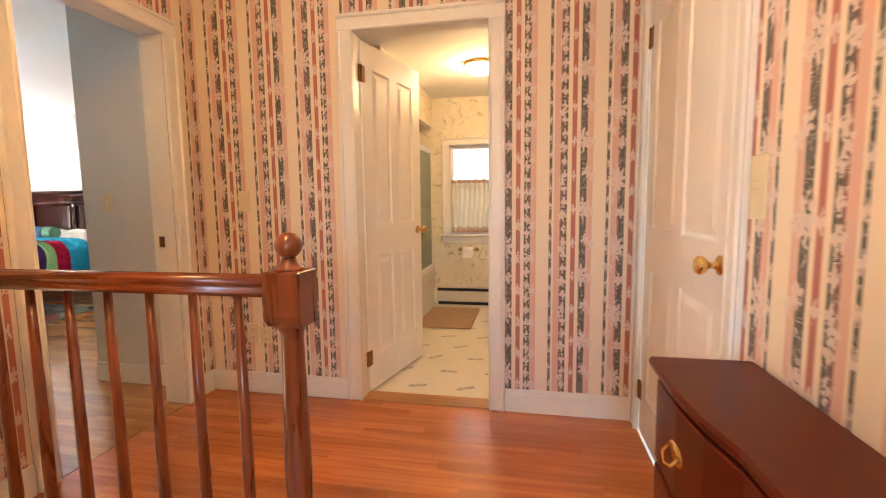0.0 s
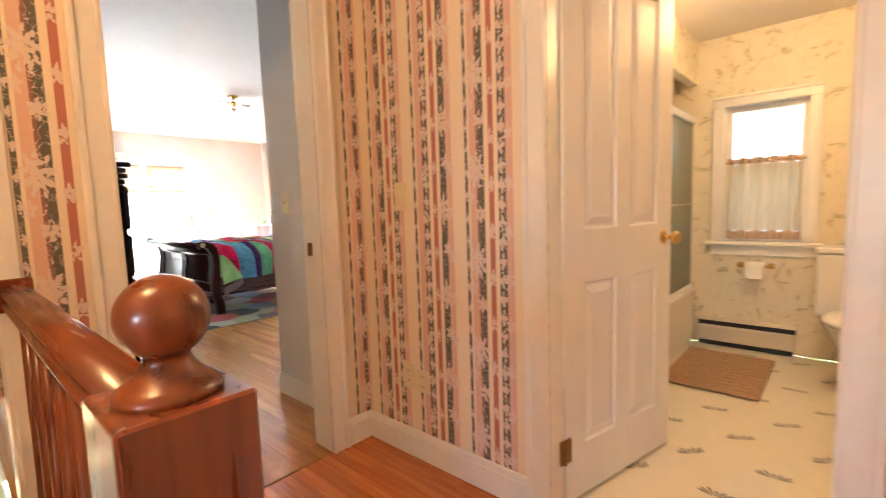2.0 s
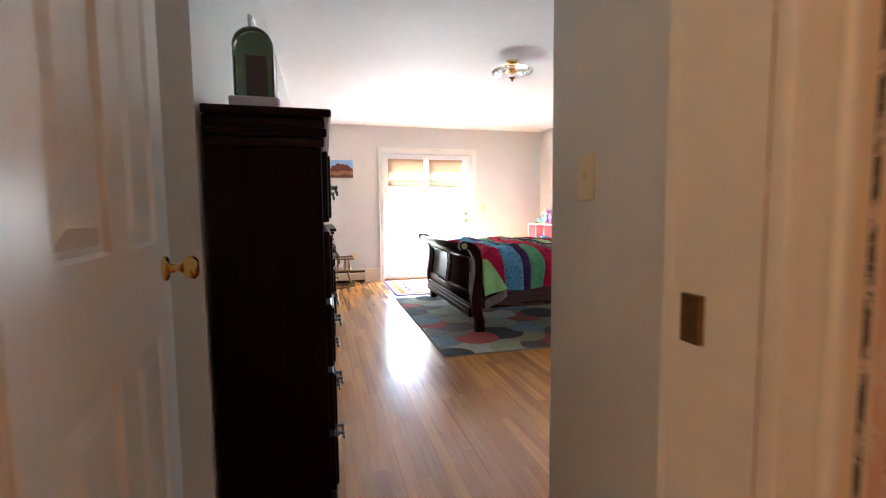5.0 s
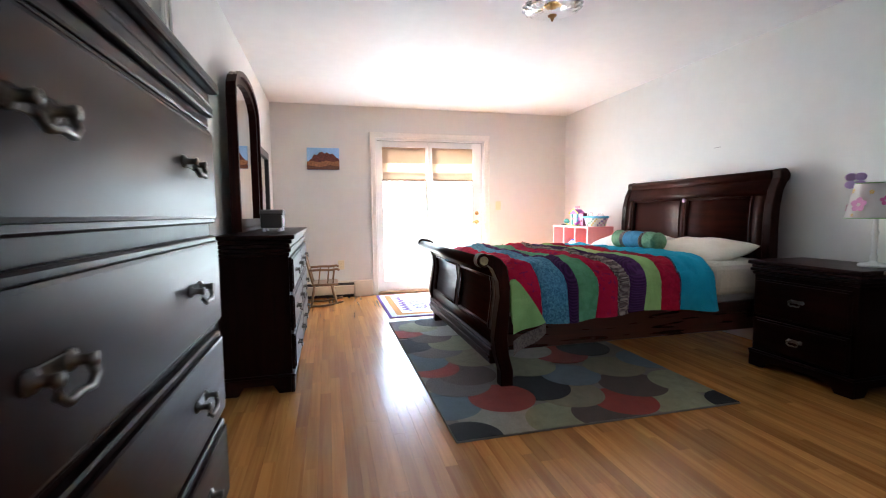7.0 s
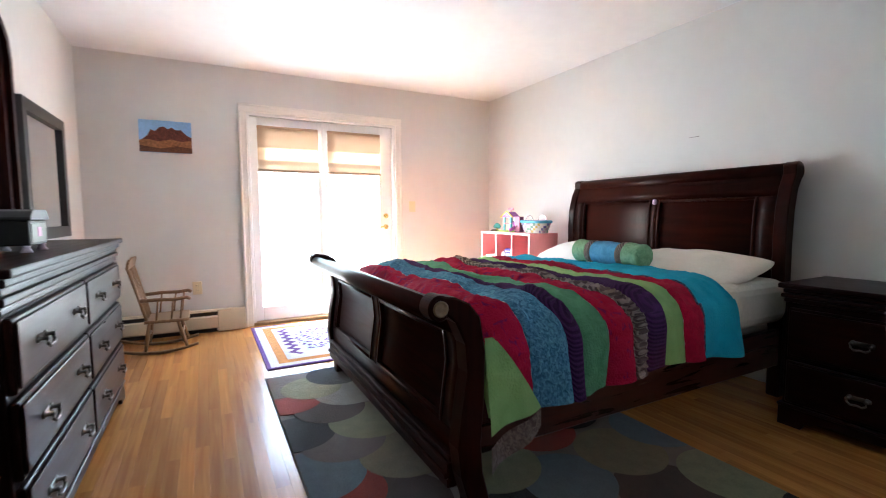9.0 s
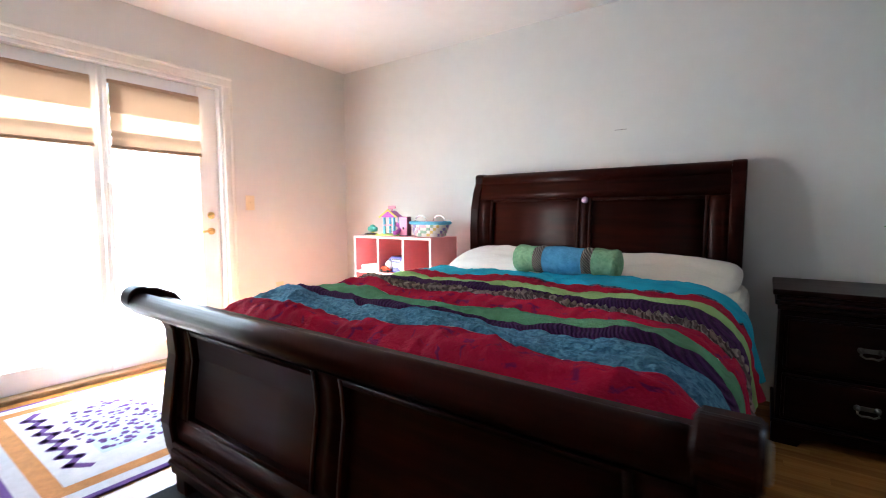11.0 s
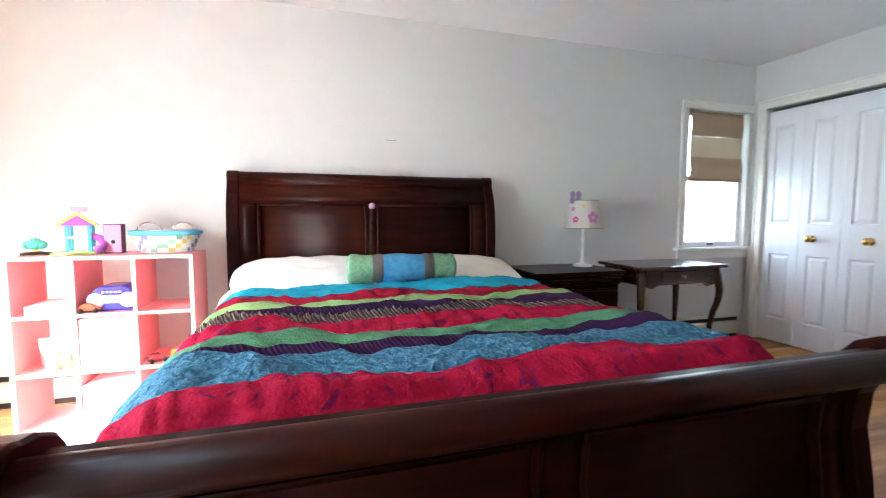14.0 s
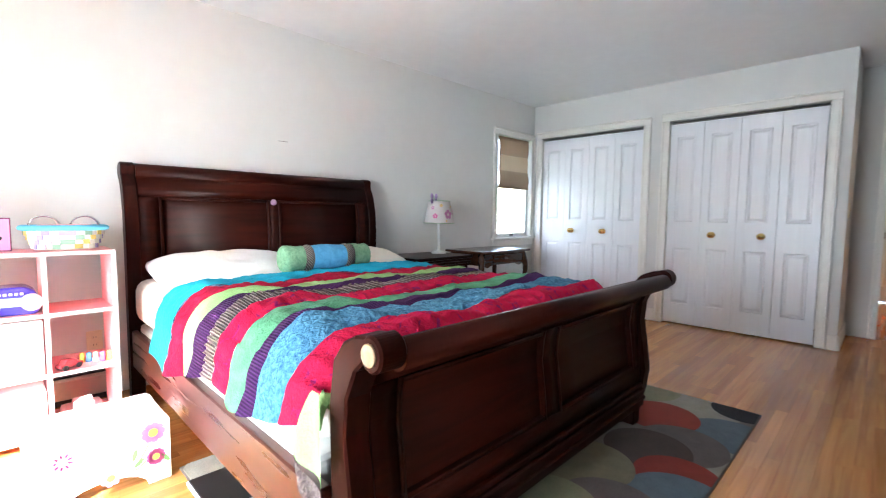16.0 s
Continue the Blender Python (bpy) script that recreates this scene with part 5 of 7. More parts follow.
def pillow(x, y, z, w, d, h, rz, label, m):
    bm = bmesh.new()
    N = 22
    for side in (1, -1):
        rows = []
        for j in range(N + 1):
            row = []
            for i in range(N + 1):
                a, b = 2 * i / N - 1, 2 * j / N - 1
                k = max(0.0, (1 - abs(a) ** 3.0) * (1 - abs(b) ** 3.0)) ** 0.55
                pinch = 1 - 0.06 * (1 - abs(a) ** 2) * abs(b) ** 6
                wr = noise.noise(Vector((a * 3 + x, b * 3, side * 2))) * 0.018 * k
                row.append(bm.verts.new((a * w / 2 * (1 - 0.10 * abs(b) ** 3), b * d / 2 * pinch * (1 - 0.12 * abs(a) ** 3), side * (k * h / 2 + wr))))
            rows.append(row)
        for p, q in zip(rows, rows[1:]):
            for k in range(N):
                f = bm.faces.new((p[k], p[k + 1], q[k + 1], q[k]) if side > 0 else (p[k], q[k], q[k + 1], p[k + 1]))
                f.smooth = True
    bmesh.ops.remove_doubles(bm, verts=list(bm.verts), dist=1e-4)
    bmesh.ops.transform(bm, matrix=pose(x, y, z, 14, 0, rz), verts=list(bm.verts))
    return solid("pillow", bm, m, label, "pillow", "bed pillows")


pillow(-6.44, 5.55, 0.745, 0.84, 0.48, 0.15, 2, "white rumpled bed pillow", mat("white_pillowcase", (0.80, 0.79, 0.77), 0.9, var=0.03, scale=9, bump=0.6, bscale=14))
pillow(-5.62, 5.53, 0.74, 0.88, 0.50, 0.135, -2, "cream rumpled bed pillow", F_PILLOW)
bol = thing("bolster", "green and blue bolster cushion with striped bands", "cushion")
G1 = fabric("pale_green_brocade", (0.26, 0.46, 0.28), (0.17, 0.34, 0.2), 40)
for a, b, f, nm in ((0.0, 0.13, G1, "green_end"), (0.13, 0.185, F_RUFF, "striped_band"), (0.185, 0.405, fabric("sky_blue_velour", (0.10, 0.33, 0.55), (0.07, 0.25, 0.44), 30), "blue_middle"), (0.405, 0.46, F_RUFF, "striped_band"), (0.46, 0.585, G1, "green_end")):
    bm = bmesh.new()
    pr = [(0.076 + 0.004 * math.sin(a * 30 + k), a + (b - a) * k / 6) for k in range(7)]
    if a == 0:
        pr = [(0.0, 0.004), (0.05, 0.0), (0.070, 0.008)] + pr[1:]
    if b > 0.58:
        pr = pr[:-1] + [(0.070, b - 0.008), (0.05, b), (0.0, b - 0.004)]
    lathe(bm, pr, 28, pose(-6.265, 5.285, 0.808, 0, 90, -3), caps=False)
    part(nm, bm, f, bol)

# ---- drawers and pulls ----


def bail_pull(parent, x, y, z):
    """A pewter bail pull on a drawer front that faces +y."""
    bm = bmesh.new()
    for s in (-1, 1):
        lathe(bm, [(0, 0), (0.013, 0), (0.012, 0.005), (0.006, 0.008), (0.006, 0.020), (0.008, 0.026), (0, 0.028)], 12, pose(x + s * 0.032, y, z, -90))
    tube(bm, [(x - 0.032, y + 0.020, z), (x - 0.034, y + 0.024, z - 0.016), (x - 0.02, y + 0.026, z - 0.026), (x, y + 0.027, z - 0.022), (x + 0.02, y + 0.026, z - 0.026), (x + 0.034, y + 0.024, z - 0.016), (x + 0.032, y + 0.020, z)], 0.0045, 8)
    box(bm, x - 0.042, x + 0.042, y, y + 0.003, z - 0.010, z + 0.010, 0.001)
    return part("pull", bm, M_PEWTER, parent, "aged pewter bail pull")


def bracket_base(bm, x0, x1, yf, yb, h):
    """Base with bracket feet cut out between them."""
    L = x1 - x0
    pts = [(x0, 0), (x0 + 0.10, 0), (x0 + 0.115, 0.03), (x0 + 0.16, 0.045), (x0 + 0.2, 0.055), (x1 - 0.2, 0.055), (x1 - 0.16, 0.045), (x1 - 0.115, 0.03), (x1 - 0.10, 0), (x1, 0), (x1, h), (x0, h)]
    prism(bm, pts, yf - 0.02, yf, "y", bevel=0.003)
    for x in (x0, x1 - 0.02):
        prism(bm, [(yb, 0), (yb + 0.09, 0), (yb + 0.12, 0.05), (yf - 0.12, 0.05), (yf - 0.09, 0), (yf - 0.021, 0), (yf - 0.021, h), (yb, h)], x, x + 0.02, "x", bevel=0.003)


def case_piece(name, x0, x1, yb, yf, h, label, cat, rows, cols, crown, front=1, pulls=2, top_over=0.02):
    """A case of drawers whose front faces +y (front=1) or -y (front=-1: mirrored about its middle)."""
    c = thing(name, label, cat)
    ym = (yb + yf) / 2
    flip = (lambda y: y) if front == 1 else (lambda y: 2 * ym - y)

    def finish(bm):
        if front == -1:
            for v in bm.verts:
                v.co.y = 2 * ym - v.co.y
            bmesh.ops.reverse_faces(bm, faces=list(bm.faces))
        return bm
    bm = bmesh.new()
    box(bm, x0 + 0.012, x1 - 0.012, yb, yf - 0.012, 0.085, h - crown, 0.004)
    part("body", finish(bm), M_CASEV, c)
    bm = bmesh.new()
    bracket_base(bm, x0, x1, yf, yb, 0.095)
    part("bracket_base", finish(bm), M_CASE, c)
    bm = bmesh.new()
    box(bm, x0 - 0.004, x1 + 0.004, yb, yf + 0.006, 0.096, 0.112, 0.004)
    part("base_moulding", finish(bm), M_CASE, c)
    bm = bmesh.new()
    n = max(2, int(crown / 0.03))
    for k in range(n):
        za = h - crown + (crown - 0.026) * k / n
        o = [0.0, 0.010, 0.004, 0.016, 0.012][k % 5]
        box(bm, x0 - o, x1 + o, yb, yf + o - 0.004, za, za + (crown - 0.026) / n - 0.002, 0.006, seg=2)
    part("crown_moulding", finish(bm), M_CASE, c)
    bm = bmesh.new()
    box(bm, x0 - top_over, x1 + top_over, yb - 0.0, yf + top_over, h - 0.026, h, 0.008, seg=2)
    part("top", finish(bm), M_CASE, c)
    w = (x1 - x0 - 0.05) / cols
    for z0, z1 in rows:
        for k in range(cols):
            a = x0 + 0.025 + k * w + 0.005
            b = a + w - 0.010
            bm = bmesh.new()
            box(bm, a, b, yf - 0.014, yf + 0.006, z0, z1, 0.004)
            box(bm, a + 0.012, b - 0.012, yf + 0.005, yf + 0.014, z0 + 0.012, z1 - 0.012, 0.007, seg=2)
            dr = part("drawer", finish(bm), M_CASE, c)
            for q in ((0.5,) if pulls == 1 else (0.24, 0.76)):
                p = bail_pull(dr, a + (b - a) * q, yf + 0.013, (z0 + z1) / 2 + 0.01)
                if front == -1:
                    for v in p.data.vertices:
                        v.co.y = 2 * ym - v.co.y
                    p.data.flip_normals()
    return c


case_piece("tall_chest", -3.885, -2.875, 2.045, 2.395, 1.385, "tall dark cherry chest of drawers with pewter pulls", "chest of drawers", ((0.125, 0.315), (0.335, 0.535), (0.555, 0.765), (0.785, 1.005), (1.035, 1.262)), 1, 0.115)
case_piece("dresser", -7.02, -5.375, 2.05, 2.455, 0.94, "long dark cherry dresser with six drawers", "dresser", ((0.13, 0.345), (0.365, 0.58), (0.60, 0.805)), 2, 0.125, top_over=0.03)
case_piece("nightstand", -5.04, -4.40, 5.46, 5.93, 0.72, "dark cherry nightstand with two drawers", "nightstand", ((0.125, 0.335), (0.355, 0.60)), 1, 0.095, -1, 1)

# mirror on the dresser
mir = thing("dresser_mirror", "arched dark cherry mirror standing on the dresser", "mirror")


def arch(x0, x1, z0, zs, zt, n=12):
    xm, w = (x0 + x1) / 2, (x1 - x0) / 2
    return [(x0, z0), (x1, z0)] + [(xm + w * max(-1, min(1, 1.0 * math.cos(a))), zs + (zt - zs) * math.sin(a) ** 0.8) for a in np.linspace(0, math.pi, n)]


def frame_ring(bm, outer, inner, y0, y1):
    n = len(outer)
    V = [[bm.verts.new((p, y, q)) for p, q in o] for o in (outer, inner) for y in (y0, y1)]
    ob, of, ib, inf = V
    for k in range(n):
        j = (k + 1) % n
        bm.faces.new((of[k], of[j], inf[j], inf[k]))
        bm.faces.new((ob[k], ib[k], ib[j], ob[j]))
        bm.faces.new((ob[k], ob[j], of[j], of[k]))
        bm.faces.new((ib[k], inf[k], inf[j], ib[j]))
    bmesh.ops.recalc_face_normals(bm, faces=list(bm.faces))


MX0, MX1 = -6.72, -5.70
bm = bmesh.new()
frame_ring(bm, arch(MX0, MX1, 0.942, 1.80, 2.04), arch(MX0 + 0.075, MX1 - 0.075, 1.03, 1.78, 1.965), 2.085, 2.125)
frame_ring(bm, arch(MX0 - .004, MX1 + .004, 0.95, 1.802, 2.045), arch(MX0 + 0.03, MX1 - 0.03, 0.975, 1.79, 2.01), 2.12, 2.145)
part("frame", bm, M_MAHOGV, mir)
bm = bmesh.new()
ins = arch(MX0 + 0.07, MX1 - 0.07, 1.025, 1.78, 1.97)
bm.faces.new([bm.verts.new((p, 2.105, q)) for p, q in ins][::-1])
bmesh.ops.recalc_face_normals(bm, faces=list(bm.faces))
for f in bm.faces:
    if f.normal.y < 0:
        f.normal_flip()
part("glass", bm, M_MIRROR, mir)
mir2 = thing("wall_mirror", "rectangular wall mirror in a black frame", "mirror")
bm = bmesh.new()
r4 = lambda a, b, c, d: [(a, c), (b, c), (b, d), (a, d)]
frame_ring(bm, r4(-7.96, -7.13, 0.93, 1.73), r4(-7.89, -7.20, 1.0, 1.66), YS + 0.0, YS + 0.032)
part("frame", bm, M_BLACK, mir2)
bm = bmesh.new()
quad(bm, [(-7.90, YS + 0.012, 0.99), (-7.19, YS + 0.012, 0.99), (-7.19, YS + 0.012, 1.67), (-7.90, YS + 0.012, 1.67)][::-1])
part("glass", bm, M_MIRROR, mir2)

# little writing table with cabriole legs
tb = thing("side_table", "small dark wood side table with cabriole legs and one drawer", "table")
TX0, TX1, TY0, TY1 = -4.275, -3.495, 5.42, 5.90
bm = bmesh.new()
box(bm, TX0, TX1, TY0, TY1, 0.715, 0.738, 0.008, seg=2)
part("tabletop", bm, M_TABLE, tb)
bm = bmesh.new()
ap = [(TX0 + 0.05, 0.715), (TX1 - 0.05, 0.715), (TX1 - 0.05, 0.60), (TX1 - 0.14, 0.575), (TX1 - 0.2, 0.60), (TX0 + 0.2, 0.60), (TX0 + 0.14, 0.575), (TX0 + 0.05, 0.60)]
prism(bm, ap, TY0 + 0.04, TY0 + 0.06, "y", bevel=0.002)
prism(bm, ap, TY1 - 0.06, TY1 - 0.04, "y", bevel=0.002)
for x in (TX0 + 0.05, TX1 - 0.07):
    box(bm, x, x + 0.02, TY0 + 0.06, TY1 - 0.06, 0.60, 0.715)
part("apron", bm, M_TABLE, tb)
bm = bmesh.new()
box(bm, -4.06, -3.71, TY0 + 0.028, TY0 + 0.042, 0.625, 0.70, 0.004)
dr = part("drawer", bm, M_TABLE, tb)
bm = bmesh.new()
lathe(bm, [(0, 0), (0.012, 0), (0.006, 0.006), (0.006, 0.014), (0.012, 0.02), (0, 0.026)], 14, pose(-3.885, TY0 + 0.028, 0.662, 90))
part("knob", bm, M_PEWTER, dr)
for sx, x in ((-1, TX0 + 0.065), (1, TX1 - 0.065)):
    for sy, y in ((-1, TY0 + 0.065), (1, TY1 - 0.065)):
        bm = bmesh.new()
        pts, rs = [], []
        for f in np.linspace(0, 1, 14):
            o = 0.03 * math.sin(min(1, (1 - f) / 0.5) * math.pi) - 0.012 * math.sin(min(1, f / 0.5) * math.pi) + 0.018 * (1 - min(1, f / 0.08))
            pts.append((x + sx * o, y + sy * o, 0.012 + 0.70 * f))
            rs.append(0.014 + 0.020 * f ** 1.6 + 0.008 * (1 - min(1, f / 0.08)))
        tube(bm, [(pts[0][0], pts[0][1], 0.0)] + pts, 0.02, 10, ends=[rs[0]] + rs)
        part("leg", bm, M_TABLE, tb)

# ---- rug and door mat ----


def clip_rect(poly, x0, x1, y0, y1):
    for ax, lim, keep in ((0, x0, 1), (0, x1, -1), (1, y0, 1), (1, y1, -1)):
        out = []
        for a, b in zip(poly, poly[1:] + poly[:1]):
            ia, ib = keep * (a[ax] - lim) >= 0, keep * (b[ax] - lim) >= 0
            if ia:
                out.append(a)
            if ia != ib:
                f = (lim - a[ax]) / (b[ax] - a[ax])
                out.append((a[0] + f * (b[0] - a[0]), a[1] + f * (b[1] - a[1])))
        poly = out
        if not poly:
            break
    return poly


RX0, RX1, RY0, RY1 = -6.93, -4.53, 3.215, 4.835
rug = thing("area_rug", "area rug with overlapping red, black, sage and grey dots", "rug")
bm = bmesh.new()
box(bm, RX0, RX1, RY0, RY1, 0.0, 0.009, 0.003)
part("backing", bm, mat("rug_taupe", (0.17, 0.14, 0.12), 0.95, var=0.15, scale=14, bump=0.7, bscale=500), rug)
RC = {"red": (0.240, 0.028, 0.016), "black": (0.008, 0.008, 0.010), "sage": (0.216, 0.216, 0.128), "tan": (0.192, 0.160, 0.096), "slate": (0.112, 0.144, 0.168), "brown": (0.068, 0.044, 0.036), "cream": (0.288, 0.272, 0.224), "taupe": (0.128, 0.104, 0.092)}
RM = {k: mat("rug_" + k, v, 0.95, var=0.16, scale=16, bump=0.7, bscale=500) for k, v in RC.items()}
DOTS = [("cream", -4.62, 3.62, .20), ("sage", -4.60, 3.82, .21), ("brown", -4.60, 4.06, .19), ("sage", -4.62, 4.52, .20), ("red", -4.72, 4.24, .18), ("tan", -4.90, 4.0, .20), ("cream", -4.72, 3.45, .17), ("slate", -4.93, 3.28, .19), ("black", -5.03, 3.86, .20),
        ("brown", -4.92, 4.44, .20), ("sage", -4.88, 4.76, .19), ("black", -4.55, 4.82, .15), ("black", -4.55, 3.29, .16), ("red", -4.94, 3.60, .19), ("cream", -5.30, 3.22, .18), ("slate", -5.16, 4.16, .19), ("tan", -5.22, 4.52, .2), ("taupe", -5.2, 3.42, .2), ("brown", -5.34, 3.52, .19),
        ("slate", -5.3, 4.84, .2), ("sage", -5.4, 3.95, .21), ("red", -5.5, 3.34, .17), ("red", -5.55, 4.3, .2), ("slate", -5.67, 3.28, .20), ("tan", -5.66, 3.66, .20), ("cream", -5.7, 4.1, .19), ("black", -5.65, 4.55, .2), ("taupe", -5.9, 3.45, .2), ("black", -6.06, 3.27, .18), ("sage", -6.05, 3.63, .21),
        ("brown", -6.0, 4.02, .19), ("slate", -6.05, 4.4, .2), ("sage", -6.0, 4.75, .2), ("brown", -6.28, 3.48, .19), ("red", -6.46, 3.30, .17), ("cream", -6.46, 3.63, .20), ("red", -6.35, 3.95, .2), ("tan", -6.4, 4.3, .2), ("black", -6.4, 4.65, .2), ("taupe", -6.70, 3.27, .17), ("sage", -6.62, 3.45, .18), ("black", -6.78, 3.64, .19),
        ("slate", -6.7, 4.0, .2), ("black", -6.83, 4.38, .18), ("cream", -6.75, 4.7, .2)]
for i, (c, x, y, r) in enumerate(DOTS):
    poly = clip_rect([(x + r * math.cos(a), y + r * math.sin(a)) for a in np.linspace(0, 2 * math.pi, 40, endpoint=False)], RX0 + 0.006, RX1 - 0.006, RY0 + 0.006, RY1 - 0.006)
    bm = bmesh.new()
    z = 0.0094 + 0.00012 * i
    top = [bm.verts.new((p, q, z)) for p, q in poly]
    low = [bm.verts.new((p, q, 0.006)) for p, q in poly]
    bm.faces.new(top)
    for k in range(len(top)):
        bm.faces.new((top[k], low[k], low[(k + 1) % len(top)], top[(k + 1) % len(top)]))
    bmesh.ops.recalc_face_normals(bm, faces=list(bm.faces))
    part("dot", bm, RM[c], rug)

dm = thing("door_mat_rug", "purple, orange and white patterned rug inside the garden door", "rug")
MXA, MXB, MYA, MYB = -8.40, -7.10, 3.25, 4.25
bm = bmesh.new()
box(bm, MXA, MXB, MYA, MYB, 0.0, 0.008, 0.003)
W_PURP = mat("rug_purple", (0.13, 0.05, 0.26), 0.95, var=0.2, scale=20, bump=0.6, bscale=400)
W_WHITE = mat("rug_white", (0.62, 0.62, 0.66), 0.95, var=0.1, scale=20, bump=0.6, bscale=400)
W_ORG = mat("rug_orange", (0.52, 0.22, 0.06), 0.95, var=0.2, scale=20, bump=0.6, bscale=400)
part("border", bm, W_PURP, dm)
for nm, ins, mt, z in (("white_field", 0.03, W_WHITE, 0.0086), ("orange_band", 0.09, W_ORG, 0.0090), ("white_band", 0.16, W_WHITE, 0.0094), ("pale_field", 0.34, mat("rug_pale_blue", (0.45, 0.55, 0.66), 0.95, var=0.15, scale=20), 0.0102)):
    bm = bmesh.new()
    box(bm, MXA + ins, MXB - ins, MYA + ins, MYB - ins, 0.006, z)
    part(nm, bm, mt, dm)
rnd = random.Random(4)
for k in range(14):
    bm = bmesh.new()
    f = k / 14
    x = MXA + 0.25 + f * (MXB - MXA - 0.5)
    for yy in (MYA + 0.245,):
        a = 0.7 if k % 2 else -0.7
        pts = [(u * math.cos(a) - v * math.sin(a), u * math.sin(a) + v * math.cos(a)) for u, v in ((-0.06, -0.016), (0.06, -0.016), (0.06, 0.016), (-0.06, 0.016))]
        prism(bm, [(x + p, yy + q) for p, q in pts], 0.007, 0.0106, "z")
    part("zigzag", bm, W_PURP, dm)
for k in range(110):
    bm = bmesh.new()
    a, r = k * 2.4 + 0.2 * math.sin(k), 0.0185 * math.sqrt(k)
    lathe(bm, [(0.009 + 0.005 * (k % 3), 0.0098), (0.009 + 0.005 * (k % 3), 0.0112), (0, 0.0112)], 6, pose((MXA + MXB) / 2 + r * 1.9 * math.cos(a), (MYA + MYB) / 2 + r * math.sin(a), 0))
    part("fleck", bm, W_PURP, dm)

# ---- pink cube shelf and toys ----
M_PINK = mat("pink_laminate", (0.82, 0.29, 0.30), 0.45, var=0.04, scale=4)
M_PINKW = mat("pale_pink_edge", (0.84, 0.66, 0.68), 0.4, var=0.03, scale=4)
SX0, SX1, SY0, SY1, SH = -7.80, -7.02, 5.445, 5.77, 0.89
shelf = thing("cube_shelf", "pink laminate cube shelf with nine openings", "shelf")
T = 0.016
xs = [SX0 + (SX1 - SX0 - T) * k / 3 for k in range(4)]
zs = [0.04 + (SH - 0.04 - T) * k / 3 for k in range(4)]
for k, x in enumerate(xs):
    bm = bmesh.new()
    box(bm, x, x + T, SY0, SY1, 0.0 if k in (0, 3) else zs[0] + T, SH - T, 0.001)
    part("upright", bm, M_PINK, shelf)
    bm = bmesh.new()
    box(bm, x - .0005, x + T + .0005, SY0 - 0.002, SY0, 0.0 if k in (0, 3) else zs[0] + T, SH - T)
    part("edge_band", bm, M_PINKW, shelf)
for j, z in enumerate(zs):
    for k in range(3):
        bm = bmesh.new()
        if j == 3:
            if k:
                continue
            box(bm, SX0, SX1, SY0 - 0.002, SY1, z, z + T, 0.001)
        else:
            box(bm, xs[k] + T, xs[k + 1], SY0, SY1, z, z + T)
        part("shelf_board", bm, M_PINK, shelf)
        bm = bmesh.new()
        box(bm, SX0 if j == 3 else xs[k] + T, SX1 if j == 3 else xs[k + 1], SY0 - 0.004, SY0 - 0.002, z, z + T)
        part("edge_band", bm, M_PINKW, shelf)
for j in (0, 1):
    b = thing("storage_bin", "white fabric bin with a pink print in the shelf", "storage bin", "shelf bins")
    bm = bmesh.new()
    x0, x1, z0 = xs[1] + T + 0.006, xs[2] - 0.006, zs[j] + T
    box(bm, x0, x1, SY0 + 0.004, SY1 - 0.02, z0, z0 + (0.25 if j else 0.20), 0.006)
    part("body", bm, mat("white_bin_cloth", (0.80, 0.77, 0.77), 0.8, var=0.05, scale=10, bump=0.3, bscale=300), b)
    bm = bmesh.new()
    box(bm, x0 + 0.07, x1 - 0.07, SY0 - 0.001, SY0 + 0.005, z0 + 0.11, z0 + 0.15, 0.004)
    part("print", bm, M_PINK, b)
M_TOYBLUE = mat("blue_violet_plastic", (0.05, 0.04, 0.30), 0.25, var=0.04, scale=9)
M_SILVER = mat("silver_plastic", (0.55, 0.53, 0.62), 0.3, 0.3)
bx = thing("boombox", "blue and silver portable boombox on the shelf", "radio")
bz = zs[2] + T
bm = bmesh.new()
prism(bm, [(-0.10, 0.03), (-0.085, 0.0), (0.085, 0.0), (0.10, 0.03), (0.085, 0.10), (0.05, 0.125), (-0.05, 0.125), (-0.085, 0.10)], 5.49, 5.64, "y", pose(-7.395, 0, bz), bevel=0.008)
part("body", bm, M_TOYBLUE, bx)
for s in (-1, 1):
    bm = bmesh.new()
    lathe(bm, [(0.0, 0), (0.040, 0), (0.036, 0.010), (0.0, 0.014)], 20, pose(-7.395 + s * 0.068, 5.49, bz + 0.055, 90))
    part("speaker", bm, M_SILVER, bx)
bm = bmesh.new()
box(bm, -7.435, -7.355, 5.483, 5.492, bz + 0.04, bz + 0.08, 0.003)
part("display", bm, mat("pale_display", (0.35, 0.45, 0.62), 0.2), bx)
for k in range(5):
    bm = bmesh.new()
    box(bm, -7.437 + 0.018 * k, -7.424 + 0.018 * k, 5.482, 5.492, bz + 0.09, bz + 0.102, 0.002)
    part("button", bm, M_SILVER, bx)


def toy_car(x, y, z, rz, color, label):
    c = thing("toy_car", label, "toy car", at=pose(x, y, z, 0, 0, rz))
    bm = bmesh.new()
    prism(bm, [(-0.05, 0.012), (0.05, 0.012), (0.052, 0.024), (0.028, 0.030), (0.014, 0.046), (-0.022, 0.046), (-0.036, 0.030), (-0.052, 0.026)], -0.02, 0.02, "y", bevel=0.003)
    part("body", bm, mat("toy_paint_" + label[:4], color, 0.25), c)
    for sx in (-0.03, 0.03):
        for sy in (-0.02, 0.02):
            bm = bmesh.new()
            lathe(bm, [(0.0, -0.005), (0.012, -0.005), (0.012, 0.005), (0, 0.005)], 12, pose(sx, sy, 0.012, 90))
            part("wheel", bm, M_BLACK, c)
    return c


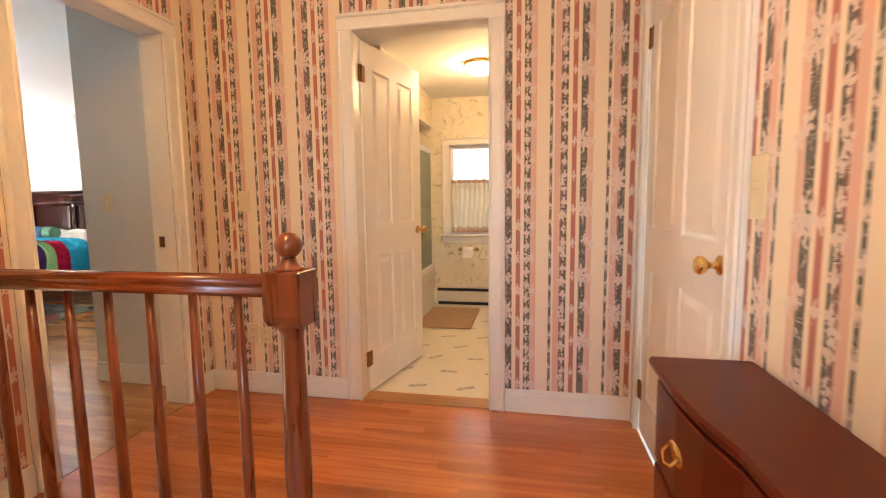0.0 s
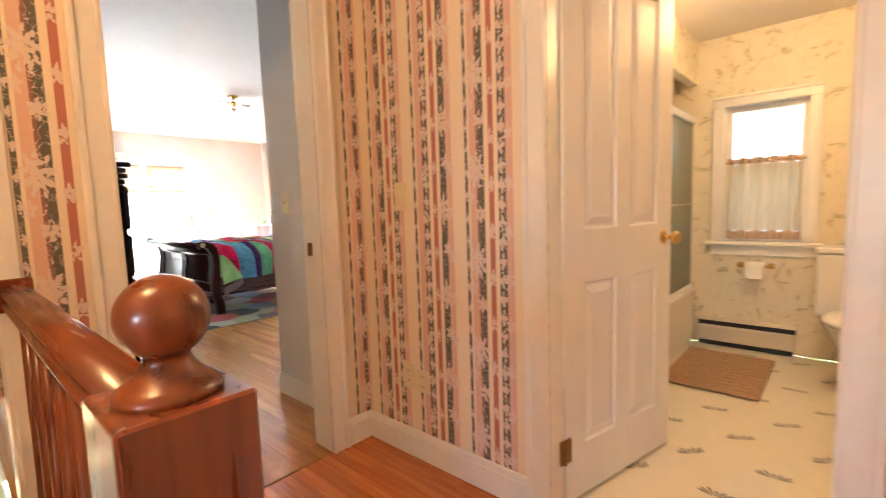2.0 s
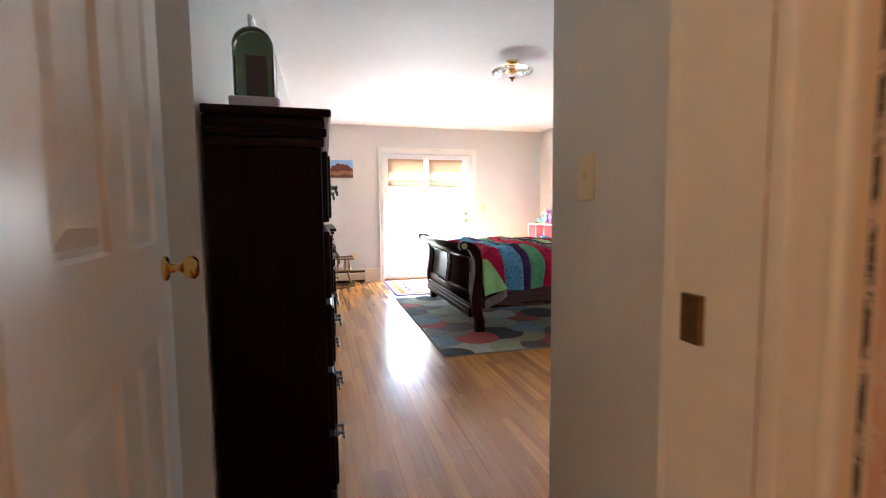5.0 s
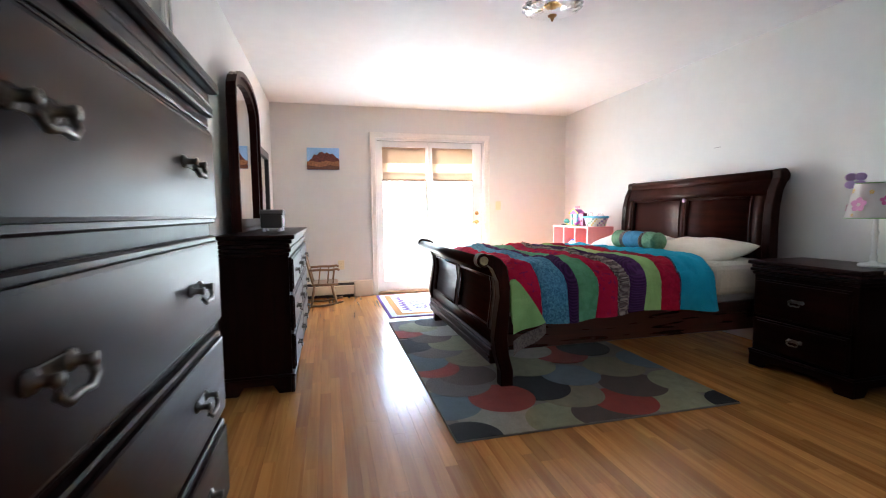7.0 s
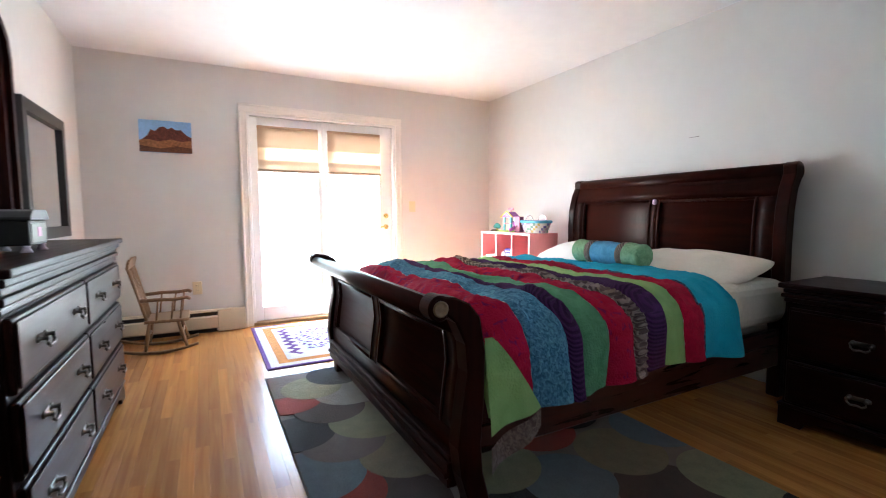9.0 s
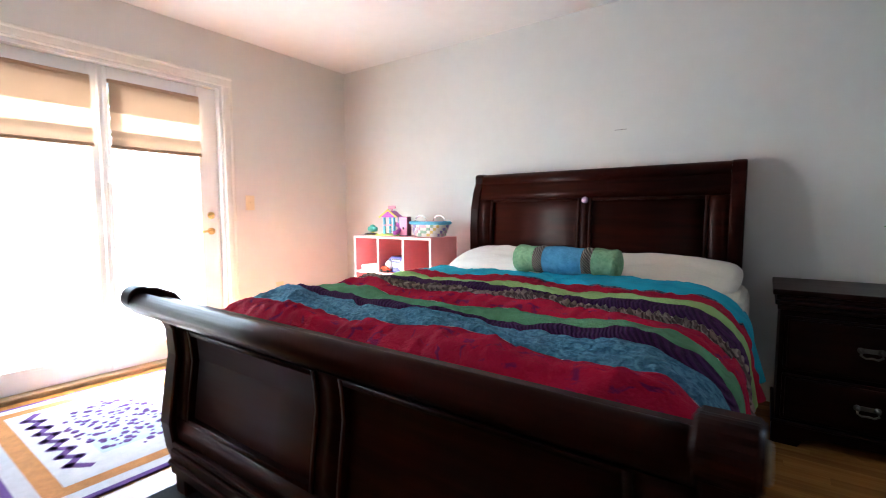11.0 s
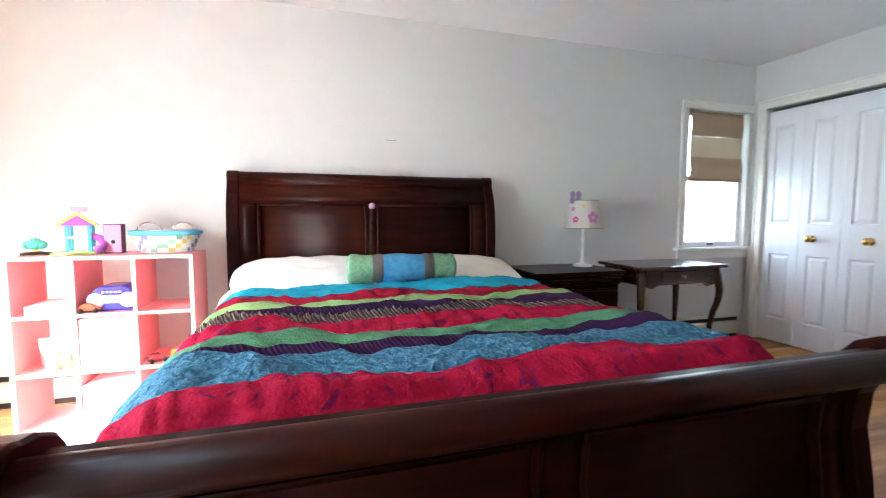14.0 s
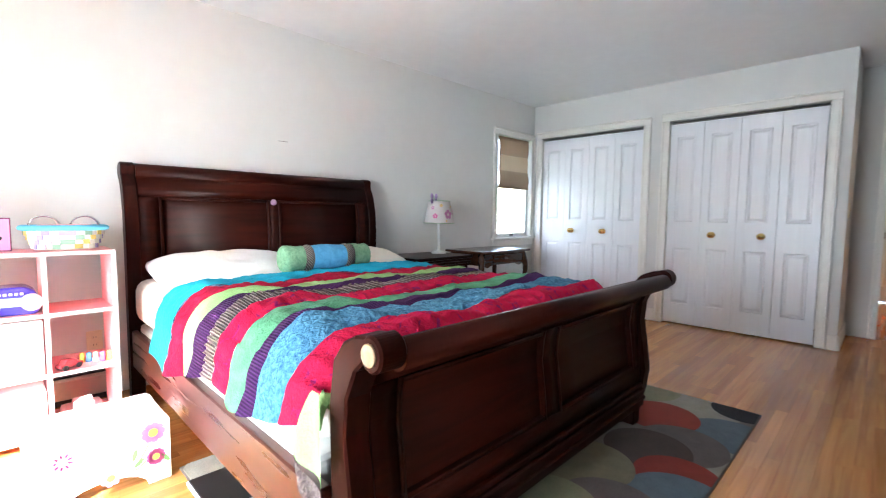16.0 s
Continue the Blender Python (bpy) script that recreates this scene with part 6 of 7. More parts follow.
toy_car(-7.49, 5.48, bz, 12, (0.55, 0.08, 0.04), "red toy car on the shelf")
bk = thing("boxed_game", "flat white boxed game in the shelf", "box")
bm = bmesh.new()
box(bm, -7.74, -7.56, 5.46, 5.68, bz, bz + 0.045, 0.003)
part("lid", bm, mat("white_card", (0.80, 0.74, 0.74), 0.6, var=0.05, scale=12), bk)
pb = thing("picture_book", "pink picture book leaning in the shelf", "book")
bm = bmesh.new()
box(bm, -7.735, -7.63, -0.006, 0.006, 0, 0.15, 0.001, m=pose(0, 5.58, zs[1] + T, 10))
part("cover", bm, mat("pale_pink_cover", (0.80, 0.62, 0.64), 0.4, var=0.15, scale=25), pb)
dl = thing("plush_toy", "orange and pink plush toy in the shelf", "toy")
bm = bmesh.new()
for x, y, z, r in ((-7.65, 5.5, 0.03, .034), (-7.61, 5.49, 0.05, .028), (-7.64, 5.49, 0.08, .03), (-7.60, 5.51, 0.02, .025)):
    bmesh.ops.create_icosphere(bm, subdivisions=2, radius=r, matrix=pose(x, y, zs[1] + T + z))
part("body", bm, mat("orange_plush", (0.75, 0.35, 0.15), 0.95, var=0.3, scale=30, bump=0.8, bscale=200), dl)
M_TOYS = [mat("toy_%d" % k, c, 0.35) for k, c in enumerate(((0.80, 0.55, 0.08), (0.10, 0.35, 0.65), (0.75, 0.68, 0.55), (0.70, 0.15, 0.40), (0.75, 0.55, 0.10)))]
for k in range(5):
    f = thing("toy_figure", "small bright plastic toy figure on the shelf", "toy", "toy figures")
    bm = bmesh.new()
    lathe(bm, [(0.013, 0), (0.015, 0.006), (0.010, 0.026), (0.012, 0.032), (0.011, 0.044), (0.0, 0.050)], 12, pose(-7.155 + 0.026 * k, 5.56 - 0.01 * k, zs[1] + T))
    part("body", bm, M_TOYS[k], f)
toy_car(-7.21, 5.49, zs[1] + T, 30, (0.30, 0.04, 0.05), "dark red toy car in the shelf")
fs = thing("toy_stroller", "white and pink toy in the bottom opening", "toy")
bm = bmesh.new()
box(bm, -7.24, -7.08, 5.48, 5.66, zs[0] + T, zs[0] + T + 0.06, 0.015, seg=2)
box(bm, -7.20, -7.12, 5.5, 5.6, zs[0] + T + 0.06, zs[0] + T + 0.10, 0.012, seg=2)
part("body", bm, M_PINKW, fs)
# on top of the shelf
TZ = SH
ph = thing("toy_playhouse", "plastic toy playhouse with purple roof and slide", "toy house")
P = pose(-7.575, 5.65, TZ, 0, 0, 12)
M_AQUA = mat("aqua_plastic", (0.10, 0.45, 0.58), 0.3)
M_VIOLET = mat("violet_plastic", (0.42, 0.10, 0.48), 0.3)
M_YELL = mat("yellow_plastic", (0.78, 0.62, 0.10), 0.35)
M_LIMEP = mat("lime_plastic", (0.35, 0.58, 0.12), 0.35)
M_ROSEP = mat("rose_plastic", (0.80, 0.35, 0.48), 0.35)
bm = bmesh.new()
box(bm, -0.11, 0.10, -0.09, 0.09, 0.0, 0.012, 0.004, m=P)
part("base", bm, M_LIMEP, ph)
for sx in (-0.045, 0.045):
    for sy in (-0.045, 0.045):
        bm = bmesh.new()
        box(bm, sx - 0.009, sx + 0.009, sy - 0.009, sy + 0.009, 0.012, 0.15, 0.002, m=P)
        part("pillar", bm, M_AQUA, ph)
bm = bmesh.new()
box(bm, -0.054, 0.054, -0.054, 0.054, 0.078, 0.088, 0.002, m=P)
part("upper_deck", bm, M_ROSEP, ph)
bm = bmesh.new()
prism(bm, [(-0.075, 0.145), (0.075, 0.145), (0.0, 0.20)], -0.065, 0.065, "y", m=P, bevel=0.003)
part("roof", bm, M_VIOLET, ph)
bm = bmesh.new()
for s in (-1, 1):
    box(bm, 0, 0.10, -0.070, -0.060, -0.006, 0.006, m=P @ pose(-0.08 if s > 0 else 0.08, 0, 0.146, 0, -36 if s > 0 else 180 + 36, 0))
part("roof_trim", bm, M_YELL, ph)
bm = bmesh.new()
box(bm, -0.035, 0.035, -0.008, 0.008, 0.215, 0.24, 0.004, m=P)
box(bm, -0.006, 0.006, -0.006, 0.006, 0.195, 0.216, m=P)
part("sign", bm, M_ROSEP, ph)
bm = bmesh.new()
tube(bm, [(0.05, -0.02, 0.09), (0.085, -0.04, 0.08), (0.11, -0.06, 0.05), (0.10, -0.09, 0.03), (0.07, -0.10, 0.02)], 0.018, 10, m=P)
part("slide", bm, M_VIOLET, ph)
tt = thing("toy_tree", "green and teal plastic toy tree piece", "toy")
bm = bmesh.new()
lathe(bm, [(0.05, 0), (0.048, 0.012), (0.012, 0.014), (0.012, 0.035)], 16, pose(-7.745, 5.60, TZ))
part("base", bm, M_YELL, tt)
bm = bmesh.new()
for dx, dz, r in ((0, 0.055, 0.032), (-0.03, 0.05, 0.022), (0.03, 0.05, 0.022)):
    bmesh.ops.create_icosphere(bm, subdivisions=2, radius=r, matrix=pose(-7.745 + dx, 5.60, TZ + dz))
part("crown", bm, mat("teal_plastic", (0.08, 0.42, 0.36), 0.35), tt)
sn = thing("toy_strap", "black toy strap lying on the shelf", "strap")
bm = bmesh.new()
tube(bm, [(-7.78, 5.55, TZ + 0.008), (-7.75, 5.54, TZ + 0.012), (-7.70, 5.545, TZ + 0.014), (-7.66, 5.56, TZ + 0.008)], 0.008, 8)
part("band", bm, M_BLACK, sn)
bo = thing("pink_gift_box", "pink upright box with a dark border", "box")
bm = bmesh.new()
box(bm, -7.462, -7.378, 5.61, 5.66, TZ, TZ + 0.152, 0.002)
part("box_body", bm, mat("plum_card", (0.16, 0.03, 0.08), 0.4), bo)
bm = bmesh.new()
box(bm, -7.457, -7.383, 5.6075, 5.611, TZ + 0.006, TZ + 0.146)
part("front_label", bm, mat("pink_card", (0.70, 0.24, 0.42), 0.45, var=0.05, scale=20), bo)
bm = bmesh.new()
lathe(bm, [(0, 0), (0.010, 0), (0.010, 0.002), (0, 0.002)], 14, pose(-7.418, 5.6075, TZ + 0.06, 90))
part("dial", bm, M_BLACK, bo)
ba = thing("basket", "woven pastel basket with chrome handles", "basket")
BXc, BYc = -7.185, 5.65
ba.matrix_world = pose(BXc, BYc, TZ) @ Matrix.Diagonal((1.42, 1.25, 1.22, 1)) @ pose(-BXc, -BYc, -TZ)
WEAVE = [mat("weave_%d" % k, c, 0.6, var=0.1, scale=30) for k, c in enumerate(((0.70, 0.68, 0.62), (0.60, 0.45, 0.12), (0.25, 0.42, 0.30), (0.62, 0.40, 0.50), (0.30, 0.25, 0.50)))]
for r in range(4):
    for k in range(30):
        bm = bmesh.new()
        a0, a1 = 2 * math.pi * k / 30, 2 * math.pi * (k + 1) / 30
        rx, ry = 0.085 + 0.006 * r, 0.058 + 0.004 * r
        o = 0.003 if (k + r) % 2 else 0.0
        pts = [(BXc + (rx + o + d) * math.copysign(abs(math.cos(a)) ** 0.7, math.cos(a)), BYc + (ry + o + d) * math.copysign(abs(math.sin(a)) ** 0.7, math.sin(a))) for a, d in ((a0, 0), (a1, 0), (a1, 0.003), (a0, 0.003))]
        prism(bm, pts, TZ + 0.004 + 0.018 * r, TZ + 0.021 + 0.018 * r, "z")
        part("weave_strip", bm, WEAVE[(k * 2 + r * 3) % 5 if (k + r) % 2 else 0], ba)
bm = bmesh.new()
lathe(bm, [(0.0, 0.0), (0.083, 0.0), (0.083, 0.006), (0, 0.006)], 30, pose(BXc, BYc, TZ) @ Matrix.Diagonal((1, 0.68, 1, 1)))
part("bottom", bm, WEAVE[0], ba)
bm = bmesh.new()
tube(bm, [(BXc + 0.112 * math.copysign(abs(math.cos(a)) ** 0.7, math.cos(a)), BYc + 0.075 * math.copysign(abs(math.sin(a)) ** 0.7, math.sin(a)), TZ + 0.086) for a in np.linspace(0, 2 * math.pi, 41)], 0.011, 8)
part("blue_rim", bm, mat("blue_cloth_rim", (0.10, 0.42, 0.62), 0.7, var=0.1, scale=30), ba)
bm = bmesh.new()
lathe(bm, [(0.0, 0.075), (0.095, 0.088), (0.07, 0.098), (0, 0.10)], 20, pose(BXc, BYc, TZ) @ Matrix.Diagonal((1, 0.65, 1, 1)))
part("cloth_lining", bm, mat("pink_gingham", (0.72, 0.40, 0.45), 0.8, var=0.3, scale=60), ba)
for s in (-1, 1):
    bm = bmesh.new()
    tube(bm, [(BXc + s * 0.055 + 0.04 * math.cos(a), BYc + s * 0.01, TZ + 0.09 + 0.042 * math.sin(a)) for a in np.linspace(0, math.pi, 14)], 0.004, 8)
    part("handle", bm, M_CHROME, ba)

# ---- painted stool ----
M_STOOL = mat("white_toy_paint", (0.80, 0.82, 0.80), 0.3, var=0.03, scale=6)
st = thing("step_stool", "white children's step stool painted with flowers", "stool")
KX0, KX1, KY0, KY1, KZ = -7.40, -6.965, 4.80, 5.08, 0.275
side = [(KX0, 0.0), (KX0 + 0.08, 0.0)] + [(KX0 + 0.2175 + 0.1375 * math.cos(a), 0.065 * math.sin(a)) for a in np.linspace(math.pi, 0, 10)] + [(KX1 - 0.08, 0.0), (KX1, 0.0), (KX1, KZ - 0.03), (KX1 - 0.012, KZ - 0.008), (KX1 - 0.03, KZ), (KX0 + 0.03, KZ), (KX0 + 0.012, KZ - 0.008), (KX0, KZ - 0.03)]
for y in (KY0, KY1 - 0.016):
    bm = bmesh.new()
    prism(bm, side, y, y + 0.016, "y", bevel=0.003)
    part("side_panel", bm, M_STOOL, st)
bm = bmesh.new()
box(bm, KX0 + 0.012, KX1 - 0.012, KY0 + 0.016, KY1 - 0.016, KZ - 0.026, KZ - 0.008, 0.004)
part("seat", bm, M_STOOL, st)
bm = bmesh.new()
box(bm, KX0 + 0.012, KX0 + 0.026, KY0 + 0.016, KY1 - 0.016, 0.06, KZ - 0.03)
box(bm, KX1 - 0.026, KX1 - 0.012, KY0 + 0.016, KY1 - 0.016, 0.06, KZ - 0.03)
part("end_board", bm, M_STOOL, st)
M_FP = [mat("flower_paint_%d" % k, c, 0.4) for k, c in enumerate(((0.55, 0.22, 0.42), (0.62, 0.10, 0.30), (0.36, 0.34, 0.60), (0.75, 0.48, 0.08), (0.15, 0.36, 0.10)))]


def flower(parent, cx, cz, r, mt, y, petals=9):
    bm = bmesh.new()
    for k in range(petals):
        a = 2 * math.pi * k / petals
        c = Vector((cx + r * 0.66 * math.cos(a), 0, cz + r * 0.66 * math.sin(a)))
        bm.faces.new([bm.verts.new((c.x + r * 0.34 * math.cos(b) * 1.0, y, c.z + r * 0.34 * math.sin(b))) for b in np.linspace(0, 2 * math.pi, 9, endpoint=False)])
    f = part("painted_flower", bm, mt, parent)
    bm = bmesh.new()
    bm.faces.new([bm.verts.new((cx + r * 0.4 * math.cos(b), y - 0.0008, cz + r * 0.4 * math.sin(b))) for b in np.linspace(0, 2 * math.pi, 14, endpoint=False)])
    part("flower_centre", bm, M_FP[3], f)


fy = KY0 - 0.0012
flower(st, -7.025, 0.205, 0.042, M_FP[0], fy)
flower(st, -7.018, 0.105, 0.033, M_FP[1], fy, 11)
flower(st, -7.165, 0.075, 0.034, M_FP[2], fy, 7)
flower(st, -7.30, 0.19, 0.036, M_FP[1], fy)
bm = bmesh.new()
for a, b in (((-7.04, 0.165), (-7.085, 0.085)), ((-7.05, 0.10), (-7.085, 0.075)), ((-7.13, 0.075), (-7.08, 0.078))):
    d = (Vector((b[0], 0, b[1])) - Vector((a[0], 0, a[1]))).normalized()
    s = Vector((-d.z, 0, d.x)) * 0.0022
    bm.faces.new([bm.verts.new((p[0] + q * s.x, fy, p[1] + q * s.z)) for p, q in ((a, 1), (b, 1), (b, -1), (a, -1))])
for cx, cz, an in ((-7.088, 0.135, 1.3), (-7.075, 0.10, 0.7), (-6.985, 0.09, 2.2)):
    bm.faces.new([bm.verts.new((cx + 0.022 * math.cos(b) * math.cos(an) - 0.008 * math.sin(b) * math.sin(an), fy, cz + 0.022 * math.cos(b) * math.sin(an) + 0.008 * math.sin(b) * math.cos(an))) for b in np.linspace(0, 2 * math.pi, 10, endpoint=False)])
part("painted_leaves", bm, M_FP[4], st)

# ---- flat scale half under the bed ----
bs = thing("bathroom_scale", "flat black glass scale with a pale rim on the floor", "scale")
bm = bmesh.new()
box(bm, -6.945, -6.70, 4.40, 4.685, 0.0, 0.018, 0.006, seg=2)
part("base", bm, M_SILVER, bs, "pale grey rim")
bm = bmesh.new()
box(bm, -6.938, -6.707, 4.407, 4.678, 0.0175, 0.024, 0.003)
part("platform", bm, M_BLACK, bs)

# ---- lamp ----
LX, LY, LZ = -4.52, 5.74, 0.72
tl = thing("table_lamp", "white table lamp with a flower shade on the nightstand", "lamp")
bm = bmesh.new()
lathe(bm, [(0.068, 0), (0.070, 0.010), (0.060, 0.020), (0.022, 0.026), (0.016, 0.04), (0.020, 0.055), (0.013, 0.075), (0.014, 0.18), (0.019, 0.20), (0.013, 0.215), (0.012, 0.30), (0.018, 0.31)], 22, pose(LX, LY, LZ))
part("base", bm, M_WHITE, tl)
bm = bmesh.new()
lathe(bm, [(0.142, 0.28), (0.139, 0.288), (0.100, 0.478), (0.098, 0.484)], 30, pose(LX, LY, LZ), caps=False)
shd = part("shade", bm, cloth_mat("white_shade_cloth", (0.74, 0.70, 0.68), 0.35), tl)
bm = bmesh.new()
for z, r in ((0.282, 0.1425), (0.482, 0.0995)):
    tube(bm, [(LX + r * math.cos(a), LY + r * math.sin(a), LZ + z) for a in np.linspace(0, 2 * math.pi, 31)], 0.0028, 6)
part("shade_trim", bm, M_FP[4], tl)
for k, (a, z, s, mi) in enumerate(((-95, 0.36, 0.042, 0), (-150, 0.345, 0.024, 1), (-40, 0.38, 0.028, 1), (-125, 0.44, 0.014, 3), (-70, 0.43, 0.012, 3), (-20, 0.33, 0.02, 0), (-165, 0.42, 0.018, 0), (-105, 0.30, 0.009, 3))):
    bm = bmesh.new()
    rr = 0.141 - (z - 0.28) * 0.208 + 0.002
    M = pose(LX, LY, LZ + z, 0, 0, a) @ pose(rr, 0, 0, 0, -9, 0)
    for q in range(5):
        b0 = q * 2 * math.pi / 5 + 0.3
        bm.faces.new([bm.verts.new(M @ Vector((0, s * 0.62 * math.cos(b0) + s * 0.42 * math.cos(b), s * 0.62 * math.sin(b0) + s * 0.42 * math.sin(b)))) for b in np.linspace(0, 2 * math.pi, 8, endpoint=False)])
    part("printed_flower", bm, M_FP[mi], shd)
bm = bmesh.new()
for s in (-1, 1):
    for dz in (-0.02, 0.025):
        bmesh.ops.create_uvsphere(bm, u_segments=10, v_segments=6, radius=0.03, matrix=pose(LX - 0.095 + s * 0.026, LY - 0.03, LZ + 0.50 + dz, 0, 0, 20) @ Matrix.Diagonal((1, 0.12, 0.8, 1)))
part("butterfly", bm, M_VIOLETSOFT, tl, "lilac butterfly clipped to the shade")

# ---- rocking chair ----
rc = thing("rocking_chair", "small maple rocking chair with spindles", "rocking chair", at=pose(0, 0.07, 0))
M_MAPLE = wood("maple", (0.16, 0.085, 0.04), (0.27, 0.155, 0.075), 0.35, (30, 30, 3))
CX, CY = -8.06, 2.56
for s in (-1, 1):
    bm = bmesh.new()
    tube(bm, [(CX + s * 0.15, 2.50 + 0.30 * f, 0.012 + 0.055 * f * f) for f in np.linspace(-1, 0.85, 14)], 0.012, 8)
    part("rocker", bm, M_MAPLE, rc)
    for y, y2 in ((2.40, 2.43), (2.68, 2.62)):
        bm = bmesh.new()
        tube(bm, [(CX + s * 0.15, y, 0.03), (CX + s * 0.14, (y + y2) / 2, 0.13), (CX + s * 0.13, y2, 0.25)], 0.012, 8, ends=[0.010, 0.016, 0.010])
        part("leg", bm, M_MAPLE, rc)
    bm = bmesh.new()
    tube(bm, [(CX + s * 0.165, 2.385, 0.425), (CX + s * 0.185, 2.50, 0.43), (CX + s * 0.19, 2.62, 0.425), (CX + s * 0.185, 2.69, 0.435), (CX + s * 0.18, 2.715, 0.42)], 0.014, 8)
    part("arm", bm, M_MAPLE, rc)
    for y in (2.50, 2.60, 2.66):
        bm = bmesh.new()
        tube(bm, [(CX + s * 0.16, y - 0.02, 0.262), (CX + s * 0.187, y, 0.425)], 0.007, 8)
        part("arm_spindle", bm, M_MAPLE, rc)
bm = bmesh.new()
prism(bm, [(CX - 0.17, 2.40), (CX + 0.17, 2.40), (CX + 0.19, 2.66), (CX + 0.16, 2.70), (CX - 0.16, 2.70), (CX - 0.19, 2.66)], 0.245, 0.268, "z", bevel=0.006)
part("seat", bm, M_MAPLE, rc)
for k in range(6):
    bm = bmesh.new()
    u = -0.15 + 0.06 * k
    tube(bm, [(CX + u * 0.9, 2.415, 0.265), (CX + u, 2.36, 0.50), (CX + u * 1.08, 2.315, 0.68)], 0.007 if 0 < k < 5 else 0.011, 8)
    part("back_spindle", bm, M_MAPLE, rc)
bm = bmesh.new()
prism(bm, [(-0.19, 0.0), (0.19, 0.0), (0.20, 0.055), (0.16, 0.075), (0.10, 0.068), (0, 0.085), (-0.10, 0.068), (-0.16, 0.075), (-0.20, 0.055)], -0.009, 0.009, "y", pose(CX, 2.315, 0.67, -12), bevel=0.003)
part("crest_rail", bm, M_MAPLE, rc)
for y, z in ((2.415, 0.13), (2.65, 0.14)):
    bm = bmesh.new()
    tube(bm, [(CX - 0.14, y, z), (CX + 0.14, y, z)], 0.008, 8)
    part("stretcher", bm, M_MAPLE, rc)

# ---- canvas picture of red cliffs ----
pc = thing("canvas_picture", "canvas print of red desert cliffs under blue sky", "picture")
bm = bmesh.new()
box(bm, XW + 0.001, XW + 0.024, 2.445, 2.835, 1.615, 1.885, 0.002)
part("canvas", bm, mat("painted_sky", (0.28, 0.50, 0.78), 0.7, var=0.12, scale=6), pc)


def layer(pts, mt, d, name):
    bm = bmesh.new()
    bm.faces.new([bm.verts.new((XW + d, 2.445 + 0.39 * u, 1.615 + 0.27 * v)) for u, v in pts])
    bmesh.ops.recalc_face_normals(bm, faces=list(bm.faces))
    part(name, bm, mt, pc)


layer([(0.0, 0.30), (0.08, 0.42), (0.16, 0.52), (0.22, 0.70), (0.30, 0.66), (0.38, 0.78), (0.46, 0.82), (0.54, 0.74), (0.62, 0.80), (0.70, 0.72), (0.80, 0.74), (0.90, 0.58), (1.0, 0.50), (1.0, 0.2), (0, 0.2)], mat("cliff_red", (0.13, 0.035, 0.022), 0.8, var=0.6, scale=60), 0.0252, "cliff")
layer([(0, 0), (1, 0), (1, 0.42), (0.8, 0.36), (0.6, 0.42), (0.35, 0.34), (0.15, 0.40), (0, 0.36)], mat("desert_floor", (0.30, 0.13, 0.055), 0.8, var=0.5, scale=50), 0.0260, "foreground")
layer([(0, 0), (1, 0), (1, 0.16), (0.7, 0.22), (0.4, 0.12), (0, 0.2)], mat("desert_brush", (0.13, 0.05, 0.025), 0.8, var=0.5, scale=70), 0.0268, "brush")

# ---- ceiling light ----
cl = thing("ceiling_light", "fluted glass ceiling light with a brass finial, unlit", "ceiling light")
CLX, CLY = -5.27, 4.07
bm = bmesh.new()
lathe(bm, [(0.058, CEIL), (0.056, CEIL - 0.012), (0.040, CEIL - 0.022), (0.018, CEIL - 0.028), (0.018, CEIL - 0.05)], 24, pose(CLX, CLY, 0))
part("canopy", bm, M_BRASS, cl)
bm = bmesh.new()
seg, rows = 72, []
for r, z in ((0.05, -0.045), (0.10, -0.055), (0.165, -0.075), (0.185, -0.09), (0.17, -0.105), (0.12, -0.125), (0.05, -0.14), (0.012, -0.142)):
    rows.append([bm.verts.new((CLX + r * (1 + 0.035 * math.sin(18 * a + r * 16)) * math.cos(a), CLY + r * (1 + 0.035 * math.sin(18 * a + r * 16)) * math.sin(a), CEIL + z)) for a in np.linspace(0, 2 * math.pi, seg, endpoint=False)])
for a, b in zip(rows, rows[1:]):
    for k in range(seg):
        f = bm.faces.new((a[k], b[k], b[(k + 1) % seg], a[(k + 1) % seg]))
        f.smooth = True
part("glass_dish", bm, M_FLUTED, cl)
bm = bmesh.new()
lathe(bm, [(0.03, CEIL - 0.14), (0.026, CEIL - 0.148), (0.010, CEIL - 0.156), (0.012, CEIL - 0.164), (0.005, CEIL - 0.175), (0.0, CEIL - 0.18)], 16, pose(CLX, CLY, 0))
part("finial", bm, M_BRASSDARK, cl)

# ---- on the dresser and the tall chest ----
jb = thing("jewelry_box", "black lacquered jewelry box with silver trim and feet", "jewelry box")
J = pose(-6.07, 2.29, 0.94, 0, 0, 0)
bm = bmesh.new()
box(bm, -0.10, 0.10, -0.07, 0.07, 0.025, 0.115, 0.004, m=J)
part("case", bm, M_BLACK, jb)
bm = bmesh.new()
prism(bm, [(-0.108, 0.115), (0.108, 0.115), (0.108, 0.125), (0.085, 0.148), (0.07, 0.155), (-0.07, 0.155), (-0.085, 0.148), (-0.108, 0.125)], -0.078, 0.078, "y", m=J, bevel=0.003)
part("lid", bm, M_BLACK, jb)
bm = bmesh.new()
box(bm, -0.085, 0.085, 0.0695, 0.073, 0.035, 0.105, 0.002, m=J)
fp = part("front_panel", bm, M_PEWTER, jb, "aged silver front panel")
bm = bmesh.new()
box(bm, -0.018, 0.018, 0.0725, 0.0745, 0.055, 0.09, 0.001, m=J)
part("emblem", bm, M_FP[0], fp)
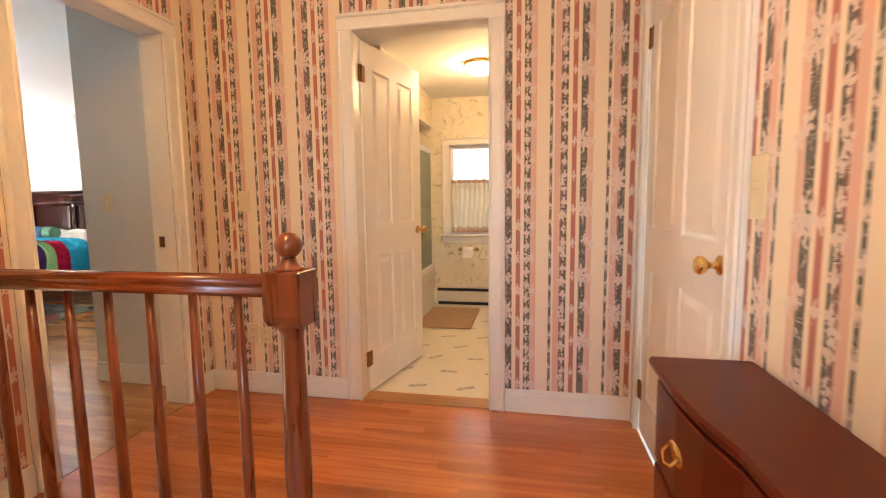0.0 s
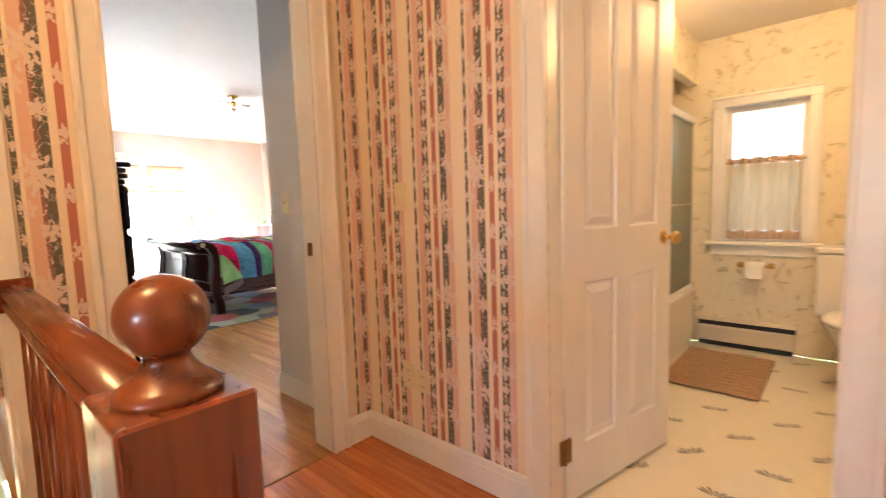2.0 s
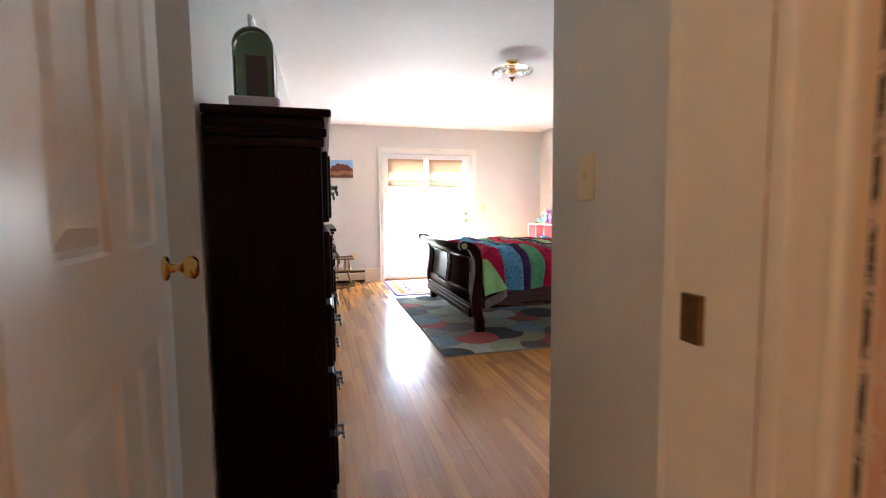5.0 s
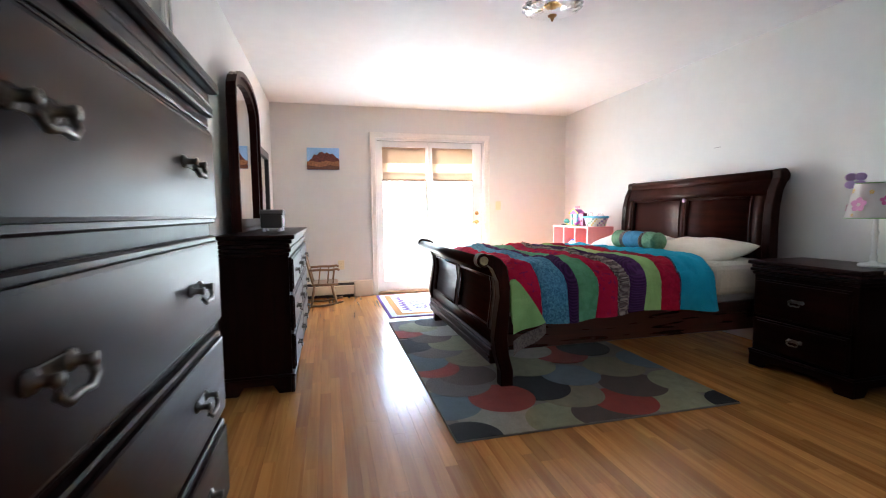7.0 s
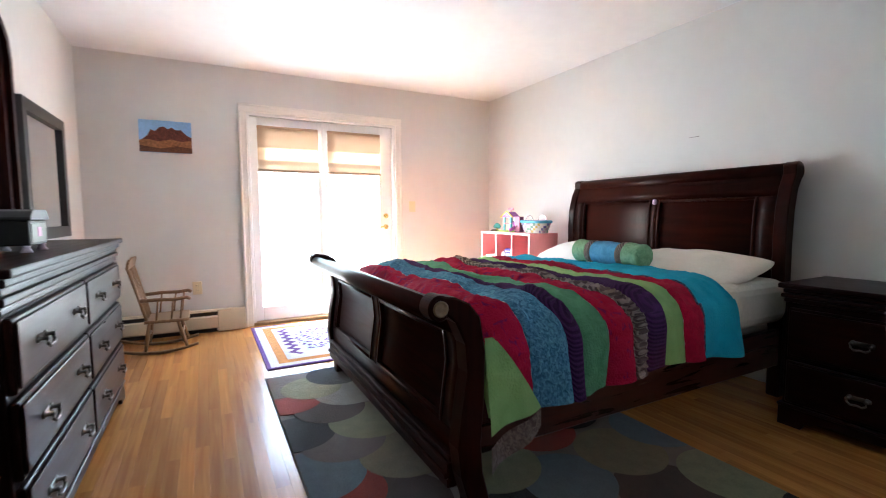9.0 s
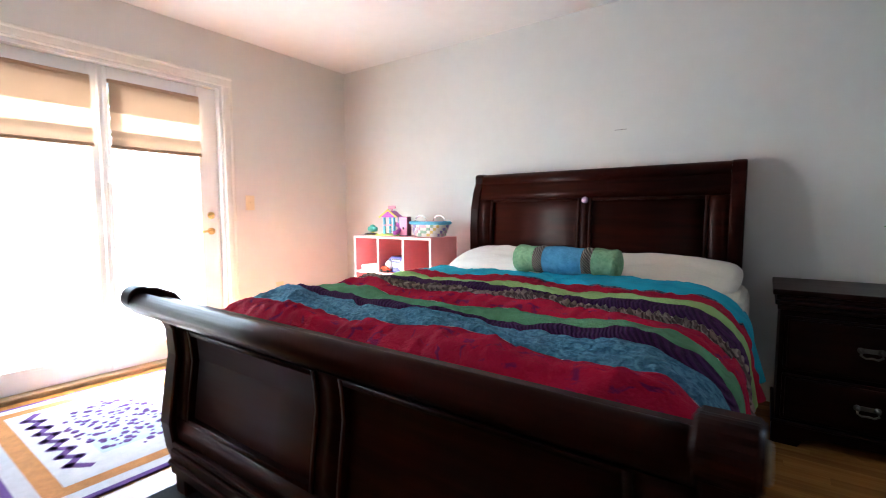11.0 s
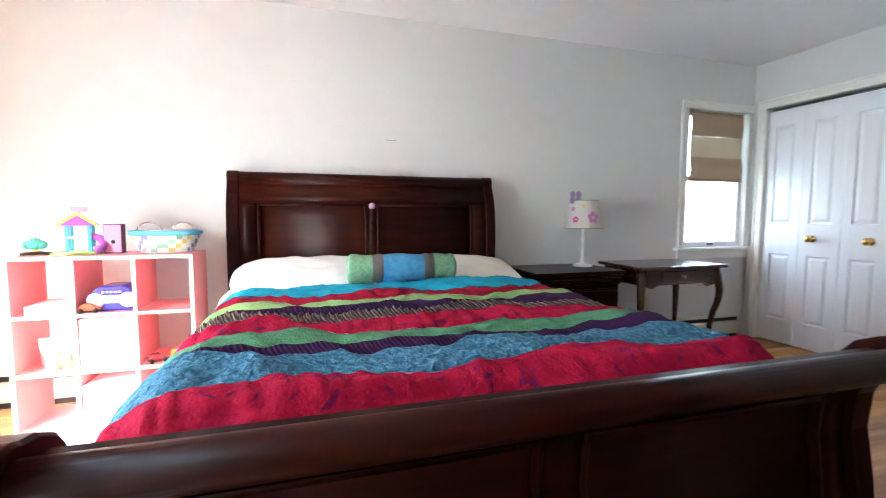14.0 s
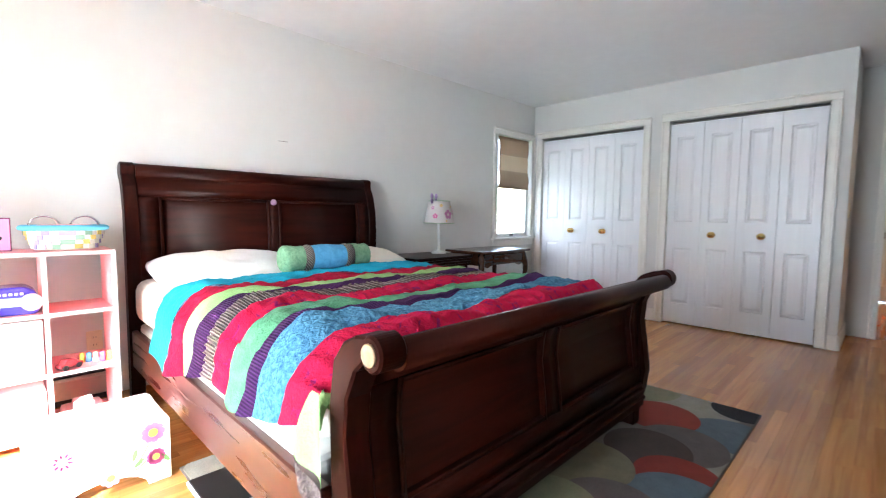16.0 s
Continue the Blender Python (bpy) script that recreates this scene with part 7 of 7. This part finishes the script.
for sx in (-0.085, 0.085):
    for sy in (-0.055, 0.055):
        bm = bmesh.new()
        lathe(bm, [(0.018, 0), (0.014, 0.01), (0.010, 0.018), (0.014, 0.026)], 10, J @ pose(sx, sy, 0))
        part("foot", bm, M_SILVER, jb)
dc = thing("display_dome", "arched glass display case with a dark scene inside", "display case")
DX, DY, DZ = -2.99, 2.185, 1.385
bm = bmesh.new()
box(bm, DX - 0.06, DX + 0.06, DY - 0.075, DY + 0.075, DZ, DZ + 0.045, 0.006)
part("base", bm, M_SILVER, dc)
dome = [(-0.06, 0.045), (0.06, 0.045), (0.06, 0.20)] + [(0.06 * math.cos(a), 0.20 + 0.06 * math.sin(a)) for a in np.linspace(0.2, math.pi - 0.2, 10)] + [(-0.06, 0.20)]
bm = bmesh.new()
frame_r = [(p, q) for p, q in dome]
prism(bm, [(DY + p, DZ + q) for p, q in dome], DX - 0.05, DX - 0.042, "x", bevel=0.002)
part("back_plate", bm, mat("green_scene", (0.08, 0.20, 0.09), 0.5, var=0.5, scale=20), dc)
bm = bmesh.new()
prism(bm, [(DY + p, DZ + q) for p, q in dome], DX - 0.04, DX + 0.05, "x", bevel=0.006)
part("glass_cover", bm, glass_mat("case_glass", (0.96, 0.98, 0.97), 0.02), dc)
bm = bmesh.new()
box(bm, DX - 0.041, DX - 0.035, DY - 0.03, DY + 0.035, DZ + 0.05, DZ + 0.19, 0.002)
part("inner_scene", bm, mat("dark_scene", (0.05, 0.035, 0.04), 0.5, var=0.6, scale=30), dc)

# ---- small marks ----
bm = bmesh.new()
box(bm, -5.93, -5.855, YN - 0.0015, YN, 1.603, 1.607)
solid("wall_scratch", bm, mat("scratch_grey", (0.30, 0.29, 0.27), 0.8), "thin grey scratch on the wall over the bed", "scratch")

# ---- outside: trees beyond the deck ----
M_LEAF = mat("sunlit_leaves", (0.10, 0.17, 0.04), 0.6, var=0.4, scale=3)
M_BARK = mat("grey_bark", (0.12, 0.09, 0.07), 0.9, var=0.3, scale=6, bump=0.8, bscale=30)
rt = random.Random(11)


def tree(x, y, h, r):
    t = thing("tree", "leafy green garden tree beyond the deck", "tree", "garden trees")
    bm = bmesh.new()
    tube(bm, [(x, y, -3), (x + 0.1, y, -3 + h * 0.3), (x - 0.05, y + 0.1, -3 + h * 0.75)], 0.2, 8, ends=[0.28, 0.2, 0.06])
    for k in range(6):
        a = k * 1.05
        tube(bm, [(x, y, -3 + h * (0.35 + 0.05 * k)), (x + r * 0.6 * math.cos(a), y + r * 0.6 * math.sin(a), -3 + h * (0.5 + 0.06 * k))], 0.06, 6, ends=[0.08, 0.02])
    part("trunk", bm, M_BARK, t)
    bm = bmesh.new()
    for k in range(1500):
        d = Vector((rt.gauss(0, 1), rt.gauss(0, 1), rt.gauss(0, 0.9))).normalized() * (rt.random() ** 0.4) * (1 + 0.35 * noise.noise(Vector((k * 0.01, x, y))))
        c = Vector((x + d.x * r, y + d.y * r, -3 + h * 0.68 + d.z * h * 0.34))
        u = Vector((rt.uniform(-1, 1), rt.uniform(-1, 1), rt.uniform(-1, 1))).normalized() * rt.uniform(0.10, 0.22)
        v = u.orthogonal().normalized() * u.length * 0.6
        bm.faces.new([bm.verts.new(c + p) for p in (u, v, -u, -v)])
    part("crown", bm, M_LEAF, t)


for x, y, h, r in ((-22, 5.2, 8.0, 2.6), (-26, 9.5, 9.5, 3.2), (-25, 0.0, 9.0, 3.0), (-30, 4.5, 11, 3.6), (-21, 13, 8, 2.8), (-3.5, 17, 8, 2.8), (-0.6, 15, 8, 2.8)):
    tree(x, y, h, r)

# ---- floor boards ----
BW = 0.0572


def board_mesh(L):
    bm = bmesh.new()
    g = 0.0002
    bv, bd = 0.0005, 0.00008
    lo = [bm.verts.new(p) for p in ((g, g, -0.014), (L - g, g, -0.014), (L - g, BW - g, -0.014), (g, BW - g, -0.014))]
    mi = [bm.verts.new(p) for p in ((g, g, -bd), (L - g, g, -bd), (L - g, BW - g, -bd), (g, BW - g, -bd))]
    hi = [bm.verts.new(p) for p in ((g + bv, g + bv, 0), (L - g - bv, g + bv, 0), (L - g - bv, BW - g - bv, 0), (g + bv, BW - g - bv, 0))]
    for a, b in ((lo, mi), (mi, hi)):
        for k in range(4):
            bm.faces.new((a[k], a[(k + 1) % 4], b[(k + 1) % 4], b[k]))
    bm.faces.new(hi)
    return bm


LENS = [0.5, 0.8, 1.05, 1.3, 0.65]
SHARED = {(L, k): mesh_of("board", board_mesh(L), k) for L in LENS for k in (M_OAK, M_HALLOAK)}
rb = random.Random(7)
count = 0


def lay(x0, x1, y0, y1, single, material, limit):
    """Rows of boards along x; whole boards inside the stretch named single are objects of their own, the rest is joined."""
    global count
    rest_v, rest_f = [], []
    for r in range(int((y1 - y0) / BW) + 1):
        y = y0 + r * BW
        w = min(BW, y1 - y)
        if w < 0.006:
            continue
        x, first = x0, True
        while x < x1 - 0.01:
            L = rb.choice((0.23, 0.4, 0.6, 0.9)) if first else rb.choice(LENS)
            first = False
            L2 = min(L, x1 - x)
            if x1 - x - L2 < 0.12:
                L2 = x1 - x
            if L2 in LENS and w == BW and count < limit and single[0] < x and x + L2 < single[1] and single[2] < y < single[3]:
                o = new("board", SHARED[(L2, material)])
                o.parent = floor
                o.matrix_world = Matrix.Translation((x, y, 0))
                count += 1
            else:
                k = len(rest_v)
                g, b = 0.0002, 0.0005
                for zz, e in ((-0.014, g), (-0.00008, g), (0, g + b)):
                    rest_v.extend([(x + e, y + e, zz), (x + L2 - e, y + e, zz), (x + L2 - e, y + w - e, zz), (x + e, y + w - e, zz)])
                for q in (0, 4):
                    for i in range(4):
                        j = (i + 1) % 4
                        rest_f.append((k + q + i, k + q + j, k + q + 4 + j, k + q + 4 + i))
                rest_f.append((k + 8, k + 9, k + 10, k + 11))
            x += L2
    me = bpy.data.meshes.new("boards")
    me.from_pydata(rest_v, [], rest_f)
    me.materials.append(material)
    rest = new("boards", me)
    rest.parent = floor
    tagged(rest, kind="stuff")


lay(XW + 0.005, XD0, YS + 0.002, YN - 0.002, (-8.4, -2.9, 2.05, 4.3), M_OAK, 230)
lay(-2.87, XD0, 1.93, YS + 0.002, (9, 9, 9, 9), M_OAK, 0)
lay(XD0, XD1, 2.095, 2.815, (9, 9, 9, 9), M_OAK, 0)
lay(XD1, XR - 0.002, 1.815, YH0 - 0.006, (-1.75, 0.6, 1.82, 3.0), M_HALLOAK, 295)
lay(-0.475, XR - 0.002, -1.07, 1.815, (9, 9, 9, 9), M_HALLOAK, 0)
